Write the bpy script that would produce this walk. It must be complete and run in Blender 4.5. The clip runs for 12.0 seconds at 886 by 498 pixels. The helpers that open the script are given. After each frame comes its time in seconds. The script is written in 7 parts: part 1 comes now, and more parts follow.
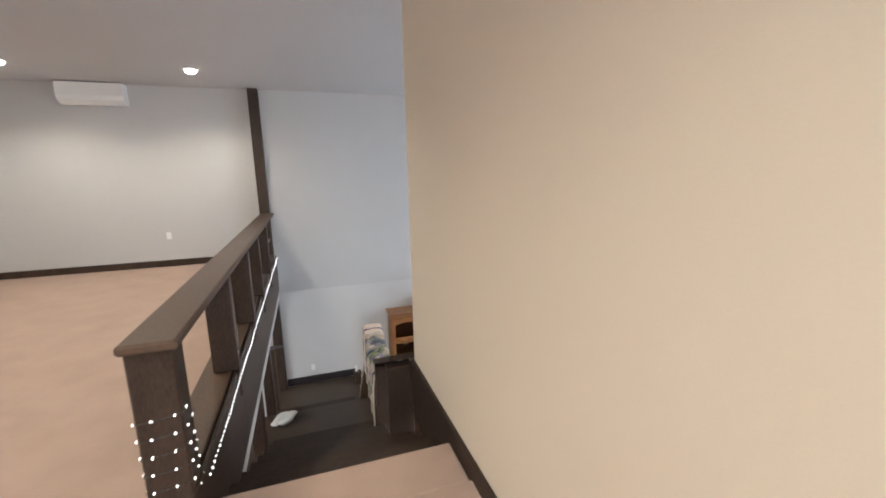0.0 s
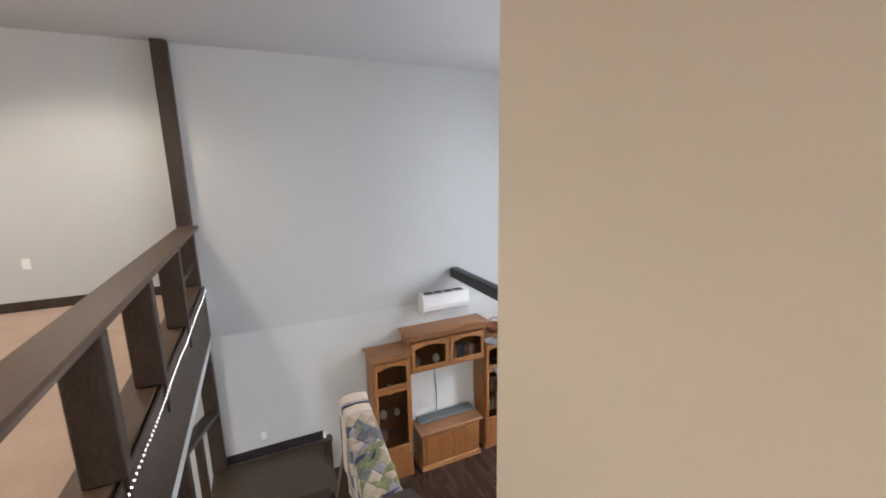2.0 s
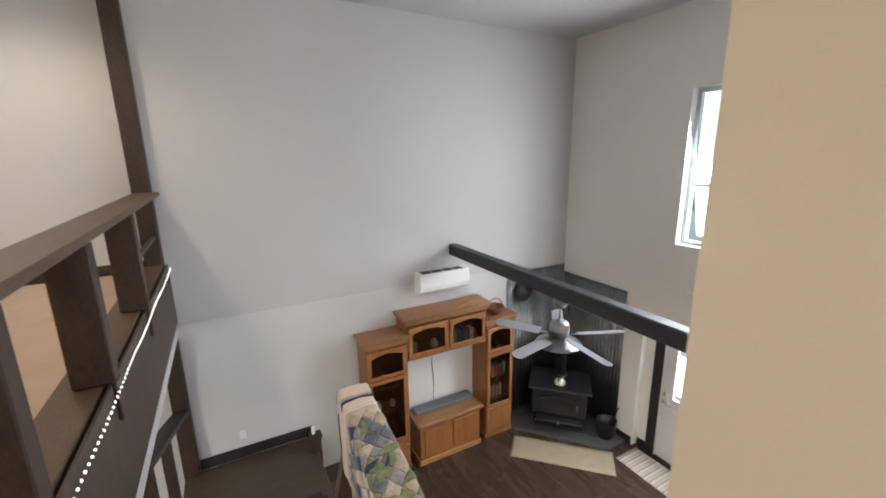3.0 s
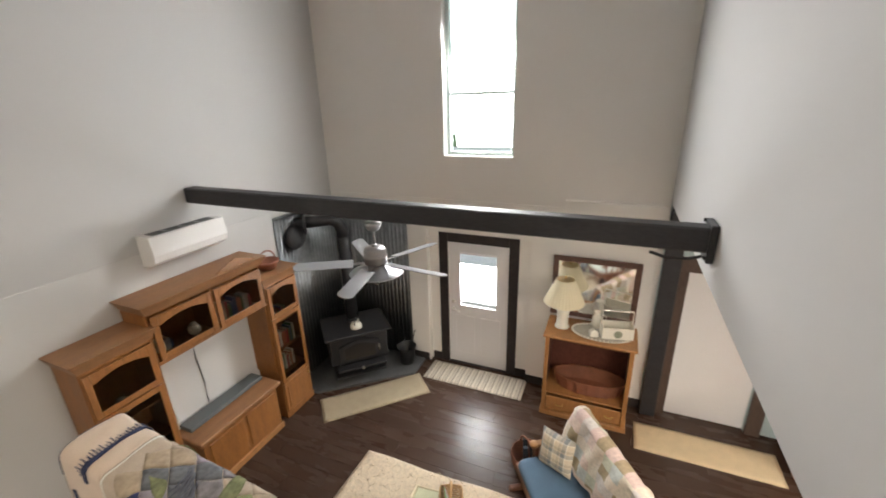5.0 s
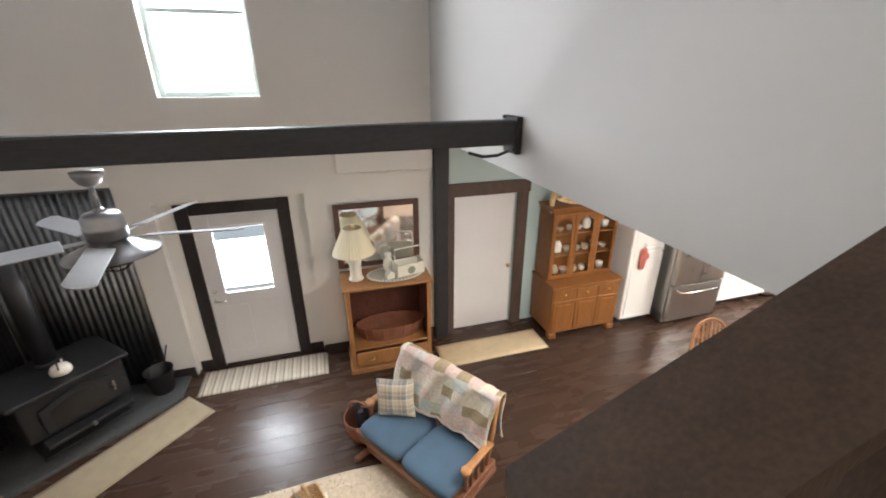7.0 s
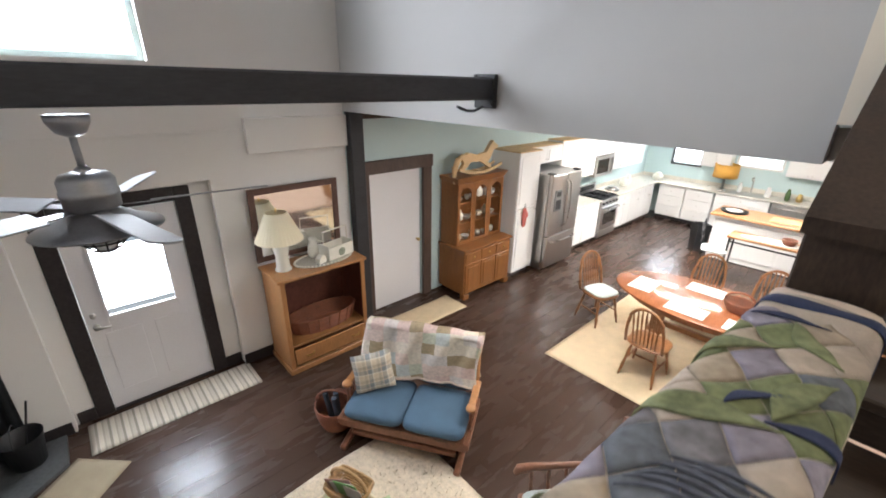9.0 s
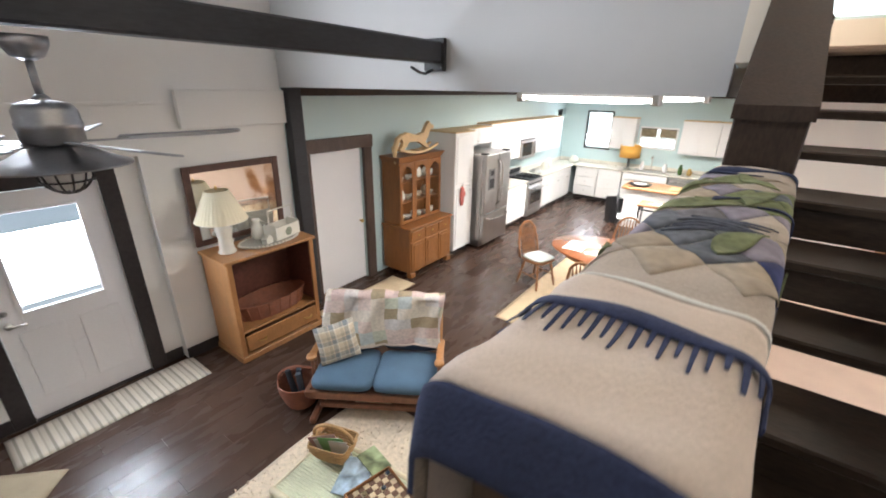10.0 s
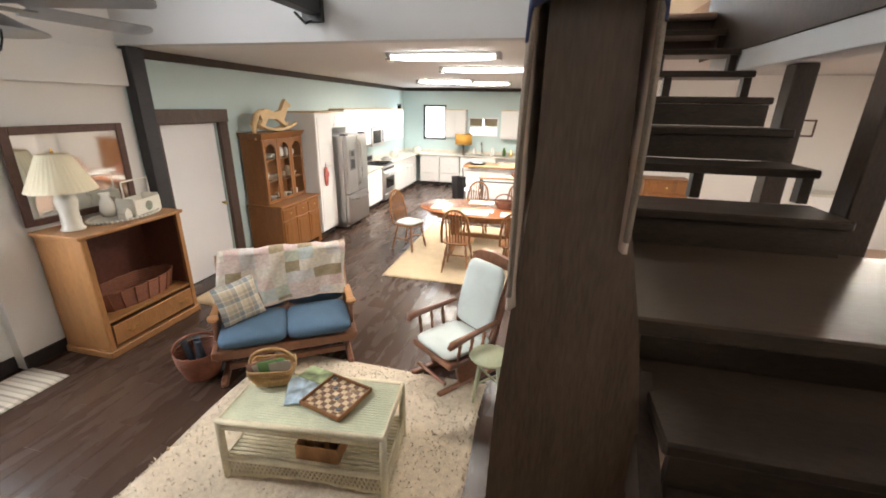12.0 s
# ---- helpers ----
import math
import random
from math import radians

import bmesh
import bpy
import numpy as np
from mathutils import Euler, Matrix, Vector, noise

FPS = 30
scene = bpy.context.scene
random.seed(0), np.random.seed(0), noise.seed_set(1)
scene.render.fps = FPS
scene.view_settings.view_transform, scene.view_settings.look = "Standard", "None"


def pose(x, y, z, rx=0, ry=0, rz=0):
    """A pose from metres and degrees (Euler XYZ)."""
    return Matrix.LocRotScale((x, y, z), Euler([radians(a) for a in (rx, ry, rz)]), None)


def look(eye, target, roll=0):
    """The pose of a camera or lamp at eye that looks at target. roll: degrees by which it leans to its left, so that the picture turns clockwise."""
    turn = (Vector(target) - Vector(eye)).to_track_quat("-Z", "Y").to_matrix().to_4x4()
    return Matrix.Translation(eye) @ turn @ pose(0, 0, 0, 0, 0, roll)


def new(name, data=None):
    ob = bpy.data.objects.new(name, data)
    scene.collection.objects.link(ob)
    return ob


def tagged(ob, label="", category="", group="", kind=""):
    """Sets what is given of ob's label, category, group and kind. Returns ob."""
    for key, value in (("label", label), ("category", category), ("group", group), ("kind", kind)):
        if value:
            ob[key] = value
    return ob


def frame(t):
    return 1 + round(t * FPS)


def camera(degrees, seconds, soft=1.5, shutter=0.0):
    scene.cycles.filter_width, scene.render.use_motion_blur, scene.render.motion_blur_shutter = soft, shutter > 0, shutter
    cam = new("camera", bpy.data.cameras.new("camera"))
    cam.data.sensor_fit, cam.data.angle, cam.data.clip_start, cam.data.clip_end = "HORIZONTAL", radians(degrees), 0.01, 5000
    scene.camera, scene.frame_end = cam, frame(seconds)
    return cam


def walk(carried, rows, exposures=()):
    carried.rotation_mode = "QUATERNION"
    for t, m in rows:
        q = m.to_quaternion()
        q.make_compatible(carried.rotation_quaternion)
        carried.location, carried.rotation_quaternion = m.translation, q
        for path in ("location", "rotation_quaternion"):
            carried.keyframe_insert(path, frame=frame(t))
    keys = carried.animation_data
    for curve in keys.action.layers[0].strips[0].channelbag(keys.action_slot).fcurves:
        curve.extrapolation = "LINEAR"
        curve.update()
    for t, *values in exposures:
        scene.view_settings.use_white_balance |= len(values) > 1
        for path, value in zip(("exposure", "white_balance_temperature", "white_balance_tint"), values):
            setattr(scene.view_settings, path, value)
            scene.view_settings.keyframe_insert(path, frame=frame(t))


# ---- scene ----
cam = camera(94.8, 12.0, soft=1.8, shutter=0.3)
PATH = [
    (0, (0.239, 0.044, 4.792), (0.860, 1.908, 4.417), -1.24),
    (0.5, (0.341, 0.543, 4.759), (0.959, 2.409, 4.387), -1.93),
    (1, (0.335, 1.124, 4.789), (0.995, 2.973, 4.408), -1.62),
    (1.5, (0.372, 1.663, 4.852), (1.050, 3.502, 4.454), -0.87),
    (2, (0.325, 2.093, 4.755), (1.145, 3.876, 4.366), -1.17),
    (2.5, (0.302, 2.413, 4.638), (1.151, 4.178, 4.230), -1.16),
    (2.7, (0.288, 2.543, 4.570), (1.148, 4.297, 4.142), -0.96),
    (4.3, (0.115, 3.463, 4.127), (1.606, 4.653, 3.527), -1.38),
    (4.5, (0.160, 3.541, 4.070), (1.734, 4.605, 3.444), -1.56),
    (5, (0.306, 3.755, 3.937), (2.036, 4.500, 3.265), -1.51),
    (5.5, (0.339, 3.947, 3.802), (2.157, 4.328, 3.061), -1.21),
    (6, (0.454, 4.111, 3.686), (2.303, 4.124, 2.922), -0.89),
    (6.5, (0.544, 4.248, 3.548), (2.375, 4.010, 2.780), -0.66),
    (7, (0.569, 4.439, 3.441), (2.338, 3.915, 2.670), -0.24),
    (7.2, (0.619, 4.552, 3.408), (2.345, 3.909, 2.627), -0.23),
    (9, (0.911, 5.681, 3.135), (2.272, 4.421, 2.386), 1.00),
    (9.5, (0.885, 5.878, 2.972), (2.153, 4.519, 2.233), 1.08),
    (10, (0.949, 6.063, 2.847), (2.044, 4.559, 2.111), 1.03),
    (10.5, (1.003, 6.239, 2.734), (1.926, 4.622, 2.003), 1.12),
    (11, (1.026, 6.419, 2.608), (1.753, 4.701, 1.888), 1.02),
    (11.5, (1.096, 6.638, 2.470), (1.617, 4.841, 1.766), 0.99),
    (12, (1.107, 6.831, 2.293), (1.536, 4.992, 1.633), 1.01),
]
walk(cam, [(t, look(eye, target, roll)) for t, eye, target, roll in PATH],
     exposures=[(0.0, 0.0, 5850, 10), (1.0, 0.07, 5850, 10), (1.6, 0.06, 5900, 10), (2.7, 0.02, 6050, 10), (4.5, -0.14, 6900, 10), (6.0, 0.04, 6450, 10), (7.0, 0.0, 6400, 10), (9.0, -0.14, 6050, 10), (9.8, -0.03, 6000, 10), (10.5, 0.0, 6250, 10), (12.0, 0.0, 6500, 10)])

# ---- world, sun, lamps ----
world = bpy.data.worlds.new("world")
scene.world = world
world.use_nodes = True
wn = world.node_tree
sky = wn.nodes.new("ShaderNodeTexSky")
sky.sky_type = 'NISHITA'
sky.sun_disc = False
sky.sun_elevation, sky.sun_rotation = radians(48), radians(60)
wn.links.new(sky.outputs[0], wn.nodes["Background"].inputs[0])
wn.nodes["Background"].inputs[1].default_value = 0.15
sun = new("sun", bpy.data.lights.new("sun", "SUN"))
sun.data.energy, sun.data.angle, sun.data.color = 1.0, radians(12), (1, 0.96, 0.9)
sun.matrix_world = look((20, 12, 25), (0, 0, 0))


def area_lamp(name, eye, target, w, h, watts, colour, spread=180):
    d = bpy.data.lights.new(name, "AREA")
    d.shape, d.size, d.size_y, d.energy, d.color = 'RECTANGLE', w, h, watts, colour
    d.spread = radians(spread)
    ob = new(name, d)
    ob.matrix_world = look(eye, target)
    return ob


def spot_lamp(name, x, y, z, watts, colour, cone=95):
    d = bpy.data.lights.new(name, "SPOT")
    d.energy, d.color, d.spot_size, d.spot_blend, d.shadow_soft_size = watts, colour, radians(cone), 0.7, 0.05
    ob = new(name, d)
    ob.matrix_world = look((x, y, z), (x, y + 0.001, z - 1))
    return ob


DAY, WARM, TUBE = (0.94, 0.965, 1.0), (1.0, 0.86, 0.66), (1.0, 0.92, 0.82)
area_lamp("daylight_upper_window", (5.60, 5.44, 4.21), (4.0, 5.44, 3.8), 0.85, 1.75, 150, DAY)
area_lamp("daylight_door_glass", (5.60, 5.47, 1.45), (4.0, 5.47, 1.2), 0.58, 0.82, 44, DAY)
area_lamp("daylight_kitchen_window", (4.42, -5.95, 1.85), (4.3, -4.0, 1.4), 0.6, 0.9, 30, DAY)
area_lamp("daylight_loft_window", (0.6, -3.05, 4.7), (0.4, 0.0, 4.4), 1.2, 1.4, 110, DAY)
area_lamp("daylight_west_window", (-5.0, 4.0, 1.6), (-3.0, 4.0, 1.2), 1.6, 1.2, 60, DAY)
LIGHTS = [(2.2, 2.30), (2.0, 0.75), (3.2, -2.05), (2.5, -2.75)]
for lx, ly in LIGHTS:
    area_lamp("kitchen_tube_light", (lx, ly, 2.74), (lx, ly, 0), 1.0, 0.12, 62 if ly > 0 else 135, TUBE)
LOFT_SPOTS = [(-1.08, 6.62), (-3.1, 6.62), (-1.08, 3.6), (-3.1, 3.6), (-1.0, 0.4), (-3.0, 0.4)]
for lx, ly in LOFT_SPOTS:
    spot_lamp("loft_spot_beam", lx, ly, 6.08, 92, WARM, 150)
# added fill spot without a fixture, more warm light at the stair head
for lx, ly in [(0.3, -0.9)]:
    spot_lamp("loft_spot_beam", lx, ly, 6.08, 85, WARM, 140)
for lx, ly in [(-2.6, 5.6), (-2.6, 1.5)]:
    area_lamp("under_loft_lamp", (lx, ly, 2.66), (lx, ly, 0), 0.3, 0.3, 85, (1, 0.90, 0.78))


# ---- building blocks ----
class B:
    """A bmesh that shapes are added to."""

    def __init__(self):
        self.bm = bmesh.new()

    def box(self, x0, y0, z0, x1, y1, z1, bev=0.0, m=None, seg=1):
        mat = Matrix.Translation(((x0 + x1) / 2, (y0 + y1) / 2, (z0 + z1) / 2)) @ Matrix.Diagonal((abs(x1 - x0), abs(y1 - y0), abs(z1 - z0), 1))
        if m is not None:
            mat = m @ mat
        vs = bmesh.ops.create_cube(self.bm, size=1, matrix=mat)["verts"]
        if bev > 0:
            es = list({e for v in vs for e in v.link_edges})
            bmesh.ops.bevel(self.bm, geom=es, offset=bev, segments=seg, affect='EDGES', profile=0.5)
        return self

    def cyl(self, p0, p1, r0, r1=None, n=12, caps=True):
        p0, p1 = Vector(p0), Vector(p1)
        r1 = r0 if r1 is None else r1
        d = p1 - p0
        m = Matrix.Translation((p0 + p1) / 2) @ d.to_track_quat("Z", "Y").to_matrix().to_4x4()
        bmesh.ops.create_cone(self.bm, cap_ends=caps, segments=n, radius1=r0, radius2=r1, depth=d.length, matrix=m)
        return self

    def lathe(self, prof, c=(0, 0, 0), n=20, sx=1.0, sy=1.0, m=None):
        rings = []
        for r, z in prof:
            ring = []
            for i in range(n):
                a = 2 * math.pi * i / n
                p = Vector((c[0] + r * sx * math.cos(a), c[1] + r * sy * math.sin(a), c[2] + z))
                ring.append(self.bm.verts.new(m @ p if m is not None else p))
            rings.append(ring)
        for a, b in zip(rings, rings[1:]):
            for i in range(n):
                self.bm.faces.new((a[i], a[(i + 1) % n], b[(i + 1) % n], b[i]))
        for ring, flip in ((rings[0], True), (rings[-1], False)):
            self.bm.faces.new(ring[::-1] if flip else ring)
        return self

    def tube(self, pts, r, n=8, closed=False):
        pts = [Vector(p) for p in pts]
        rings = []
        k = len(pts)
        for i, p in enumerate(pts):
            a = pts[(i - 1) % k] if closed or i > 0 else p
            b = pts[(i + 1) % k] if closed or i < k - 1 else p
            q = (b - a).normalized().to_track_quat("Z", "Y")
            rr = r[i] if isinstance(r, (list, tuple)) else r
            rings.append([self.bm.verts.new(p + q @ Vector((rr * math.cos(2 * math.pi * j / n), rr * math.sin(2 * math.pi * j / n), 0))) for j in range(n)])
        loops = list(zip(rings, rings[1:])) + ([(rings[-1], rings[0])] if closed else [])
        for a, b in loops:
            for j in range(n):
                self.bm.faces.new((a[j], a[(j + 1) % n], b[(j + 1) % n], b[j]))
        if not closed:
            self.bm.faces.new(rings[0][::-1])
            self.bm.faces.new(rings[-1])
        return self

    def cushion(self, c, size, e=0.45, nu=20, nv=12, m=None, dent=None):
        """A rounded box: a superellipsoid."""
        def sp(v, p):
            return math.copysign(abs(v) ** p, v)
        rows = []
        for j in range(nv + 1):
            ph = -math.pi / 2 + math.pi * j / nv
            row = []
            for i in range(nu):
                th = 2 * math.pi * i / nu
                p = Vector((size[0] / 2 * sp(math.cos(ph), 0.6) * sp(math.cos(th), e), size[1] / 2 * sp(math.cos(ph), 0.6) * sp(math.sin(th), e), size[2] / 2 * sp(math.sin(ph), 0.8)))
                if dent:
                    p = dent(p)
                p = p + Vector(c)
                row.append(self.bm.verts.new(m @ p if m is not None else p))
            rows.append(row)
        for a, b in zip(rows, rows[1:]):
            for i in range(nu):
                self.bm.faces.new((a[i], a[(i + 1) % nu], b[(i + 1) % nu], b[i]))
        bmesh.ops.remove_doubles(self.bm, verts=rows[0] + rows[-1], dist=1e-4)
        return self

    def prism(self, pts, axis, a0, a1):
        """A polygon in the plane across axis, drawn out from a0 to a1."""
        def at(p, a):
            q = list(p)
            q.insert(axis, a)
            return self.bm.verts.new(q)
        low, high = [at(p, a0) for p in pts], [at(p, a1) for p in pts]
        n = len(pts)
        for i in range(n):
            self.bm.faces.new((low[i], low[(i + 1) % n], high[(i + 1) % n], high[i]))
        self.bm.faces.new(low[::-1])
        self.bm.faces.new(high)
        return self

    def sheet(self, f, nu, nv, su=1.0, sv=1.0):
        """A cloth: f(u, v) for u, v in 0..1, with a UV map in metres."""
        uv = self.bm.loops.layers.uv.verify()
        g = [[self.bm.verts.new(f(i / nu, j / nv)) for j in range(nv + 1)] for i in range(nu + 1)]
        for i in range(nu):
            for j in range(nv):
                face = self.bm.faces.new((g[i][j], g[i + 1][j], g[i + 1][j + 1], g[i][j + 1]))
                for loop, (a, b) in zip(face.loops, ((i, j), (i + 1, j), (i + 1, j + 1), (i, j + 1))):
                    loop[uv].uv = (a / nu * su, b / nv * sv)
        return self


def part(name, b, material, parent=None, label="", smooth=False, solid=0.0):
    bm = b.bm
    bmesh.ops.recalc_face_normals(bm, faces=bm.faces)
    me = bpy.data.meshes.new(name)
    bm.to_mesh(me)
    bm.free()
    if material is not None:
        me.materials.append(material)
    if smooth:
        me.polygons.foreach_set("use_smooth", [True] * len(me.polygons))
        me.update()
    ob = new(name, me)
    if parent is not None:
        ob.parent = parent
    if label:
        ob["label"] = label
    if solid:
        s = ob.modifiers.new("thick", "SOLIDIFY")
        s.thickness, s.offset = solid, 0
    return ob


def thing(name, label, category, x=0, y=0, z=0, rz=0, group=""):
    e = new(name)
    e.empty_display_size = 0.1
    e.matrix_basis = pose(x, y, z, 0, 0, rz)
    return tagged(e, label, category, group)


def structure(name, b, material, label, category):
    return tagged(part(name, b, material), label, category, "", "structure")


# ---- materials ----
def material(name, base, rough=0.6, metal=0.0, vary=0.15, grain=60.0, stains=2.0, bump=0.1, stretch=(1, 1, 1), second=None, per_object=0.0, coat=0.0, island=0.0):
    """A surface with grain, larger stains and fine relief."""
    m = bpy.data.materials.new(name)
    m.use_nodes = True
    t = m.node_tree
    bs = t.nodes["Principled BSDF"]
    bs.inputs["Roughness"].default_value, bs.inputs["Metallic"].default_value = rough, metal
    bs.inputs["Coat Weight"].default_value = coat
    tc, mp = t.nodes.new("ShaderNodeTexCoord"), t.nodes.new("ShaderNodeMapping")
    mp.inputs["Scale"].default_value = stretch
    t.links.new(tc.outputs["Object"], mp.inputs[0])
    fine, wide = t.nodes.new("ShaderNodeTexNoise"), t.nodes.new("ShaderNodeTexNoise")
    fine.inputs["Scale"].default_value, fine.inputs["Detail"].default_value = grain, 5
    wide.inputs["Scale"].default_value, wide.inputs["Detail"].default_value = stains, 4
    src = mp.outputs[0]
    if per_object or island:
        add = t.nodes.new("ShaderNodeVectorMath")
        add.operation = 'ADD'
        info = t.nodes.new("ShaderNodeObjectInfo") if per_object else t.nodes.new("ShaderNodeNewGeometry")
        mul = t.nodes.new("ShaderNodeMath")
        mul.operation = 'MULTIPLY'
        mul.inputs[1].default_value = 40
        out = info.outputs["Random"] if per_object else info.outputs["Random Per Island"]
        t.links.new(out, mul.inputs[0])
        t.links.new(mul.outputs[0], add.inputs[1])
        t.links.new(src, add.inputs[0])
        src = add.outputs[0]
    t.links.new(src, fine.inputs["Vector"])
    t.links.new(src, wide.inputs["Vector"])
    mix = t.nodes.new("ShaderNodeMix")
    mix.data_type = 'RGBA'
    b = Vector(base)
    lo = [max(0.0, c * (1 - vary)) for c in b] if second is None else list(second)
    hi = [min(1.0, c * (1 + vary)) for c in b]
    mix.inputs[6].default_value, mix.inputs[7].default_value = (*lo, 1), (*hi, 1)
    blend = t.nodes.new("ShaderNodeMix")
    blend.inputs[0].default_value = 0.45
    t.links.new(fine.outputs[0], blend.inputs[2])
    t.links.new(wide.outputs[0], blend.inputs[3])
    ramp = t.nodes.new("ShaderNodeMapRange")
    ramp.inputs[1].default_value, ramp.inputs[2].default_value = 0.32, 0.68
    t.links.new(blend.outputs[0], ramp.inputs[0])
    t.links.new(ramp.outputs[0], mix.inputs[0])
    colour = mix.outputs[2]
    if per_object or island:
        hs = t.nodes.new("ShaderNodeHueSaturation")
        mr = t.nodes.new("ShaderNodeMapRange")
        amount = per_object or island
        mr.inputs[3].default_value, mr.inputs[4].default_value = 1 - amount, 1 + amount
        t.links.new(out, mr.inputs[0])
        t.links.new(mr.outputs[0], hs.inputs["Value"])
        t.links.new(colour, hs.inputs["Color"])
        colour = hs.outputs[0]
    t.links.new(colour, bs.inputs["Base Color"])
    rr = t.nodes.new("ShaderNodeMapRange")
    rr.inputs[3].default_value, rr.inputs[4].default_value = max(0.02, rough - 0.08), min(1, rough + 0.1)
    t.links.new(wide.outputs[0], rr.inputs[0])
    t.links.new(rr.outputs[0], bs.inputs["Roughness"])
    if bump:
        bp = t.nodes.new("ShaderNodeBump")
        bp.inputs["Strength"].default_value, bp.inputs["Distance"].default_value = bump, 0.004
        t.links.new(fine.outputs[0], bp.inputs["Height"])
        t.links.new(bp.outputs[0], bs.inputs["Normal"])
    return m


def patchwork(name, colours, size, turn=0.0, vary=0.2, seam=0.04, rough=0.9, scale=(1, 1), swirl=0.0):
    """Cloth patches on the UV map: each cell takes one of the colours, with printed mottling and stitched seams."""
    m = bpy.data.materials.new(name)
    m.use_nodes = True
    t = m.node_tree
    bs = t.nodes["Principled BSDF"]
    bs.inputs["Roughness"].default_value = rough
    uv, mp = t.nodes.new("ShaderNodeUVMap"), t.nodes.new("ShaderNodeMapping")
    mp.inputs["Rotation"].default_value = (0, 0, radians(turn))
    mp.inputs["Scale"].default_value = (scale[0] / size, scale[1] / size, 1)
    t.links.new(uv.outputs[0], mp.inputs[0])
    src = mp.outputs[0]
    if swirl:
        nz = t.nodes.new("ShaderNodeTexNoise")
        nz.inputs["Scale"].default_value = 1.3
        t.links.new(src, nz.inputs["Vector"])
        va = t.nodes.new("ShaderNodeVectorMath")
        va.operation = 'MULTIPLY_ADD'
        va.inputs[1].default_value = (swirl, swirl, 0)
        t.links.new(nz.outputs[1], va.inputs[0])
        t.links.new(src, va.inputs[2])
        src = va.outputs[0]
    fl = t.nodes.new("ShaderNodeVectorMath")
    fl.operation = 'FLOOR'
    t.links.new(src, fl.inputs[0])
    wn_ = t.nodes.new("ShaderNodeTexWhiteNoise")
    wn_.noise_dimensions = '2D'
    t.links.new(fl.outputs[0], wn_.inputs["Vector"])
    cr = t.nodes.new("ShaderNodeValToRGB")
    cr.color_ramp.interpolation = 'CONSTANT'
    n = len(colours)
    for i, c in enumerate(colours):
        el = cr.color_ramp.elements[i] if i < 2 else cr.color_ramp.elements.new(i / n)
        el.position, el.color = i / n, (*c, 1)
    t.links.new(wn_.outputs[0], cr.inputs[0])
    pr = t.nodes.new("ShaderNodeTexNoise")
    pr.inputs["Scale"].default_value, pr.inputs["Detail"].default_value = 4.5, 8
    t.links.new(src, pr.inputs["Vector"])
    hs = t.nodes.new("ShaderNodeHueSaturation")
    mr = t.nodes.new("ShaderNodeMapRange")
    mr.inputs[1].default_value, mr.inputs[2].default_value = 0.3, 0.7
    mr.inputs[3].default_value, mr.inputs[4].default_value = 1 - vary, 1 + vary
    t.links.new(pr.outputs[0], mr.inputs[0])
    t.links.new(mr.outputs[0], hs.inputs["Value"])
    t.links.new(cr.outputs[0], hs.inputs["Color"])
    t.links.new(hs.outputs[0], bs.inputs["Base Color"])
    bp = t.nodes.new("ShaderNodeBump")
    bp.inputs["Strength"].default_value, bp.inputs["Distance"].default_value = 0.3, 0.01
    t.links.new(pr.outputs[0], bp.inputs["Height"])
    t.links.new(bp.outputs[0], bs.inputs["Normal"])
    return m


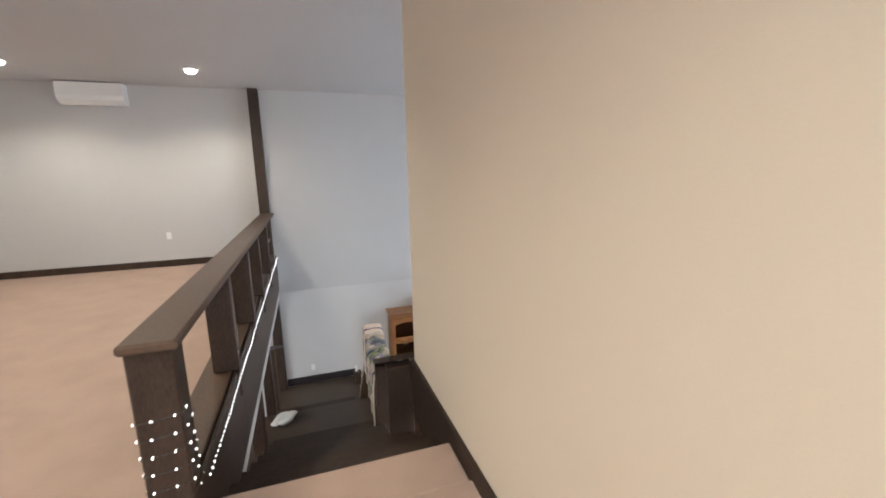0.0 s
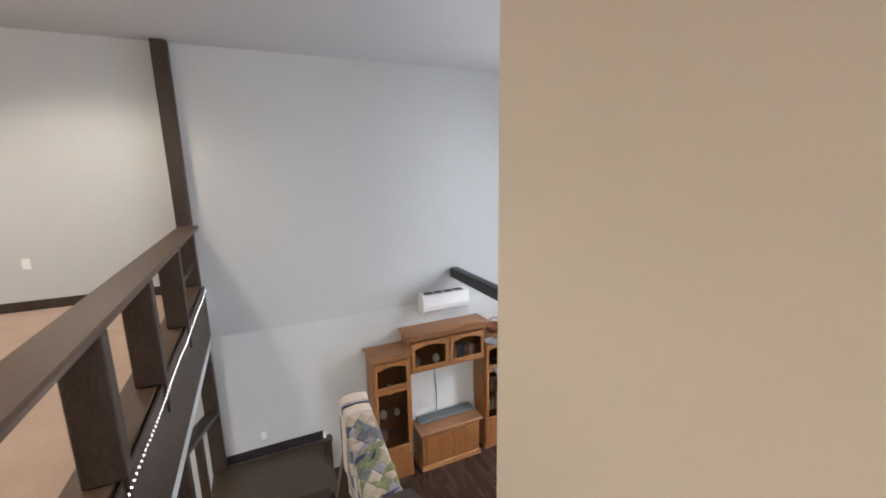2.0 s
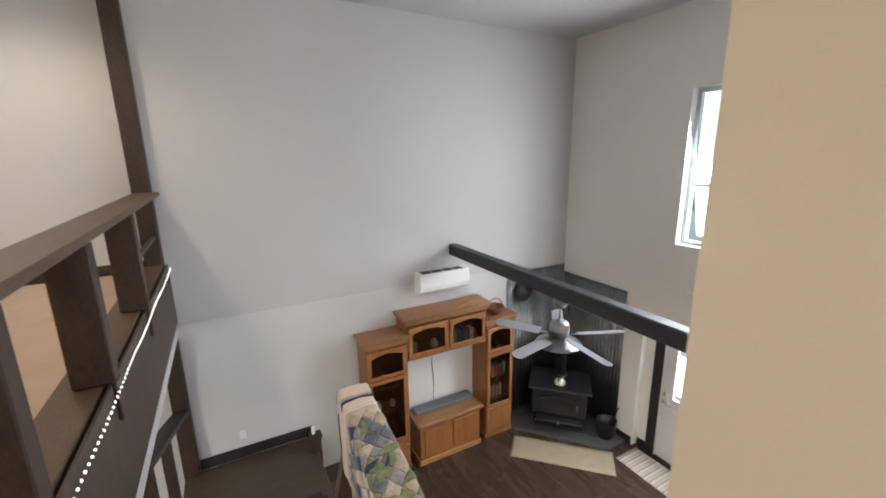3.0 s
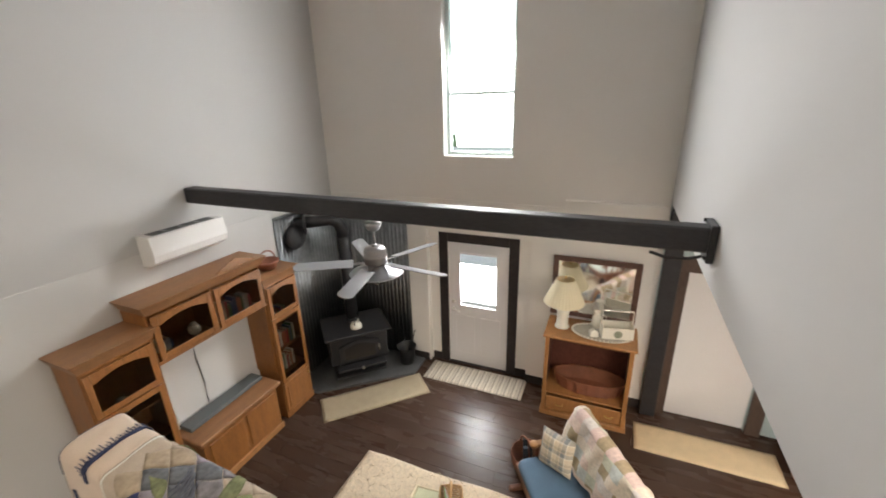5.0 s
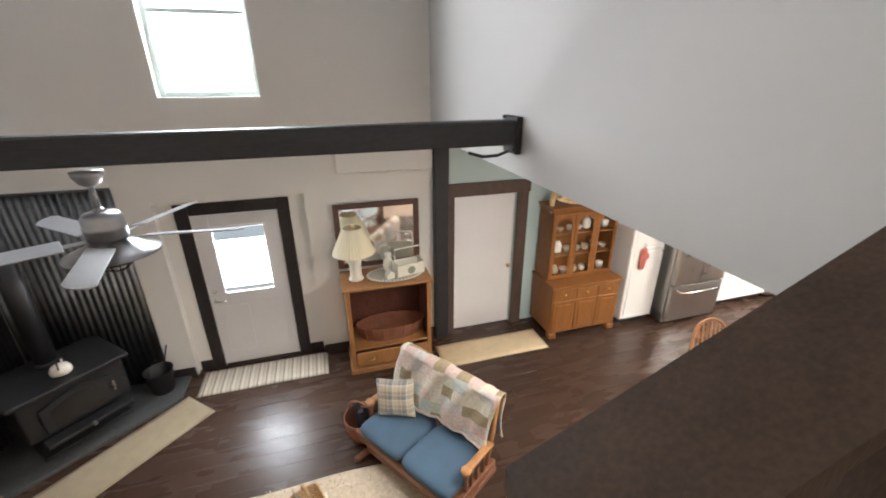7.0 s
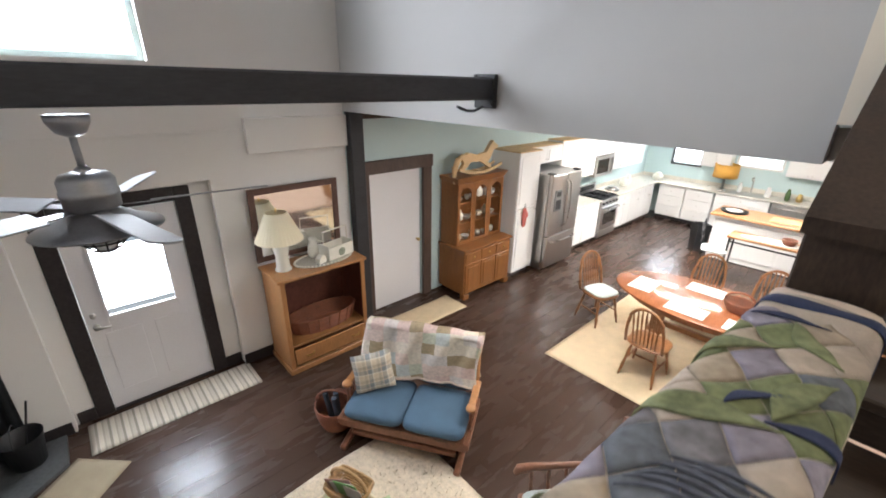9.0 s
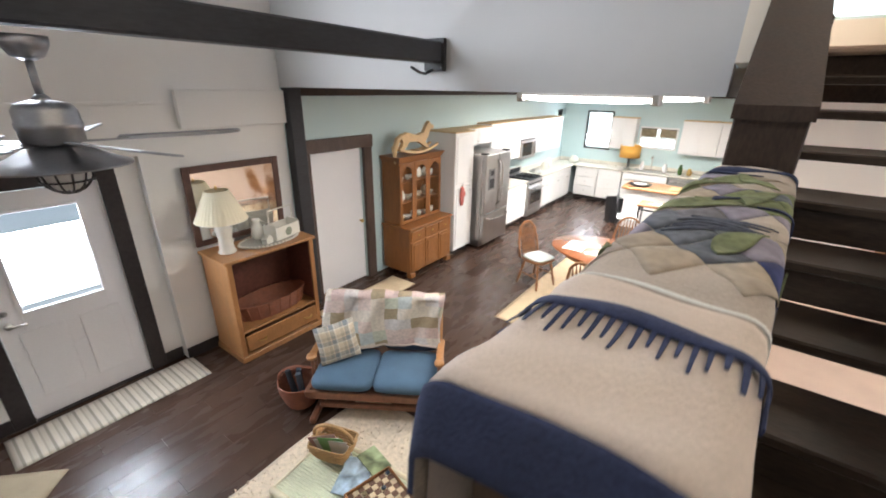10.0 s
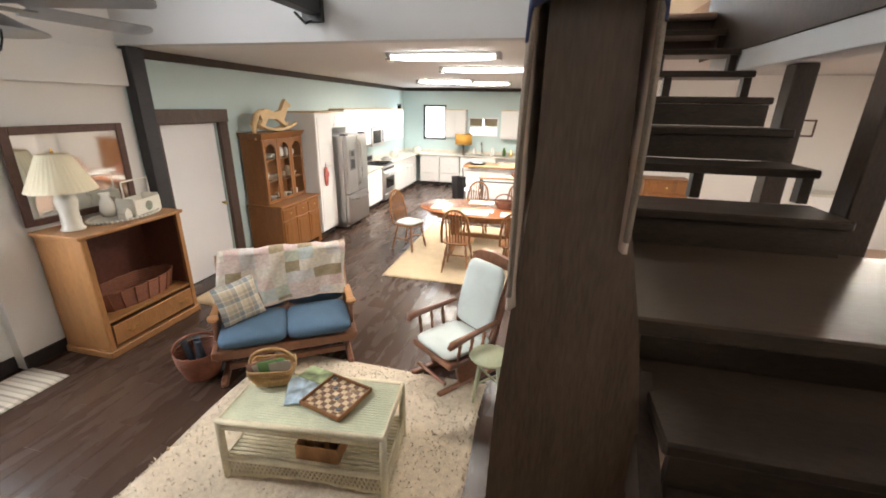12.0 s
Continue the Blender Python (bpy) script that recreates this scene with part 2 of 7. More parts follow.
def striped(name, base, bands, axis=0, rough=0.9, weave=300):
    """Woven cloth: bands of (width in metres, colour) along one axis of the UV map, repeating."""
    m = bpy.data.materials.new(name)
    m.use_nodes = True
    t = m.node_tree
    bs = t.nodes["Principled BSDF"]
    bs.inputs["Roughness"].default_value = rough
    uv, sep = t.nodes.new("ShaderNodeUVMap"), t.nodes.new("ShaderNodeSeparateXYZ")
    t.links.new(uv.outputs[0], sep.inputs[0])
    cols = []
    for ax in ((0, 1) if axis == 2 else (axis,)):
        total = sum(w for w, _ in bands)
        wr = t.nodes.new("ShaderNodeMath")
        wr.operation = 'DIVIDE'
        wr.inputs[1].default_value = total
        t.links.new(sep.outputs[ax], wr.inputs[0])
        fr = t.nodes.new("ShaderNodeMath")
        fr.operation = 'FRACT'
        t.links.new(wr.outputs[0], fr.inputs[0])
        cr = t.nodes.new("ShaderNodeValToRGB")
        cr.color_ramp.interpolation = 'CONSTANT'
        pos = 0
        for i, (w, c) in enumerate(bands):
            el = cr.color_ramp.elements[i] if i < 2 else cr.color_ramp.elements.new(pos / total)
            el.position, el.color = pos / total, (*c, 1)
            pos += w
        t.links.new(fr.outputs[0], cr.inputs[0])
        cols.append(cr.outputs[0])
    colour = cols[0]
    if len(cols) == 2:
        mix = t.nodes.new("ShaderNodeMix")
        mix.data_type = 'RGBA'
        mix.inputs[0].default_value = 0.5
        t.links.new(cols[0], mix.inputs[6])
        t.links.new(cols[1], mix.inputs[7])
        colour = mix.outputs[2]
    nz = t.nodes.new("ShaderNodeTexNoise")
    nz.inputs["Scale"].default_value = weave
    t.links.new(uv.outputs[0], nz.inputs["Vector"])
    hs = t.nodes.new("ShaderNodeHueSaturation")
    mr = t.nodes.new("ShaderNodeMapRange")
    mr.inputs[3].default_value, mr.inputs[4].default_value = 0.7, 1.3
    t.links.new(nz.outputs[0], mr.inputs[0])
    t.links.new(mr.outputs[0], hs.inputs["Value"])
    t.links.new(colour, hs.inputs["Color"])
    t.links.new(hs.outputs[0], bs.inputs["Base Color"])
    bp = t.nodes.new("ShaderNodeBump")
    bp.inputs["Strength"].default_value, bp.inputs["Distance"].default_value = 0.3, 0.003
    t.links.new(nz.outputs[0], bp.inputs["Height"])
    t.links.new(bp.outputs[0], bs.inputs["Normal"])
    return m


def glowing(name, colour, strength):
    m = bpy.data.materials.new(name)
    m.use_nodes = True
    bs = m.node_tree.nodes["Principled BSDF"]
    bs.inputs["Base Color"].default_value = (*colour, 1)
    bs.inputs["Emission Color"].default_value = (*colour, 1)
    bs.inputs["Emission Strength"].default_value = strength
    return m


def glassy(name, tint=(1, 1, 1), rough=0.02):
    m = bpy.data.materials.new(name)
    m.use_nodes = True
    bs = m.node_tree.nodes["Principled BSDF"]
    bs.inputs["Base Color"].default_value = (*tint, 1)
    bs.inputs["Roughness"].default_value = rough
    bs.inputs["Transmission Weight"].default_value = 1.0
    bs.inputs["IOR"].default_value = 1.1
    return m


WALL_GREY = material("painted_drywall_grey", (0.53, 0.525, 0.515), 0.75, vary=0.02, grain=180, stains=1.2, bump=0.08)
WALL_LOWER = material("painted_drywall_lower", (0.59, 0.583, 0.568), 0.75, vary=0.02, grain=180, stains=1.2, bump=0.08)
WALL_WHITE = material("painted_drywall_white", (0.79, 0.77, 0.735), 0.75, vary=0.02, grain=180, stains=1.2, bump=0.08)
WALL_BLUE = material("painted_drywall_pale_blue", (0.55, 0.68, 0.68), 0.7, vary=0.03, grain=180, stains=1.2, bump=0.08)
WALL_BEIGE = material("painted_drywall_cream", (0.79, 0.71, 0.585), 0.7, vary=0.025, grain=160, stains=1.0, bump=0.1)
# one ceiling paint in two tones: paler where tubes light it, greyer where dim
CEILING_LIT = material("lit_kitchen_ceiling", (0.66, 0.64, 0.62), 0.85, vary=0.03, grain=120, stains=1.0, bump=0.12)
CEILING_DIM = material("dim_ceiling", (0.50, 0.49, 0.49), 0.85, vary=0.03, grain=120, stains=1.0, bump=0.12)
DARK = material("dark_stained_timber", (0.046, 0.029, 0.020), 0.55, vary=0.4, grain=30, stains=3, bump=0.25, stretch=(3, 3, 1))
DARK_H = material("dark_stained_rail_top", (0.085, 0.052, 0.032), 0.48, vary=0.35, grain=30, stains=3, bump=0.25, stretch=(6, 1, 6))
# tread wood made lighter: the light on the landings is in this colour
LANDING_LIT = material("lit_dark_landing", (0.064, 0.043, 0.027), 0.4, vary=0.3, grain=26, stains=3, bump=0.15, stretch=(1, 4, 4))
STAIR = material("dark_painted_tread", (0.042, 0.028, 0.019), 0.42, vary=0.4, grain=26, stains=4, bump=0.2, stretch=(1, 4, 4))
TRIM = material("dark_brown_trim", (0.032, 0.026, 0.026), 0.5, vary=0.3, grain=30, stains=3, bump=0.2)
CARPET = material("peach_beige_carpet", (0.47, 0.345, 0.27), 0.98, vary=0.12, grain=420, stains=3, bump=0.8)
PLANK = material("dark_walnut_floor_plank", (0.056, 0.032, 0.0225), 0.26, vary=0.09, grain=30, stains=2.5, bump=0.012, stretch=(2.5, 0.6, 1), per_object=0.06)
PLANK_REST = material("dark_walnut_floor_far", (0.056, 0.032, 0.0225), 0.26, vary=0.09, grain=30, stains=2.5, bump=0.012, stretch=(2.5, 0.6, 1), island=0.06)
OAK = material("golden_oak", (0.25, 0.10, 0.027), 0.4, vary=0.3, grain=22, stains=3, bump=0.12, stretch=(5, 5, 0.7))
OAK_TOP = material("golden_oak_top", (0.27, 0.13, 0.057), 0.42, vary=0.25, grain=22, stains=3, bump=0.12, stretch=(0.7, 5, 5))
PINE = material("honey_maple", (0.36, 0.17, 0.062), 0.4, vary=0.25, grain=20, stains=3, bump=0.1, stretch=(5, 5, 0.8))
# brown end post, with the warm light on its face mixed into the colour
PLANK_LIT = material("lit_brown_plank", (0.125, 0.082, 0.052), 0.42, vary=0.35, grain=22, stains=3, bump=0.2, stretch=(6, 6, 0.8))
# dark stain turned bluish: the cool reflection is put into the base colour
BEAM_SHEEN = material("bluish_sheen_beam", (0.026, 0.026, 0.03), 0.5, vary=0.35, grain=30, stains=3, bump=0.2, stretch=(3, 0.6, 3))
DOORTRIM = material("weathered_brown_casing", (0.085, 0.055, 0.042), 0.55, vary=0.35, grain=24, stains=4, bump=0.25, stretch=(3, 3, 0.7))
FRAMEWOOD = material("reddish_brown_frame", (0.10, 0.048, 0.034), 0.45, vary=0.3, grain=24, stains=4, bump=0.1)
BAY_INSIDE = material("dark_red_brown_inside", (0.13, 0.045, 0.03), 0.45, vary=0.3, grain=22, stains=3, bump=0.1)
TABLEWOOD = material("polished_cherry_table", (0.32, 0.11, 0.042), 0.22, vary=0.25, grain=16, stains=3, bump=0.05, stretch=(5, 0.8, 1), coat=0.3)
CHAIRWOOD = material("brown_oak_chair", (0.27, 0.12, 0.045), 0.35, vary=0.3, grain=24, stains=3, bump=0.1)
GLIDERWOOD = material("reddish_brown_rocker_wood", (0.20, 0.085, 0.045), 0.35, vary=0.3, grain=24, stains=3, bump=0.1)
WHITE = material("white_enamel_paint", (0.82, 0.81, 0.79), 0.35, vary=0.02, grain=40, stains=2, bump=0.03)
DOORWHITE = material("white_painted_door", (0.78, 0.77, 0.78), 0.4, vary=0.03, grain=60, stains=2, bump=0.04)
PLASTIC = material("white_plastic", (0.80, 0.79, 0.77), 0.4, vary=0.02, grain=60, stains=3, bump=0.0)
STEEL = material("brushed_stainless_steel", (0.58, 0.57, 0.56), 0.3, metal=1.0, vary=0.08, grain=90, stains=2, bump=0.04, stretch=(8, 8, 0.4))
FANSTEEL = material("dull_brushed_steel", (0.36, 0.36, 0.37), 0.34, metal=1.0, vary=0.12, grain=60, stains=4, bump=0.03, stretch=(1, 1, 8))
NICKEL = material("brushed_nickel", (0.62, 0.60, 0.57), 0.28, metal=1.0, vary=0.06, grain=60, stains=4, bump=0.02)
BRASS = material("aged_brass", (0.70, 0.50, 0.20), 0.3, metal=1.0, vary=0.12, grain=60, stains=6, bump=0.02)
GALV = material("galvanised_corrugated_steel", (0.24, 0.25, 0.26), 0.3, metal=0.95, vary=0.2, grain=14, stains=4, bump=0.05)
IRON = material("black_cast_iron", (0.018, 0.018, 0.02), 0.45, vary=0.4, grain=120, stains=4, bump=0.2)
BLACK = material("black_plastic", (0.02, 0.02, 0.022), 0.4, vary=0.2, grain=60, stains=4, bump=0.02)
DARKGLASS = material("dark_glass", (0.025, 0.022, 0.02), 0.06, vary=0.2, grain=10, stains=3, bump=0.0)
SLATE = material("grey_slate_hearth", (0.075, 0.078, 0.08), 0.6, vary=0.3, grain=30, stains=4, bump=0.3)
BLUE_CLOTH = material("slate_blue_cloth", (0.065, 0.115, 0.175), 0.95, vary=0.18, grain=500, stains=6, bump=0.4)
CREAM_CLOTH = material("cream_tufted_cloth", (0.60, 0.66, 0.63), 0.95, vary=0.1, grain=320, stains=6, bump=0.4)
SHADE = material("cream_pleated_shade", (0.80, 0.72, 0.52), 0.9, vary=0.06, grain=200, stains=5, bump=0.2)
CERAMIC = material("cream_glazed_ceramic", (0.76, 0.73, 0.64), 0.22, vary=0.04, grain=30, stains=5, bump=0.0)
WICKER_W = material("cream_wicker", (0.68, 0.60, 0.42), 0.7, vary=0.22, grain=160, stains=8, bump=0.5)
WICKER_G = material("pale_green_wicker", (0.62, 0.63, 0.45), 0.6, vary=0.2, grain=160, stains=8, bump=0.5)
HEARTHMAT = material("olive_tan_mat", (0.34, 0.28, 0.19), 0.95, vary=0.14, grain=260, stains=8, bump=0.6)
BASKET = material("honey_splint_basket", (0.42, 0.25, 0.10), 0.6, vary=0.35, grain=80, stains=10, bump=0.4)
BASKET_R = material("red_brown_willow", (0.24, 0.085, 0.045), 0.55, vary=0.4, grain=80, stains=10, bump=0.4)
SHAG = material("cream_shag_pile", (0.62, 0.52, 0.39), 1.0, vary=0.25, grain=150, stains=25, bump=1.0)
JUTE = material("sand_jute_rug", (0.60, 0.48, 0.31), 0.95, vary=0.14, grain=260, stains=8, bump=0.6)
COUNTER = material("speckled_cream_counter", (0.66, 0.62, 0.54), 0.3, vary=0.15, grain=200, stains=12, bump=0.0)
BUTCHER = material("butcher_block_top", (0.40, 0.20, 0.085), 0.35, vary=0.3, grain=30, stains=4, bump=0.05, stretch=(0.8, 8, 1))
TOWEL = material("white_towel", (0.78, 0.77, 0.72), 0.95, vary=0.06, grain=200, stains=8, bump=0.5)
SAGE = material("sage_green_paint", (0.42, 0.44, 0.28), 0.5, vary=0.15, grain=60, stains=5, bump=0.05)
YELLOW = material("amber_paper_shade", (0.72, 0.38, 0.07), 0.7, vary=0.1, grain=60, stains=5, bump=0.1)
PAPER = material("paper", (0.75, 0.73, 0.68), 0.8, vary=0.08, grain=20, stains=12, bump=0.0)
PINEPALE = material("pale_bare_pine", (0.66, 0.47, 0.25), 0.6, vary=0.2, grain=30, stains=4, bump=0.1)
MIRROR = material("silvered_mirror", (0.92, 0.93, 0.92), 0.015, metal=1.0, vary=0.0, grain=10, stains=2, bump=0.0)
GLASS = glassy("clear_glass")
SMOKED = glassy("smoked_cabinet_glass", (0.55, 0.52, 0.48), 0.03)
SKYGLOW = glowing("bright_overcast_sky", (0.92, 0.98, 1.0), 9.0)
TUBEGLOW = glowing("lit_diffuser", (1.0, 0.97, 0.9), 14.0)
SPOTGLOW = glowing("lit_recessed_lens", (1.0, 0.9, 0.72), 25.0)
FAIRY = glowing("fairy_light", (1.0, 0.95, 0.85), 6.0)
QUILT_RAIL = material("oatmeal_quilt_cotton", (0.52, 0.44, 0.36), 0.92, vary=0.12, grain=160, stains=9, bump=0.35)
QUILT_PRINTS = [material("quilt_print_" + n, c, 0.92, vary=v, grain=38, stains=15, bump=0.35) for n, c, v in (
    ("grey", (0.21, 0.20, 0.215), 0.40), ("lilac", (0.30, 0.27, 0.32), 0.30), ("oatmeal", (0.50, 0.42, 0.34), 0.18), ("slate", (0.14, 0.15, 0.17), 0.45), ("sand", (0.43, 0.35, 0.26), 0.25), ("cream", (0.60, 0.52, 0.44), 0.10), ("olive", (0.19, 0.21, 0.10), 0.40), ("navy", (0.04, 0.05, 0.14), 0.30))]
QUILT_SEAT = patchwork("pastel_quilt", [(0.64, 0.55, 0.45), (0.58, 0.44, 0.40), (0.50, 0.54, 0.52), (0.66, 0.60, 0.50), (0.33, 0.26, 0.16), (0.62, 0.50, 0.44), (0.52, 0.54, 0.43), (0.66, 0.59, 0.50), (0.57, 0.53, 0.50)], 0.14, 6, 0.16, swirl=0.16)
QUILT_LEAF = material("olive_leaf_cotton", (0.20, 0.22, 0.11), 0.92, vary=0.45, grain=45, stains=14, bump=0.4)
for m_, s_ in ((PLANK, 0.32), (PLANK_REST, 0.32), (DARK, 0.3), (STAIR, 0.3), (TRIM, 0.3), (DARK_H, 0.35)):
    m_.node_tree.nodes["Principled BSDF"].inputs["Specular IOR Level"].default_value = s_
QUILT_STRIPE = material("slate_stripe_cotton", (0.13, 0.14, 0.18), 0.92, vary=0.4, grain=60, stains=12, bump=0.4)
QUILT_EDGE = material("navy_quilt_binding", (0.035, 0.045, 0.10), 0.92, vary=0.3, grain=200, stains=10, bump=0.4)
QUILT_BACK = material("faded_quilt_backing", (0.24, 0.19, 0.145), 0.92, vary=0.3, grain=200, stains=8, bump=0.4)
QUILT_CREAM = material("cream_quilt_border", (0.70, 0.58, 0.48), 0.92, vary=0.08, grain=200, stains=8, bump=0.4)
PLAID = striped("plaid_cloth", None, [(0.05, (0.58, 0.50, 0.38)), (0.012, (0.75, 0.70, 0.6)), (0.045, (0.22, 0.24, 0.25)), (0.012, (0.62, 0.5, 0.36)), (0.03, (0.36, 0.32, 0.25))], axis=2)
RAGRUG = striped("striped_rag_rug", None, [(0.035, (0.60, 0.55, 0.46)), (0.02, (0.30, 0.27, 0.22)), (0.03, (0.52, 0.47, 0.39)), (0.015, (0.42, 0.38, 0.31))], axis=0)

# ---- structure ----
NY, EX = 7.845, 5.42


def cut_wall(axis, f0, f1, a0, a1, z0, z1, holes):
    """A wall across axis (0: x, 1: y) from f0 to f1, with holes (a, b, za, zb) right through it."""
    b = B()
    cuts = sorted({a0, a1, *[v for h in holes for v in h[:2]]})
    ups = sorted({z0, z1, *[v for h in holes for v in h[2:]]})
    for p, q in zip(cuts, cuts[1:]):
        for r, s in zip(ups, ups[1:]):
            if not any(h[0] < (p + q) / 2 < h[1] and h[2] < (r + s) / 2 < h[3] for h in holes):
                if axis == 0:
                    b.box(f0, p, r, f1, q, s)
                else:
                    b.box(p, f0, r, q, f1, s)
    return b


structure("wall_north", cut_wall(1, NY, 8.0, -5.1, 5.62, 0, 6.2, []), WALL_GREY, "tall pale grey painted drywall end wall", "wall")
structure("wall_north_lower", B().box(-0.36, NY - 0.006, 0, 4.15, NY, 2.66), WALL_LOWER, "white lower drywall below a faint seam", "wall")
structure("wall_east", cut_wall(0, EX + 0.1, 5.62, 3.15, NY, 0, 6.2, [(5.0, 5.92, 0, 2.05), (4.97, 5.90, 3.28, 5.21)]), WALL_WHITE, "white outer wall behind the front door", "wall")
structure("wall_east_face", cut_wall(0, EX, EX + 0.1, 3.15, NY, 0, 6.2, [(4.68, 6.22, 0, 2.22), (4.97, 5.90, 3.28, 5.21)]), WALL_WHITE, "white drywall with a door recess and high window", "wall")
structure("wall_east_kitchen", cut_wall(0, EX, 5.62, -6.1, 3.15, 0, 2.98, [(1.96, 2.85, 0, 2.04), (-5.75, -5.35, 1.75, 2.35)]), WALL_BLUE, "pale blue kitchen side wall with a door opening", "wall")
structure("wall_kitchen_back", cut_wall(1, -6.1, -5.95, -5.1, EX, 0, 2.98, [(4.06, 4.78, 1.32, 2.34), (2.45, 3.35, 1.45, 2.0)]), WALL_BLUE, "pale blue kitchen end wall with two windows", "wall")
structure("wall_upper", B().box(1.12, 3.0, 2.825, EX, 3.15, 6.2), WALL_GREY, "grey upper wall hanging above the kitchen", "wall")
structure("wall_stair", B().box(1.0, -3.1, 3.0, 1.12, 3.15, 6.2), WALL_BEIGE, "cream drywall beside the top of the stairs", "wall")
structure("wall_loft_south", cut_wall(1, -3.25, -3.1, -5.1, 1.12, 3.0, 6.2, [(-0.3, 1.0, 3.9, 5.4)]), WALL_BEIGE, "cream loft wall with a window", "wall")
structure("wall_west", cut_wall(0, -5.25, -5.1, -6.1, 8.0, 0, 6.2, [(3.0, 5.0, 0.9, 2.2)]), WALL_WHITE, "white west wall", "wall")
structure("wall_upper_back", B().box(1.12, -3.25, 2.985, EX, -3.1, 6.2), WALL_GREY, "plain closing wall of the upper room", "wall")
structure("ceiling", B().box(-5.25, -3.25, 6.2, 5.62, 8.0, 6.35), CEILING_DIM, "smooth ceiling above loft and living room, greyed for dimmer light", "ceiling")
structure("ceiling_kitchen", B().box(1.0, -6.1, 2.825, EX, 3.0, 2.98), CEILING_LIT, "flat white kitchen ceiling", "ceiling")
structure("ceiling_under_loft", B().box(-5.1, -6.1, 2.92, -0.36, NY, 3.27).box(-0.36, -6.1, 2.92, 1.0, 1.86, 3.085), CEILING_DIM, "flat ceiling under the loft", "ceiling")
structure("floor_loft", B().box(-5.1, -3.1, 3.27, -0.36, NY, 3.32).box(-0.36, -3.1, 3.09, 1.0, 1.84, 3.14).box(-0.40, -3.1, 3.142, -0.36, 1.9, 3.27), CARPET, "peach beige loft carpet", "floor")
structure("floor_top_step", B().box(-0.33, 1.84, 3.088, 0.97, 2.19, 3.142, 0.015), CARPET, "carpeted top step of the stairs", "floor")
structure("wall_under_loft", B().box(-5.1, -2.35, 0, 0.55, -2.2, 2.918), WALL_WHITE, "white partition wall under the loft", "wall")
structure("ground", B().box(-40, -40, -0.35, 60, 40, -0.3), material("lawn", (0.09, 0.14, 0.05), 0.95, vary=0.3, grain=8, stains=0.5, bump=0.3), "flat grass around the house", "ground")
structure("floor_slab", B().box(-5.1, -6.1, -0.3, 5.62, NY, -0.014), material("floor_underlay", (0.03, 0.02, 0.016), 0.8), "dark base below the planks", "floor")

structure("floor_carpet_lower", B().box(-5.09, -2.19, 0.001, 0.62, 3.2, 0.012, 0.004), CARPET, "peach beige carpet on the lower floor below the loft", "floor")

# trims
structure("baseboard_loft", B().box(-5.1, NY - 0.02, 3.322, -0.53, NY, 3.43, 0.006), DARK, "dark brown loft baseboard", "baseboard")
structure("baseboard_stair_wall", B().box(0.975, -3.1, 2.74, 1.0, 3.15, 3.25, 0.006), DARK, "dark brown skirt board along the stair wall", "baseboard")
structure("baseboard_landing", B().box(-0.36, NY - 0.03, 0.8, 0.95, NY - 0.008, 0.94, 0.006), TRIM, "dark brown baseboard on the landing", "baseboard")
structure("baseboard_east", B().box(EX - 0.02, 2.97, 0, EX, 4.68, 0.13, 0.005).box(EX - 0.02, 6.24, 0, EX, 6.5, 0.13, 0.005).box(EX + 0.08, 4.69, 0, EX + 0.1, 4.86, 0.13, 0.005).box(EX + 0.08, 6.06, 0, EX + 0.1, 6.2, 0.13, 0.005), TRIM, "dark brown baseboard", "baseboard")
structure("trim_kitchen_ceiling", B().box(EX - 0.03, -5.95, 2.73, EX, 3.0, 2.824, 0.006).box(-0.3, -5.95, 2.73, EX - 0.03, -5.92, 2.824, 0.006), DARK, "dark timber trim under the kitchen ceiling", "trim")
structure("trim_corner_post", B().box(EX - 0.13, 2.96, 0, EX - 0.001, 3.14, 2.82, 0.008), BEAM_SHEEN, "dark timber post between living room and kitchen", "trim")
structure("trim_wall_box", B().box(EX - 0.07, 3.15, 2.44, EX - 0.001, 4.29, 2.79, 0.004), WALL_WHITE, "shallow white boxed-in duct on the wall", "trim")
structure("trim_wall_ledge", B().box(EX - 0.008, 4.30, 2.66, EX - 0.001, NY, 2.69, 0.002), WALL_WHITE, "thin white ledge line along the wall", "trim")
structure("beam", B().box(3.085, 3.15, 3.03, 3.22, NY, 3.188, 0.012), BEAM_SHEEN, "dark stained timber tie beam across the room", "beam")
bracket = thing("beam_bracket", "black steel bracket bolted at the beam end", "bracket", 3.17, 3.15, 3.0)
part("plate", B().box(-0.105, 0.003, -0.03, 0.095, 0.045, 0.212, 0.005), IRON, bracket)
for bx in (-0.1, 0.1):
    part("bolt", B().cyl((bx * 0.85, 0.04, 0.1 + bx), (bx * 0.85, 0.06, 0.1 + bx), 0.012, n=6), IRON, bracket)
part("conduit", B().tube([(0.0, 0.05, -0.02), (0.02, 0.12, -0.05), (-0.02, 0.24, -0.045), (-0.03, 0.35, -0.012)], 0.011), BLACK, bracket, "bent black cable")
structure("column", B().box(-0.53, NY - 0.125, 0.802, -0.37, NY - 0.002, 6.198, 0.01), DARK, "dark stained timber post from landing to ceiling", "post")


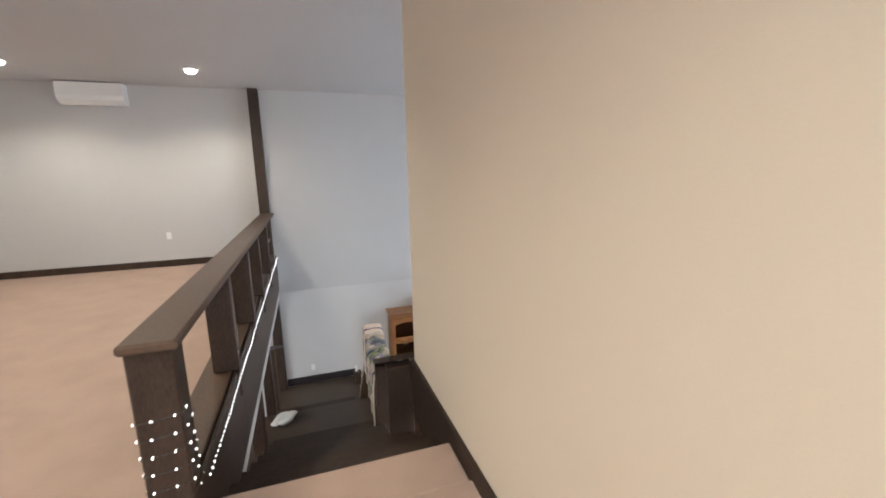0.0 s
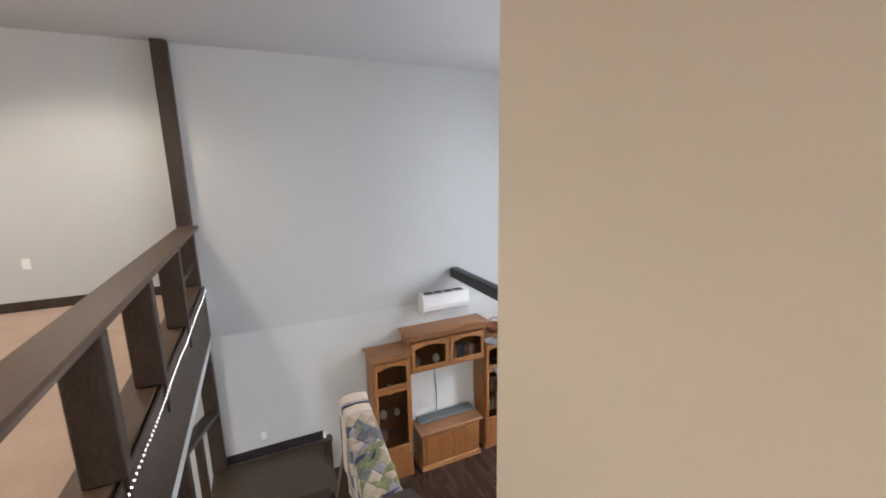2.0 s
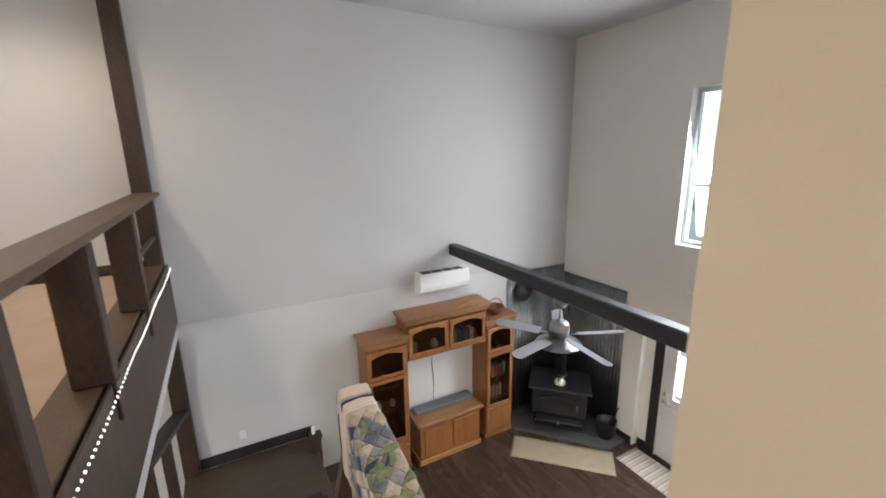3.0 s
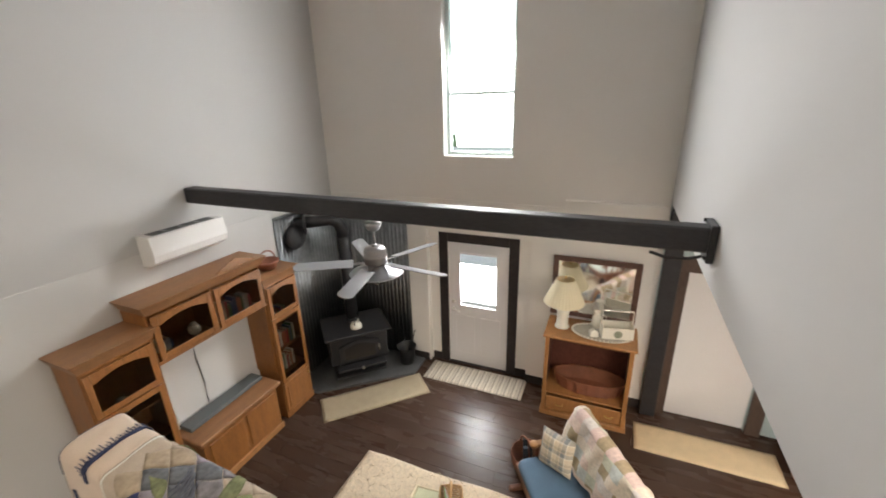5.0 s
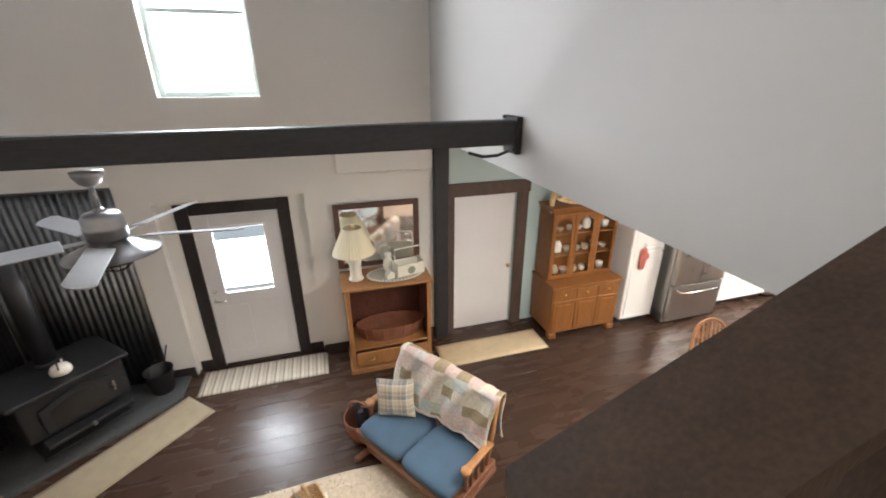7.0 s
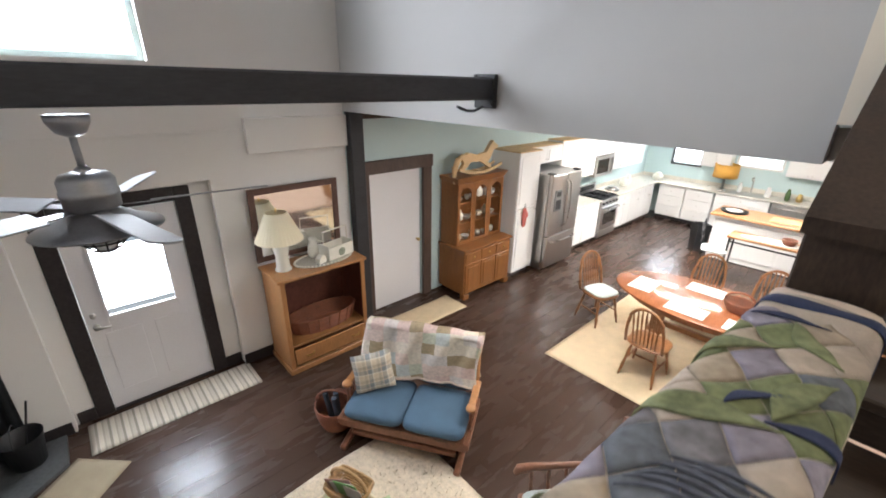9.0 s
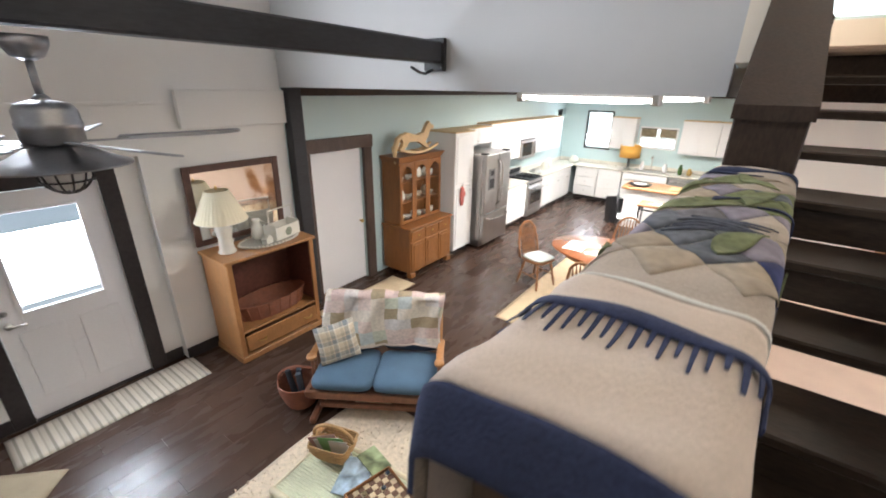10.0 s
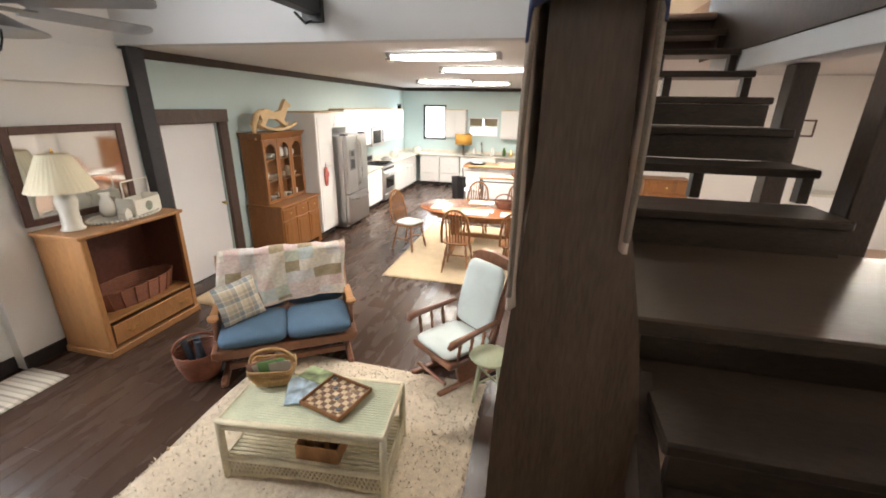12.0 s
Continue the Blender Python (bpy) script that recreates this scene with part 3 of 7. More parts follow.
# ---- stairs ----
stairs = thing("staircase", "dark painted open timber staircase with two landings", "stairs")
RISE, RUN = 0.189, 0.349
for k in range(1, 8):
    y1 = 4.62 - RUN * (k - 1)
    z = 1.63 + RISE * k
    part("tread", B().box(-0.34, y1 - RUN - 0.02, z - 0.045, 0.97 if k > 4 else 0.85, y1, z, 0.008), STAIR, stairs)
    if k in (1, 3, 4):
        part("riser", B().box(-0.33, y1 - 0.06, z - RISE + 0.002, 0.84, y1 - 0.03, z - 0.047), STAIR, stairs)
for k in (2, 5, 6, 7):
    yk, zk = 4.62 - RUN * (k - 1), 1.63 + RISE * k
    for sx in (-0.335, 0.20):
        part("spacer_post", B().box(sx, yk - 0.11, zk - RISE, sx + 0.055, yk - 0.04, zk - 0.045, 0.003), STAIR, stairs)
part("landing", B().box(-0.62, 4.52, 1.56, 0.96, 5.48, 1.63, 0.008), LANDING_LIT, stairs)
for k in range(1, 5):
    y0 = 5.65 + 0.25 * (k - 1)
    z = 1.63 - 0.166 * k
    part("tread", B().box(-0.36, y0 - (0.19 if k == 1 else 0.06), z - 0.045, (0.72, 0.70, 0.76, 0.82)[k - 1], y0 + 0.22, z, 0.008), STAIR, stairs)
for k in range(1, 6):
    y0 = 5.65 + 0.25 * (k - 1)
    z = 1.63 - 0.166 * k
    yr = y0 - (0.2 if k == 1 else 0.06)
    part("riser", B().box(-0.35, yr - 0.03, z - 0.04, (0.71, 0.69, 0.75, 0.81, 0.86)[k - 1], yr, z + 0.125), STAIR, stairs)
part("landing", B().box(-0.53, 6.62, 0.73, 0.95, NY - 0.03, 0.8, 0.008), LANDING_LIT, stairs)
part("landing", B().box(0.952, 5.80, 0.73, 1.22, 6.88, 0.8, 0.008), LANDING_LIT, stairs)
for k in range(1, 4):
    part("tread", B().box(0.95 + 0.22 * (k - 1), 6.9, 0.755 - 0.2 * k, 0.97 + 0.22 * k, NY - 0.45, 0.8 - 0.2 * k, 0.008), STAIR, stairs)
for sx in (-0.1, 0.7):
    part("carriage", B().prism([(5.6, 1.5), (5.6, 1.3), (6.7, 0.55), (6.7, 0.72)], 0, sx, sx + 0.06), DARK, stairs)
for px, py, top in ((-0.34, 4.56, 1.56), (0.9, 4.56, 1.56), (-0.34, 5.5, 1.56), (0.8, 5.5, 1.56), (-0.42, 7.6, 0.73), (0.8, 6.7, 0.73)):
    part("support_post", B().box(px, py, 0, px + 0.12, py + 0.1, top, 0.006), DARK, stairs)
# white drop beam; the greyer wall colour puts its shade into the paint
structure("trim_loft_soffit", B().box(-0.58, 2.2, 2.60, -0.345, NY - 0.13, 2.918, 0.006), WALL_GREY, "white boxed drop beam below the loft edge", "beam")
structure("trim_loft_edge", B().box(-0.344, 1.9, 2.75, -0.33, NY - 0.13, 3.40, 0.004).box(-0.33, 2.10, 2.80, 0.97, 2.13, 3.087, 0.004), DARK, "dark fascia board at the loft edge", "trim")
for py, px in ((4.36, -0.50), (3.36, -0.58)):
    structure("loft_post", B().box(px, py, 0, px + 0.135, py + 0.14, 2.598, 0.008), DARK, "dark timber post carrying the loft", "post")

# loft guard rail
rail = thing("loft_railing", "dark stained timber guard rail along the loft", "railing")
part("handrail", B().box(-0.52, 1.86, 4.10, -0.30, NY - 0.13, 4.145, 0.012), DARK_H, rail, "wide flat brown handrail")
part("newel", B().box(-0.52, 1.93, 3.325, -0.34, 2.07, 4.10, 0.008), DARK, rail)
for py in (3.12, 4.15, 5.08, 6.20):
    part("baluster", B().box(-0.48, py, 3.41, -0.31, py + 0.09, 4.10, 0.006), DARK, rail)
    part("baluster_foot", B().box(-0.328, py, 3.20, -0.31, py + 0.09, 3.41, 0.004), DARK, rail)
part("bottom_plate", B().box(-0.57, 2.07, 3.322, -0.362, NY - 0.13, 3.40, 0.008), DARK_H, rail)
part("sub_rail", B().box(-0.44, 6.64, 3.66, -0.40, NY - 0.13, 3.70, 0.006), DARK, rail)

lights = thing("fairy_lights", "string of small white fairy lights wound on the railing", "string lights")
cord, bulbs = B(), B()
loops = []
for i in range(90):
    t = i / 89
    a = t * 2 * math.pi * 5
    loops.append((-0.43 + 0.098 * max(-1, min(1, 1.3 * math.cos(a))), 2.0 + 0.078 * max(-1, min(1, 1.3 * math.sin(a))), 3.38 + 0.42 * t))
cord.tube(loops, 0.002, 4)
run = [(-0.305, 2.07 + 5.55 * i / 120, 3.36 + 0.006 * math.cos(i * 2 * math.pi / 24.0)) for i in range(121)]
cord.tube(run, 0.002, 4)
for p in loops[::2] + run:
    bulbs.lathe([(0.001, -0.006), (0.004, 0), (0.001, 0.006)], p, 6)
part("cord", cord, BLACK, lights)
part("bulbs", bulbs, FAIRY, lights, "tiny lit white bulbs")["kind"] = "stuff"

# stair newel, sloping rail, landing guard with the quilt
newel = thing("stair_newel", "dark timber newel under the sloping plank rail", "newel post")
part("post", B().box(0.77, 3.16, 0, 0.985, 3.28, 3.195, 0.008), DARK, newel)
slope = thing("sloping_handrail", "dark plank handrail sloping down to the landing guard", "handrail")
part("plank", B().prism([(3.155, 3.26), (3.155, 3.31), (4.19, 2.81), (4.19, 2.76)], 0, 0.79, 1.03), DARK, slope)
for py in (3.6,):
    zt = 3.26 - 0.483 * (py + 0.09 - 3.155)
    part("baluster", B().box(0.86, py, 1.99 if py > 4 else 2.18, 0.95, py + 0.09, zt + 0.0, 0.005), DARK, slope)
guard = thing("landing_guard", "dark timber guard rail on the stair landing", "railing")


def rail_x(y):
    """Middle of the guard rail, which stands a little askew."""
    return 0.91 + 0.066 * (y - 4.1)


part("newel", B().prism([(0.72, 0.0), (1.21, 0.0), (1.18, 1.4), (1.12, 2.15), (1.12, 2.535), (0.92, 2.535), (0.90, 2.15), (0.80, 1.7), (0.74, 1.3)], 1, 5.67, 5.76), PLANK_LIT, guard, "wide brown plank end post")
part("newel", B().box(0.80, 4.10, 0, 1.02, 4.17, 2.768, 0.006), DARK, guard)
part("handrail", B().prism([(rail_x(4.17) - 0.11, 4.17), (rail_x(4.17) + 0.11, 4.17), (rail_x(5.80) + 0.115, 5.80), (rail_x(5.80) - 0.115, 5.80)], 2, 2.535, 2.575), DARK, guard)
part("lower_rail", B().prism([(rail_x(4.17) - 0.02, 4.17), (rail_x(4.17) + 0.02, 4.17), (rail_x(5.70) + 0.02, 5.70), (rail_x(5.70) - 0.02, 5.70)], 2, 1.72, 1.80), DARK, guard)
for py in (4.65, 5.15):
    part("baluster", B().box(rail_x(py) - 0.045, py, 1.63, rail_x(py) + 0.045, py + 0.05, 2.535, 0.006), DARK, guard)

Q_LEN, Q_W, Q_WEST, Q_EAST = 1.62, 0.28, 0.60, 0.80
Q_ALL = Q_W + Q_WEST + Q_EAST


def drape(u, v, lift=0.0):
    """A quilt over the rail: u along the rail, v across it; lift stands off the cloth."""
    y = 4.20 + Q_LEN * u
    s = v * Q_ALL - Q_WEST - Q_W / 2
    side = 1 if s > 0 else -1
    a = abs(s)
    k = math.sin(u * 31) * 0.5 + math.sin(u * 57 + 1) * 0.3
    flare = 0.008 * max(0.0, (u - 0.8) / 0.2) ** 2
    soft = 0.004 * math.sin(u * 46 + s * 12) + 0.003 * math.sin(u * 83 - s * 31)
    r = 0.035
    flat = 0.088
    top = 2.592 + soft + lift
    if a < flat:
        dx, z = a, top - 0.004 * (a / flat) ** 2
    elif a < flat + r * math.pi / 2:
        t = (a - flat) / r
        dx, z = flat + (r + lift) * math.sin(t), top - 0.004 - r + r * math.cos(t)
    else:
        d = a - flat - r * math.pi / 2
        dx = flat + r + lift + 0.012 * (1 - math.exp(-5 * d)) + 0.03 * k * d
        z = top - 0.004 - r - d
        y += 0.03 * math.sin(d * 8 + u * 6) * d
    return Vector((rail_x(y) + side * (dx + flare), y, z))


quilt = thing("draped_quilt", "leafy patchwork quilt with navy binding draped over the guard", "quilt")
part("patchwork", B().sheet(lambda u, v: drape(0.03 + 0.77 * u, v), 66, 90, 1.26, Q_ALL), QUILT_RAIL, quilt, "patchwork of cream, grey, olive and navy diamonds", True, 0.012)
part("border", B().sheet(lambda u, v: drape(0.80 + 0.190 * u, v), 16, 90, 0.27, Q_ALL), QUILT_CREAM, quilt, "cream border", True, 0.012)
part("border", B().sheet(lambda u, v: drape(0.03 * u, v), 4, 90, 0.05, Q_ALL), QUILT_CREAM, quilt, "cream border", True, 0.012)
part("binding", B().sheet(lambda u, v: drape(0.990 + 0.012 * u, 0.345 + 0.21 * v) - Vector((0, 0, 0.075 * u ** 1.5)), 7, 50, 0.05, 0.52), QUILT_EDGE, quilt, "navy binding", True, 0.016)
for v0, v1, sgn in ((0.02, 0.345, 1), (0.555, 0.97, -1)):
    part("hem", B().sheet(lambda u, v: drape(0.990 + 0.012 * u, v0 + (v1 - v0) * v) + Vector((sgn * 0.012 * u * u, 0, 0)), 7, 40, 0.08, 0.6), QUILT_BACK, quilt, "faded grey hem", True, 0.012)
part("edge_strip", B().sheet(lambda u, v: drape(0.957 + 0.015 * u, 0.02 + 0.24 * v, 0.009), 2, 30, 0.03, 0.4), QUILT_EDGE, quilt, "navy strip along the hem", True, 0.004)
fringe = B()
for i in range(24):
    v = 0.345 + 0.188 * i / 23
    ln = 0.010 + 0.010 * ((i * 7) % 5) / 5
    fringe.sheet(lambda a, b: drape(0.872 + 2.0 * ln * a, v + 0.0038 * (b - 0.5) * (1 - 0.5 * a), 0.009), 4, 1)
part("fringe", fringe, QUILT_EDGE, quilt, "navy pieced points", False, 0.002)["kind"] = "stuff"
part("stripe", B().sheet(lambda a, b: drape(0.790 + 0.006 * a, 0.24 + 0.4 * b, 0.0055), 2, 70), TOWEL, quilt, "white seam stripe", True, 0.003)
part("stripe", B().sheet(lambda a, b: drape(0.858 + 0.016 * a, 0.33 + 0.215 * b, 0.010), 2, 60), QUILT_EDGE, quilt, "navy stripe at the root of the points", True, 0.003)
part("stripe", B().sheet(lambda a, b: drape(0.045 + 0.03 * a, 0.30 + 0.3 * b, 0.008), 2, 60), QUILT_EDGE, quilt, "navy stripe", True, 0.003)


def diamond_patch(u0, v0, length, width, mat):
    """A pieced diamond, long along the rail."""
    def f(a, b):
        return drape(u0 + (a + b - 1) / 2 * length / Q_LEN, v0 + (a - b) / 2 * width / Q_ALL, 0.007)
    return part("diamond", B().sheet(f, 6, 6, length, width), mat, quilt, "", True, 0.002)


pieces = random.Random(21)
D_LEN, D_WID = 0.165, 0.115
for i in range(14):
    for j in range(14):
        u0 = 0.765 - (i * 0.5 + 0.5) * D_LEN / Q_LEN
        v0 = 0.045 + (j + 0.5 * (i % 2)) * D_WID / Q_ALL
        if u0 < 0.12 or v0 > 0.955:
            continue
        weights = (6, 6, 1.5, 6, 3, 1.5, 0.6, 1.0) if u0 > 0.56 else (3, 4, 4, 1, 4, 3, 5, 1.0)
        diamond_patch(u0, v0, D_LEN * 0.97, D_WID * 0.97, pieces.choices(QUILT_PRINTS, weights)[0])


def leaf_patch(u0, v0, length, width, turn, mat):
    """A leaf shape sewn on the quilt, its tip turned from the rail's line."""
    c, s = math.cos(radians(turn)), math.sin(radians(turn))

    def f(a, b):
        along = (a - 0.5) * length
        across = (b - 0.5) * 0.6 * width * math.sin(math.pi * min(0.98, max(0.02, a))) ** 1.2 + 0.02 * math.sin(a * 3)
        return drape(u0 + (along * c - across * s) / Q_LEN, v0 + (along * s + across * c) / Q_ALL, 0.012)
    return part("leaf_patch", B().sheet(f, 18, 6, length, width), mat, quilt, "sewn-on leaf shape", True, 0.003)


for u0, v0, ln, wd, tn, mt in ((0.63, 0.40, 0.17, 0.09, 18, QUILT_LEAF), (0.66, 0.535, 0.19, 0.10, -35, QUILT_LEAF), (0.47, 0.47, 0.24, 0.12, 66, QUILT_LEAF), (0.36, 0.40, 0.20, 0.10, 15, QUILT_LEAF), (0.30, 0.50, 0.22, 0.10, 50, QUILT_LEAF), (0.20, 0.42, 0.18, 0.08, -40, QUILT_LEAF),
                               (0.42, 0.375, 0.16, 0.07, 75, QUILT_EDGE), (0.40, 0.435, 0.15, 0.04, 30, QUILT_EDGE), (0.15, 0.46, 0.15, 0.05, 80, QUILT_EDGE), (0.60, 0.29, 0.22, 0.10, 70, QUILT_LEAF), (0.36, 0.60, 0.24, 0.11, 80, QUILT_LEAF), (0.55, 0.64, 0.2, 0.09, 60, QUILT_LEAF),
                               (0.545, 0.42, 0.15, 0.016, 70, QUILT_STRIPE), (0.557, 0.425, 0.15, 0.014, 66, QUILT_STRIPE), (0.569, 0.43, 0.15, 0.016, 72, QUILT_STRIPE), (0.581, 0.435, 0.14, 0.014, 68, QUILT_STRIPE), (0.593, 0.44, 0.14, 0.016, 71, QUILT_STRIPE), (0.605, 0.445, 0.13, 0.014, 67, QUILT_STRIPE)):
    leaf_patch(u0, v0, ln, wd, tn, mt)

low = thing("lower_stair_rail", "dark timber handrail beside the lower steps", "handrail")
part("newel", B().box(-0.50, 5.66, 0, -0.38, 5.78, 2.5, 0.006), DARK, low)
part("handrail", B().prism([(5.6, 2.5), (5.6, 2.545), (7.72, 1.70), (7.72, 1.655)], 0, -0.52, -0.37), DARK, low)
part("post", B().box(-0.49, 6.6, 0.802, -0.41, 6.68, 2.08, 0.005), DARK, low)
lown = thing("landing_newel", "short dark newel at the foot of the stairs", "newel post", 0.93, 7.5, 0)
part("post", B().box(-0.06, -0.06, 0, 0.06, 0.06, 1.0, 0.006), DARK, lown)
part("cap", B().box(-0.075, -0.075, 1.0, 0.075, 0.075, 1.03, 0.006), DARK, lown)
part("switch_plate", B().box(-0.04, 0.0, 1.03, 0.0, 0.03, 1.14, 0.006), PLASTIC, lown, "white plastic cap")

towel = thing("folded_towels", "crumpled white towels lying on the stair landing", "towel", -0.29, 5.29, 1.63, 60)
for i in range(2):
    part("towel", B().cushion((0.02 * i, -0.09 * i, 0.04 + 0.01 * i), (0.34, 0.13, 0.075), 0.6, dent=lambda p: p + Vector((0, 0, 0.015 * math.sin(p.x * 30 + p.y * 20)))), TOWEL, towel, "", True)

# ---- doors and windows ----
fd = tagged(thing("door_1", "", "door", 5.52, 5.46, 0), "white half-glazed front door in a dark frame", "door", "", "structure")
part("leaf", B().box(0.02, -0.455, 0.012, 0.065, 0.455, 0.62, 0.003).box(0.02, -0.455, 0.62, 0.065, -0.29, 2.03, 0.003).box(0.02, 0.29, 0.62, 0.065, 0.455, 2.03, 0.003).box(0.02, -0.29, 1.88, 0.065, 0.29, 2.03).box(0.02, -0.29, 0.62, 0.065, 0.29, 1.02), DOORWHITE, fd)
for py in (-0.2, 0.2):
    part("panel", B().box(0.012, py - 0.15, 0.2, 0.02, py + 0.15, 0.86, 0.006), DOORWHITE, fd)
part("glazing_bead", B().box(0.005, -0.30, 1.01, 0.02, -0.275, 1.89, 0.003).box(0.005, 0.275, 1.01, 0.02, 0.30, 1.89, 0.003).box(0.005, -0.275, 1.865, 0.02, 0.275, 1.89, 0.003).box(0.005, -0.275, 1.01, 0.02, 0.275, 1.035, 0.003), DOORWHITE, fd)
gl = part("pane", B().box(0.04, -0.285, 1.025, 0.046, 0.285, 1.875), GLASS, fd)
gl.visible_shadow = False
for sgn in (-1, 1):
    part("jamb_trim", B().box(-0.02, 0.462 * sgn, 0, 0.012, 0.60 * sgn, 2.18, 0.005), TRIM, fd, "dark wide casing")
part("head_trim", B().box(-0.02, -0.46, 2.045, 0.012, 0.46, 2.18, 0.005), TRIM, fd)
part("threshold", B().box(-0.02, -0.455, 0, 0.08, 0.455, 0.012), TRIM, fd)
knob = part("lever_handle", B().cyl((0.02, 0.39, 0.95), (-0.03, 0.39, 0.95), 0.028, 0.024, 14).cyl((-0.035, 0.40, 0.95), (-0.04, 0.28, 0.945), 0.011, n=8), NICKEL, fd, "satin nickel lever", True)
part("deadbolt", B().cyl((0.02, 0.39, 1.07), (-0.008, 0.39, 1.07), 0.026, 0.023, 14), NICKEL, fd, "", True)

idr = tagged(thing("door_2", "", "door", EX, 2.405, 0), "plain white flush interior door in a dark frame", "door", "", "structure")
part("leaf", B().box(0.03, -0.44, 0.01, 0.07, 0.44, 2.035, 0.003), DOORWHITE, idr)
part("jamb_trim", B().box(-0.03, 0.445, 0, -0.002, 0.548, 2.04, 0.005), DOORTRIM, idr, "dark casing")
part("jamb_trim", B().box(-0.06, -0.60, 0, -0.002, -0.445, 2.04, 0.006), DOORTRIM, idr, "dark casing")
part("head_trim", B().box(-0.065, -0.62, 2.042, -0.002, 0.548, 2.21, 0.006), DOORTRIM, idr)
part("knob", B().cyl((0.03, -0.37, 0.96), (-0.01, -0.37, 0.96), 0.012, n=10).lathe([(0.004, -0.024), (0.022, -0.014), (0.026, 0), (0.02, 0.014), (0.004, 0.022)], (0, 0, 0), 14, m=pose(-0.025, -0.37, 0.96, 0, 90, 0)), BRASS, idr, "brass knob", True)


def window(name, label, axis, face, a0, a1, z0, z1, trim, split=None, bars=0):
    """A framed pane set in a wall: axis 0 stands across x, 1 across y."""
    w = tagged(thing(name, "", "window"), label, "window", "", "structure")

    def bar(n, p, q, r, s, d0, d1, mt):
        b = B()
        if axis == 0:
            b.box(face + d0, p, r, face + d1, q, s, 0.003)
        else:
            b.box(p, face + d0, r, q, face + d1, s, 0.003)
        return part(n, b, mt, w)
    for p, q, r, s in ((a0, a0 + 0.05, z0, z1), (a1 - 0.05, a1, z0, z1), (a0 + 0.05, a1 - 0.05, z0, z0 + 0.05), (a0 + 0.05, a1 - 0.05, z1 - 0.05, z1)):
        bar("window_frame", p, q, r, s, -0.04, 0.03, trim)
    if split:
        bar("meeting_rail", a0 + 0.05, a1 - 0.05, split - 0.02, split + 0.02, -0.03, 0.02, trim)
    for k in range(bars):
        c = a0 + 0.05 + (a1 - a0 - 0.1) * (k + 1) / (bars + 1)
        bar("muntin", c - 0.004, c + 0.004, z0 + 0.05, z1 - 0.05, -0.004, -0.0005, trim)
    if bars:
        for c in (z0 + (split - z0) * 0.55, split + (z1 - split) * 0.5):
            bar("muntin", a0 + 0.05, a1 - 0.05, c - 0.004, c + 0.004, -0.008, -0.0045, trim)
    pane = bar("pane", a0 + 0.05, a1 - 0.05, z0 + 0.05, z1 - 0.05, 0.0, 0.005, GLASS)
    pane.visible_shadow = False
    return w


VINYL = material("white_vinyl_frame", (0.62, 0.72, 0.70), 0.35, vary=0.02, grain=60, stains=2, bump=0)
window("window_1", "tall white vinyl sash window high on the wall", 0, 5.57, 4.97, 5.90, 3.28, 5.21, VINYL, split=4.05, bars=2)
window("window_2", "small kitchen window in a black frame", 1, -5.97, 4.06, 4.78, 1.32, 2.34, BLACK)
window("window_3", "narrow kitchen window in a black frame", 0, EX + 0.06, -5.75, -5.35, 1.75, 2.35, BLACK)
window("window_4", "kitchen window above the sink with two small valances", 1, -5.97, 2.45, 3.35, 1.45, 2.0, WHITE, split=1.72)
window("window_5", "white framed loft window", 1, -3.18, -0.3, 1.0, 3.9, 5.4, VINYL, split=4.65)
window("window_6", "white framed window under the loft", 0, -5.18, 3.0, 5.0, 0.9, 2.2, VINYL)
for cx in (2.68, 3.12):
    v = thing("window_valance", "small dark woven valance hung in the kitchen window", "valance", cx, -5.93, 1.75, 0, "valances")
    part("cloth", B().box(-0.19, 0, 0, 0.19, 0.015, 0.2, 0.004), material("brown_woven_valance", (0.24, 0.2, 0.13), 0.9, vary=0.4, grain=30, stains=12), v)
    part("rod", B().cyl((-0.21, 0.01, 0.205), (0.21, 0.01, 0.205), 0.008), IRON, v)
# glowing boards added for the blown-out white view past the panes
for nm, ax, f, a0, a1, z0, z1 in (("backdrop", 0, 58.0, -45, 60, -3, 60),):
    bk = structure(nm, B().box(f, a0, z0, f + 0.1, a1, z1), glowing("east_board_glow", (0.85, 0.95, 0.92), 2.2), "glowing white board added in place of the view outside", "backdrop")
structure("backdrop_south", B().box(-8, -9.1, -0.29, 12, -9, 8), glowing("south_board_glow", (0.9, 0.96, 0.95), 2.2), "glowing white board added outside the kitchen windows", "backdrop")
# added slab, no known drive: pale so the lawn beyond the door looks overexposed
structure("pale_ground_slab", B().box(8.3, -8, -0.3, 40, 22, -0.22), material("pale_ground_glare", (0.55, 0.55, 0.52), 0.9, vary=0.15, grain=40, stains=0.6, bump=0.4), "pale slab added over the lawn to whiten the view through the door", "road")
structure("porch_deck", B().box(5.63, 3.8, -0.15, 8.2, 7.2, -0.03), material("weathered_deck", (0.45, 0.43, 0.4), 0.8, vary=0.2, grain=20, stains=3, stretch=(1, 8, 1)), "weathered grey porch boards outside the front door", "deck")

# ---- living room ----
def arch(w, h, rise, n=10):
    """The outline of a panel with an arched head, from its lower left corner."""
    pts = [(0, 0), (w, 0), (w, h)]
    for i in range(1, n):
        a = i / n
        pts.append((w * (1 - a), h + rise * math.sin(math.pi * a)))
    return pts + [(0, h)]


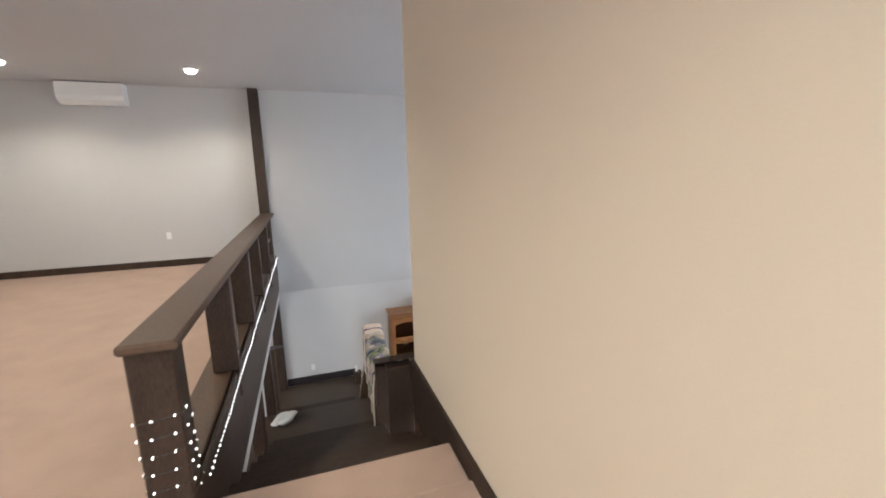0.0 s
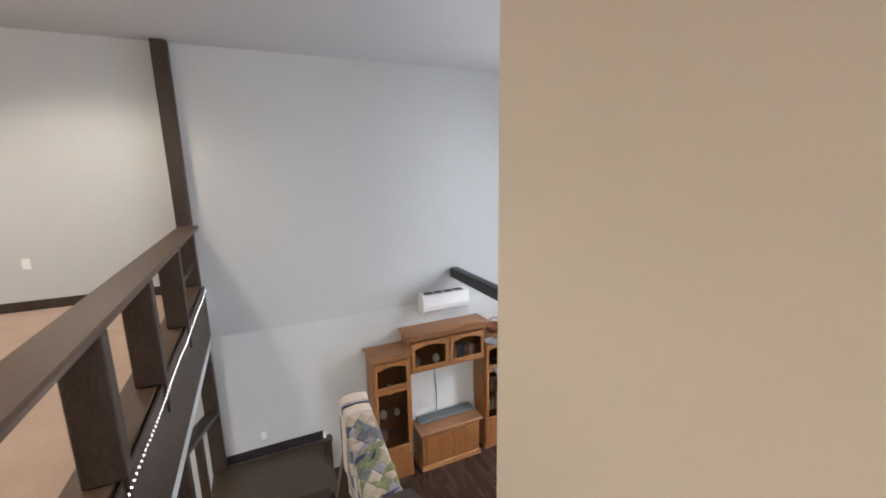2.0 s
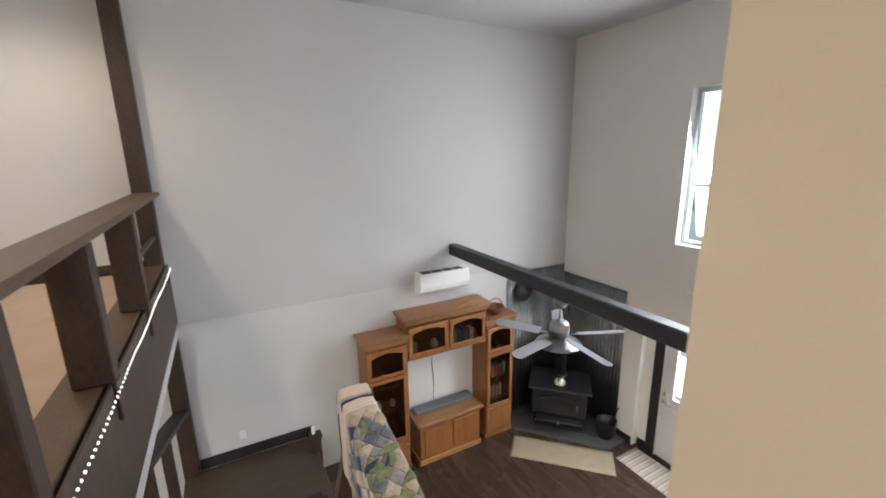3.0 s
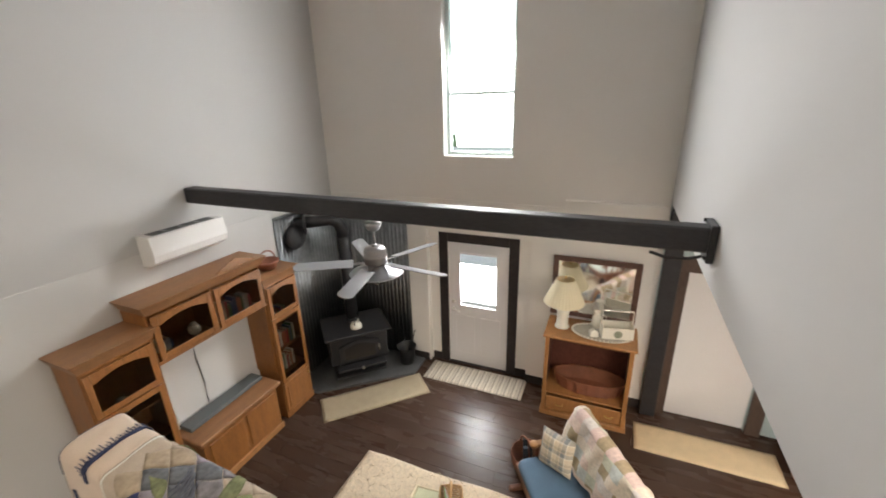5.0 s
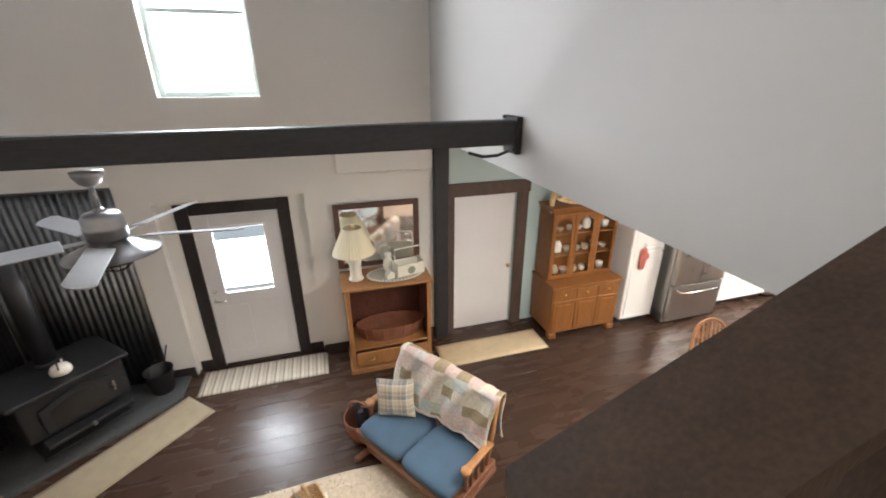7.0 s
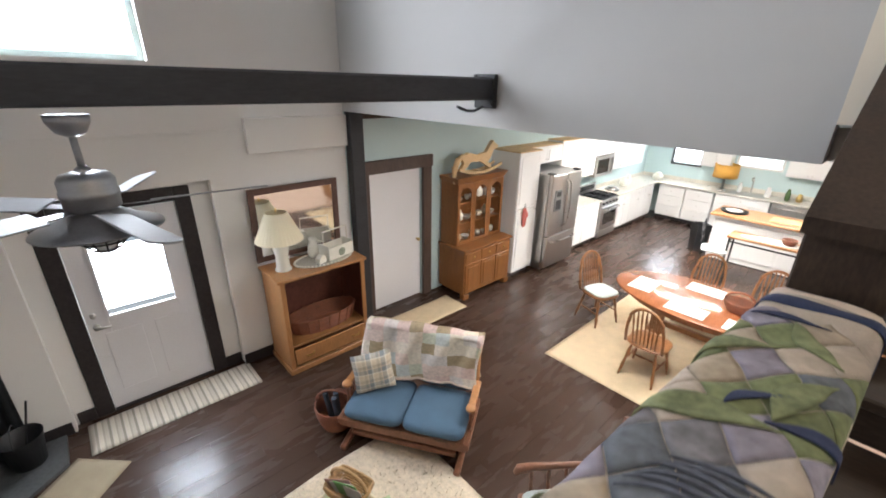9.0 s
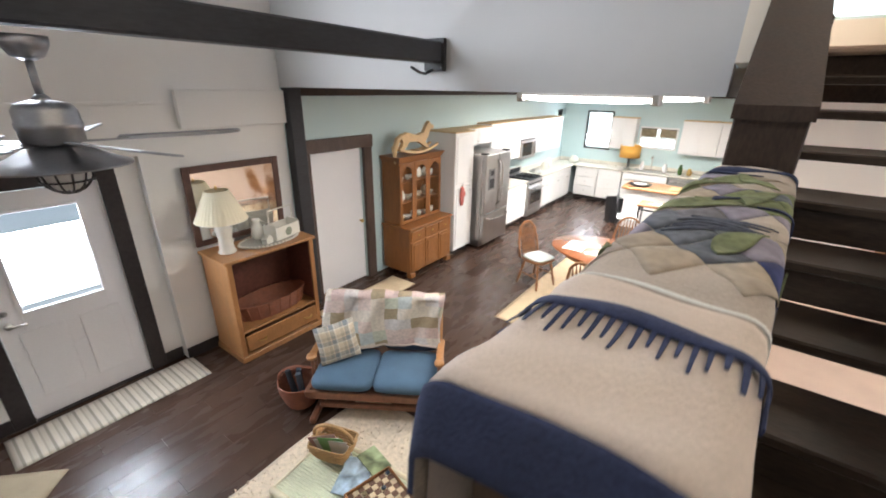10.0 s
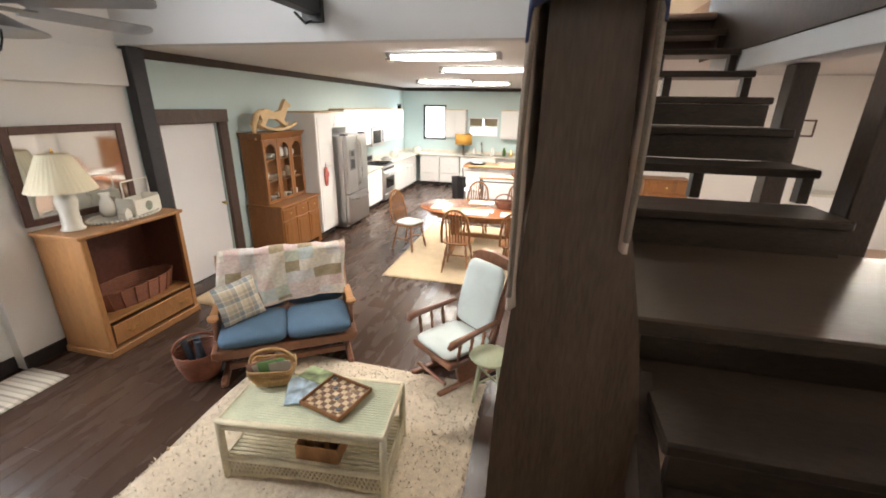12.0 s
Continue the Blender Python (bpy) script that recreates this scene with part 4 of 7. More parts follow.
def glazed_door(parent, x0, x1, y, z0, z1, wood, arched=True, depth=0.02):
    """A cabinet door facing -y, framed round dark glass."""
    w, r = x1 - x0, 0.055
    door = part("door", B().box(x0, y - depth, z0, x0 + r, y, z1, 0.004).box(x1 - r, y - depth, z0, x1, y, z1, 0.004).box(x0 + r, y - depth, z0, x1 - r, y, z0 + r, 0.003), wood, parent)
    top = [(x0 + r, z1), (x1 - r, z1)]
    n = 12
    for i in range(n + 1):
        a = i / n
        rise = 0.05 * math.sin(math.pi * a) if arched else 0
        top.append((x1 - r - (w - 2 * r) * a, z1 - r - 0.05 + rise if arched else z1 - r))
    part("arched_rail", B().prism(top, 1, y - depth, y - 0.001), wood, door)
    part("pane", B().box(x0 + r - 0.004, y - depth * 0.6, z0 + r - 0.004, x1 - r + 0.004, y - depth * 0.4, z1 - 0.03), SMOKED, door)
    return door


def panel_door(parent, x0, x1, y, z0, z1, wood, depth=0.02):
    d = part("door", B().box(x0, y - depth, z0, x1, y, z1, 0.005), wood, parent)
    part("raised_panel", B().box(x0 + 0.05, y - depth - 0.006, z0 + 0.05, x1 - 0.05, y - depth, z1 - 0.05, 0.0055), wood, d)
    return d


def crown(b, x0, x1, y0, y1, z, up=0.12, out=0.06):
    """A sloping cornice with a flat lid, open to the wall behind."""
    lo = [(x0, y1, z), (x0, y0, z), (x1, y0, z), (x1, y1, z)]
    hi = [(x0 - out, y1, z + up), (x0 - out, y0 - out, z + up), (x1 + out, y0 - out, z + up), (x1 + out, y1, z + up)]
    a, c = [b.bm.verts.new(p) for p in lo], [b.bm.verts.new(p) for p in hi]
    for i in range(3):
        b.bm.faces.new((a[i], a[i + 1], c[i + 1], c[i]))
    b.bm.faces.new((a[3], a[0], c[0], c[3]))
    b.bm.faces.new(c)
    b.bm.faces.new(a[::-1])
    return b


def tower(name, x0, x1, h, label):
    w = thing(name, label, "cabinet", 0, 0, 0)
    f, bk = 7.47, NY - 0.012
    part("body", B().box(x0, f, 0.0, x0 + 0.02, bk, h, 0.003).box(x1 - 0.02, f, 0.0, x1, bk, h, 0.003).box(x0 + 0.02, bk - 0.015, 0, x1 - 0.02, bk, h).box(x0 + 0.02, f + 0.01, 0.0, x1 - 0.02, bk - 0.015, 0.09).box(x0 + 0.02, f, h - 0.02, x1 - 0.02, bk - 0.015, h), OAK, w)
    part("plinth", B().box(x0 - 0.01, f - 0.015, 0, x1 + 0.01, f, 0.09, 0.004), OAK, w)
    part("cornice", crown(B(), x0, x1, f, bk, h, 0.11, 0.05), OAK_TOP, w, "dusty brown cornice")
    for z in (0.62, 0.98, 1.36):
        part("shelf", B().box(x0 + 0.022, f + 0.03, z, x1 - 0.022, bk - 0.017, z + 0.018), OAK, w)
    d = panel_door(w, x0 + 0.012, x1 - 0.012, f, 0.10, 0.52, OAK)
    part("knob", B().lathe([(0.004, 0), (0.012, 0.008), (0.012, 0.016), (0.004, 0.02)], (0, 0, 0), 10, m=pose(x1 - 0.05, f - 0.02, 0.45, 90, 0, 0)), BRASS, d)
    glazed_door(w, x0 + 0.012, x1 - 0.012, f, 0.53, h - 0.46, OAK, False)
    glazed_door(w, x0 + 0.012, x1 - 0.012, f, h - 0.45, h - 0.03, OAK, True)
    return w


def shelf_books(x0, x1, y, z, count, tall, seed):
    """A row of leaning books on a cabinet shelf."""
    rnd = random.Random(seed)
    x = x0
    for _ in range(count):
        w, h = rnd.uniform(0.018, 0.04), tall * rnd.uniform(0.75, 1.0)
        if x + w > x1:
            break
        bk = thing("book", "worn book standing on a cabinet shelf", "book", x, y, z, 0, "books in the oak cabinets")
        mt = rnd.choice(BOOKS)
        part("cover", B().box(0, 0, 0, 0.004, 0.13, h).box(w - 0.004, 0, 0, w, 0.13, h).box(0.0045, 0.0, 0, w - 0.0045, 0.004, h), mt, bk)
        part("pages", B().box(0.005, 0.006, 0.004, w - 0.005, 0.126, h - 0.004), PAPER, bk)
        x += w + rnd.uniform(0.001, 0.006)


BOOKS = [material("book_cover_" + n, c, 0.6, vary=0.3, grain=20) for n, c in (("red", (0.40, 0.06, 0.06)), ("cream", (0.60, 0.55, 0.46)), ("blue", (0.08, 0.12, 0.26)), ("white", (0.72, 0.71, 0.68)), ("rust", (0.5, 0.18, 0.09)), ("green", (0.10, 0.2, 0.09)))]
tower("display_tower", 1.63, 2.21, 2.0, "golden oak display tower with arched glass door")
tower("display_tower", 3.52, 4.03, 1.93, "narrow golden oak tower cabinet beside the stove")
bridge = thing("bridge_cabinet", "golden oak bridge cabinet with two arched glass doors", "cabinet")
part("body", B().box(2.215, 7.47, 1.70, 3.515, 7.49, 1.74, 0.003).box(2.215, 7.49, 1.70, 2.235, NY - 0.01, 2.22).box(3.495, 7.49, 1.70, 3.515, NY - 0.01, 2.22).box(2.235, 7.49, 1.70, 3.495, NY - 0.01, 1.72).box(2.235, 7.49, 2.20, 3.495, NY - 0.01, 2.22).box(2.855, 7.47, 1.74, 2.875, NY - 0.01, 2.2).box(2.235, NY - 0.02, 1.72, 3.495, NY - 0.011, 2.2), OAK, bridge)
part("cornice", crown(B(), 2.215, 3.515, 7.46, NY - 0.012, 2.222, 0.11, 0.06), OAK_TOP, bridge, "dusty brown cornice")
part("pediment", B().prism([(2.95, 2.333), (3.45, 2.333), (3.40, 2.36), (3.2, 2.43), (3.0, 2.36)], 1, 7.44, 7.46), OAK_TOP, bridge)
part("side_panel", B().box(2.213, 7.495, 0.70, 2.228, NY - 0.012, 1.70), OAK, bridge)
part("side_panel", B().box(3.50, 7.495, 0.70, 3.516, NY - 0.012, 1.70), OAK, bridge)
glazed_door(bridge, 2.24, 2.85, 7.47, 1.75, 2.19, OAK, True)
glazed_door(bridge, 2.88, 3.49, 7.47, 1.75, 2.19, OAK, True)
shelf_books(2.95, 3.38, 7.55, 1.741, 14, 0.22, 4)
shelf_books(2.32, 2.60, 7.60, 1.741, 5, 0.12, 8)
shelf_books(3.57, 3.95, 7.53, 1.000, 11, 0.24, 6)
shelf_books(3.60, 3.95, 7.55, 1.381, 9, 0.16, 7)
shelf_books(3.58, 3.90, 7.55, 0.640, 9, 0.24, 11)
shelf_books(1.70, 2.00, 7.56, 0.640, 6, 0.16, 12)
for px, pz, k in ((1.80, 1.000, 1.0), (2.02, 1.000, 0.8), (1.92, 1.381, 1.1), (2.70, 1.741, 1.0)):
    pot = thing("lidded_pot", "small pale china pot behind cabinet glass", "pot", px, 7.62, pz, 0, "pots in the oak cabinets")
    part("bowl", B().lathe([(0.03 * k, 0), (0.06 * k, 0.03 * k), (0.062 * k, 0.08 * k), (0.04 * k, 0.11 * k)], n=16), CERAMIC, pot, "", True)
    part("lid", B().lathe([(0.041 * k, 0.111 * k), (0.03 * k, 0.13 * k), (0.008 * k, 0.14 * k)], n=16), CERAMIC, pot, "", True)
chest = thing("media_chest", "low golden oak media chest between the towers", "cabinet")
part("body", B().box(2.36, 7.43, 0.08, 3.38, NY - 0.02, 0.64, 0.004), OAK, chest)
part("plinth", B().box(2.34, 7.41, 0, 3.40, NY - 0.02, 0.08, 0.004), PINE, chest)
part("lid", B().box(2.31, 7.38, 0.64, 3.43, NY - 0.03, 0.69, 0.018, seg=3), OAK_TOP, chest, "rounded oak lid")
part("front_panel", B().box(2.42, 7.415, 0.14, 2.86, 7.43, 0.58, 0.008), OAK, chest)
part("front_panel", B().box(2.90, 7.415, 0.14, 3.34, 7.43, 0.58, 0.008), OAK, chest)
box = thing("flat_box", "flat grey-blue box lying on the media chest", "box", 2.9, 7.72, 0.69)
part("body", B().box(-0.5, -0.09, 0, 0.48, 0.09, 0.05, 0.006), material("grey_card", (0.12, 0.135, 0.14), 0.6), box)
cab = thing("wall_cable", "thin grey cable hanging down the wall", "cable", 2.78, NY - 0.015, 0.74)
part("cord", B().tube([(0, 0, 0), (0.01, 0, 0.3), (-0.015, 0, 0.62), (0, 0, 0.95)], 0.006), BLACK, cab)
bskt = thing("woven_basket", "small brown basket on the tower cabinet", "basket", 3.80, 7.66, 2.042)
part("bowl", B().lathe([(0.09, 0), (0.14, 0.08), (0.15, 0.11), (0.14, 0.11), (0.12, 0.05), (0.02, 0.02)], n=20), BASKET_R, bskt, "", True)
part("handle", B().tube([(-0.14 * math.cos(math.pi * i / 10), 0, 0.1 + 0.13 * math.sin(math.pi * i / 10)) for i in range(11)], 0.009), BASKET_R, bskt)


def air_con(x, y, z, w):
    a = thing("air_conditioner", "white wall-mounted split air conditioner", "air conditioner", x, y, z, 0, "wall units")
    part("housing", B().prism([(0, 0), (-0.10, 0), (-0.19, 0.05), (-0.21, 0.12), (-0.19, 0.30), (0, 0.30)], 0, -w / 2, w / 2), PLASTIC, a)
    part("flap", B().box(-w / 2 + 0.04, -0.185, 0.012, w / 2 - 0.06, -0.10, 0.024, 0.003, m=pose(0, 0, 0, -18)), PLASTIC, a)
    part("outlet_slot", B().box(-w / 2 + 0.05, -0.182, 0.045, w / 2 - 0.05, -0.17, 0.056), BLACK, a, "dark air slot")
    for i in range(4):
        part("intake_grille", B().box(-w / 2 + 0.06 + i * (w - 0.12) / 4, -0.16, 0.301, -w / 2 + 0.04 + (i + 1) * (w - 0.12) / 4, -0.03, 0.304), BLACK, a, "dark intake grille")
    return a


air_con(2.92, NY - 0.008, 2.54, 0.80)
air_con(-2.63, NY - 0.001, 5.88, 0.82)
for ox, oz, nm in ((0.125, 1.05, "wall outlet low on the stair wall"), (-1.95, 3.78, "wall outlet on the loft wall")):
    o = thing("wall_outlet", "white " + nm, "outlet", ox, NY - 0.007, oz)
    part("plate", B().box(-0.036, -0.007, 0, 0.036, 0, 0.115, 0.003), PLASTIC, o)
    for k in (0.028, 0.07):
        part("socket", B().box(-0.016, -0.009, k, 0.016, -0.006, k + 0.026, 0.002), PLASTIC, o)
for lx, ly in LOFT_SPOTS:
    s = thing("recessed_light", "lit recessed ceiling light with white rim", "ceiling light", lx, ly, 6.2, 0, "loft downlights")
    part("rim", B().lathe([(0.06, -0.001), (0.085, -0.001), (0.09, -0.008), (0.062, -0.012)], n=24), WHITE, s)
    part("lens", B().lathe([(0.07, -0.004), (0.065, -0.03), (0.04, -0.05), (0.002, -0.055)], n=20), SPOTGLOW, s)


# corrugated steel behind the stove
def corrugated(name, p0, p1, z0, z1, out):
    """A ribbed sheet standing along the wall from p0 to p1; out is the way it faces."""
    p0, p1, out = Vector(p0), Vector(p1), Vector(out)
    length = (p1 - p0).length
    n = int(length / 0.0167)
    b = B()
    rows = []
    for z in (z0, z1):
        rows.append([b.bm.verts.new((*(p0 + (p1 - p0) * i / n + out * (0.012 + 0.010 * math.sin(i * 2 * math.pi / 4))), z)) for i in range(n + 1)])
    for i in range(n):
        b.bm.faces.new((rows[0][i], rows[0][i + 1], rows[1][i + 1], rows[1][i]))
    t = thing(name, "galvanised corrugated steel heat shield behind the stove", "wall panel")
    part("sheet", b, GALV, t, "", True, 0.002)
    c = B()
    a0, a1 = p0 + out * 0.004, p1 + out * 0.03
    c.box(min(a0.x, a1.x), min(a0.y, a1.y), z1, max(a0.x, a1.x), max(a0.y, a1.y), z1 + 0.02, 0.003)
    part("top_trim", c, GALV, t)
    for k in range(1, 9):
        for z in (0.5, 1.5, 2.3):
            q = p0 + (p1 - p0) * k / 9 + out * 0.024
            part("screw", B().lathe([(0.001, -0.006), (0.007, 0), (0.001, 0.006)], (q.x, q.y, z), 8), IRON, t)
    return t


corrugated("steel_heat_shield", (4.16, NY - 0.01), (EX - 0.03, NY - 0.01), 0.02, 2.56, (0, -1))
corrugated("steel_heat_shield", (EX - 0.01, NY - 0.04), (EX - 0.01, 6.52), 0.02, 2.42, (-1, 0))
hearth = thing("stone_hearth", "grey slate hearth pad in the corner", "hearth")
part("slab", B().prism([(4.06, NY - 0.03), (4.06, 7.42), (4.98, 6.30), (EX - 0.03, 6.30), (EX - 0.03, NY - 0.03)], 2, 0.001, 0.035), SLATE, hearth)
stove = thing("wood_stove", "black cast-iron wood stove standing on the hearth", "stove", 4.86, 7.24, 0.035, -45)
stove.scale = (1.2, 1.15, 1.06)
part("body", B().box(-0.36, -0.27, 0.24, 0.36, 0.27, 0.66, 0.02, seg=2), IRON, stove)
part("top_plate", B().box(-0.41, -0.32, 0.66, 0.41, 0.31, 0.70, 0.012), IRON, stove)
part("ash_lip", B().box(-0.30, -0.40, 0.20, 0.30, -0.27, 0.235, 0.008), IRON, stove)
sd = part("door", B().prism([(p[0] - 0.25, p[1] + 0.29) for p in arch(0.5, 0.24, 0.07)], 1, -0.30, -0.271), IRON, stove)
part("pane", B().prism([(p[0] - 0.19, p[1] + 0.33) for p in arch(0.38, 0.16, 0.06)], 1, -0.306, -0.300), DARKGLASS, sd, "sooty glass pane")
part("handle", B().cyl((0.23, -0.34, 0.40), (0.23, -0.34, 0.50), 0.011).cyl((0.23, -0.30, 0.45), (0.23, -0.345, 0.45), 0.008), NICKEL, sd)
part("damper_knob", B().cyl((0, -0.41, 0.24), (0, -0.445, 0.24), 0.016), NICKEL, stove)
part("pedestal", B().box(-0.24, -0.18, 0.03, 0.24, 0.18, 0.24, 0.012).box(-0.32, -0.26, 0, 0.32, 0.24, 0.03, 0.008), IRON, stove)
part("flue_pipe", B().cyl((0, 0.12, 0.70), (0, 0.12, 2.0), 0.076, n=20).lathe([(0.09, 0.70), (0.095, 0.72), (0.085, 0.75), (0.078, 0.75)], (0, 0.12, 0), 20).tube([(0, 0.12, 1.98), (-0.005, 0.12, 2.10), (-0.05, 0.12, 2.2), (-0.14, 0.12, 2.25), (-0.54, 0.12, 2.25)], 0.076, 16), IRON, stove, "black flue pipe bending into the wall", True)
part("flue_collar", B().cyl((-0.42, 0.12, 2.25), (-0.45, 0.12, 2.25), 0.16, n=24), IRON, stove)
kettle = thing("enamel_kettle", "cream enamel kettle on top of the stove", "kettle", 4.74, 7.12, 0.779, 20)
part("body", B().lathe([(0.05, 0), (0.085, 0.015), (0.09, 0.05), (0.07, 0.09), (0.03, 0.105)], n=20), CERAMIC, kettle, "", True)
part("spout", B().cyl((0.07, 0, 0.04), (0.13, 0, 0.09), 0.018, 0.01, 10), CERAMIC, kettle, "", True)
part("handle", B().tube([(-0.07 * math.cos(math.pi * i / 8), 0, 0.08 + 0.09 * math.sin(math.pi * i / 8)) for i in range(9)], 0.007), IRON, kettle)
bucket = thing("ash_bucket", "black coal bucket beside the stove", "bucket", 5.20, 6.54, 0.035)
part("pail", B().lathe([(0.11, 0), (0.15, 0.28), (0.155, 0.29), (0.143, 0.28), (0.10, 0.02)], n=24), IRON, bucket, "", True)
part("bail", B().tube([(-0.15 * math.cos(math.pi * i / 10), 0.03, 0.27 + 0.12 * math.sin(math.pi * i / 10)) for i in range(11)], 0.005), IRON, bucket)
part("poker", B().cyl((0.02, 0.02, 0.03), (0.14, -0.1, 0.52), 0.008), IRON, bucket)
fanw = thing("stove_wall_fan", "black wall fan high behind the stove", "fan", 4.46, NY - 0.03, 2.25)
part("cage", B().lathe([(0.02, -0.12), (0.15, -0.10), (0.19, -0.05), (0.17, -0.01), (0.04, -0.002)], n=24, m=pose(0, 0, 0, -90)), BLACK, fanw, "", True)
part("arm", B().cyl((0, -0.02, 0), (0, 0.03, -0.04), 0.03), BLACK, fanw)


def rug(name, label, cx, cy, w, d, rz, mat, thick=0.012, wob=0.0, z=0.001):
    r = thing(name, label, "rug", cx, cy, z, rz)
    b = B()
    nu, nv = max(8, int(w / 0.05)), max(8, int(d / 0.05))

    def f(u, v):
        x, y = (u - 0.5) * w, (v - 0.5) * d
        e = wob * (math.sin(7 * u + 3 * v) + math.sin(11 * v - 2 * u))
        edge = min(u * w, (1 - u) * w, v * d, (1 - v) * d)
        return (x + e, y + e * 0.7, thick * min(1, 0.2 + edge / 0.03) + 0.0015 * math.sin(9 * u + 4) * math.sin(7 * v))
    b.sheet(f, nu, nv, w, d)
    part("rug_cloth", b, mat, r, "", True, 0.006 if thick < 0.02 else 0.012)
    return r


rug("entry_rug", "striped cream rag rug in front of the front door", 5.20, 5.40, 1.50, 0.46, 90, RAGRUG)
rug("hearth_rug", "plain sand runner laid before the hearth", 4.32, 6.60, 1.50, 0.49, -45, HEARTHMAT)
rug("door_rug", "plain sand runner before the interior door", 4.88, 2.46, 1.50, 0.47, 90, JUTE)
shag = rug("shag_rug", "cream shag rug under the wicker table", 2.42, 5.0, 2.05, 2.3, 0, SHAG, 0.025, 0.012)
tuft = B()
random.seed(9)
for i in range(5200):
    x, y = random.uniform(-1.02, 1.02), random.uniform(-1.14, 1.14)
    a, h = random.uniform(0, 6.28), random.uniform(0.012, 0.026)
    dx, dy = 0.012 * math.cos(a), 0.012 * math.sin(a)
    v = [tuft.bm.verts.new(p) for p in ((x - dy, y + dx, 0.02), (x + dy, y - dx, 0.02), (x + 0.8 * dx, y + 0.8 * dy, 0.024 + h))]
    tuft.bm.faces.new(v)
part("pile", tuft, SHAG, shag)["kind"] = "stuff"
rug("dining_rug", "pale sand rug under the dining table", 2.0, 0.35, 2.35, 2.9, 0, JUTE)

# low maple cabinet, mirror and what stands on it
tv = thing("low_cabinet", "honey maple cabinet with open bay and drawer", "cabinet")
X0, X1, Y0, Y1 = 4.86, 5.39, 3.33, 4.35
part("side", B().box(X0, Y0, 0.07, X1, Y0 + 0.022, 1.165, 0.003), PINE, tv)
part("side", B().box(X0, Y1 - 0.022, 0.07, X1, Y1, 1.165, 0.003), PINE, tv)
part("back", B().box(X1 - 0.012, Y0 + 0.022, 0.07, X1, Y1 - 0.022, 1.165), BAY_INSIDE, tv, "dark red-brown inside of the bay")
part("lining", B().box(X0 + 0.05, Y0 + 0.0225, 0.36, X1 - 0.013, Y0 + 0.028, 1.14).box(X0 + 0.05, Y1 - 0.028, 0.36, X1 - 0.013, Y1 - 0.0225, 1.14).box(X0 + 0.05, Y0 + 0.03, 1.14, X1 - 0.013, Y1 - 0.03, 1.15), BAY_INSIDE, tv, "dark red-brown inside of the bay")
part("shelf", B().box(X0 + 0.01, Y0 + 0.022, 0.33, X1 - 0.012, Y1 - 0.022, 0.355, 0.003), PINE, tv)
part("stile", B().box(X0 - 0.012, Y0, 0.07, X0 - 0.0005, Y0 + 0.05, 1.165, 0.003), PINE, tv)
part("stile", B().box(X0 - 0.012, Y1 - 0.05, 0.07, X0 - 0.0005, Y1, 1.165, 0.003), PINE, tv)
part("top", B().box(X0 - 0.03, Y0 - 0.03, 1.165, X1, Y1 + 0.03, 1.20, 0.01, seg=2), PINE, tv)
part("plinth", B().box(X0 - 0.025, Y0 - 0.02, 0, X1, Y1 + 0.02, 0.07, 0.008), PINE, tv)
dr = part("drawer", B().box(X0 - 0.022, Y0 + 0.06, 0.11, X0 - 0.002, Y1 - 0.06, 0.31, 0.005), PINE, tv)
for yy in (3.52, 4.12):
    part("pull", B().tube([(X0 - 0.022, yy - 0.05, 0.21), (X0 - 0.045, yy - 0.03, 0.2), (X0 - 0.045, yy + 0.03, 0.2), (X0 - 0.022, yy + 0.05, 0.21)], 0.006), BRASS, dr, "brass pull")
tray = thing("willow_basket", "long red-brown willow basket in the cabinet bay", "basket", 5.12, 3.80, 0.356)
n = 28
wall_b = B()
for k in range(9):
    s = 1 + 0.02 * k
    wall_b.tube([(0.17 * s * math.cos(2 * math.pi * i / n), 0.38 * s * math.sin(2 * math.pi * i / n), 0.012 + 0.021 * k + 0.003 * math.sin(i * math.pi + k)) for i in range(n)], 0.012, 6, True)
part("weave", wall_b, BASKET_R, tray, "", True)
part("base", B().lathe([(0.005, 0), (1, 0), (1, 0.012), (0.005, 0.012)], (0, 0, 0), 24, 0.17, 0.38), BASKET_R, tray)
for i in range(20):
    a = 2 * math.pi * i / 20
    part("stake", B().cyl((0.18 * math.cos(a), 0.395 * math.sin(a), 0), (0.21 * math.cos(a), 0.45 * math.sin(a), 0.2), 0.009, n=6), BASKET_R, tray)
mir = thing("wall_mirror", "large mirror in a dark brown wood frame", "mirror", EX - 0.045, 3.86, 1.24, 0)
MT = pose(0, 0, 0, 0, -1.5, 0)
part("glass", B().box(0.0, -0.46, 0.05, 0.006, 0.46, 0.79, m=MT), MIRROR, mir)
for nm, bb in (("frame_side", (-0.52, 0.0, -0.45, 0.84)), ("frame_side", (0.45, 0.0, 0.52, 0.84)), ("frame_rail", (-0.45, 0.0, 0.45, 0.06)), ("frame_rail", (-0.45, 0.77, 0.45, 0.84))):
    part(nm, B().box(-0.014, bb[0], bb[1], 0.016, bb[2], bb[3], 0.006, m=MT), FRAMEWOOD, mir)
lamp = thing("table_lamp", "cream ceramic table lamp with a pleated shade", "lamp", 5.12, 4.19, 1.20)
lamp.scale = (1.15, 1.15, 1.18)
part("base", B().lathe([(0.075, 0), (0.08, 0.012), (0.065, 0.03), (0.06, 0.14), (0.075, 0.22), (0.06, 0.27), (0.02, 0.30), (0.012, 0.36)], n=24), CERAMIC, lamp, "", True)
shade = B()
ring0, ring1 = [], []
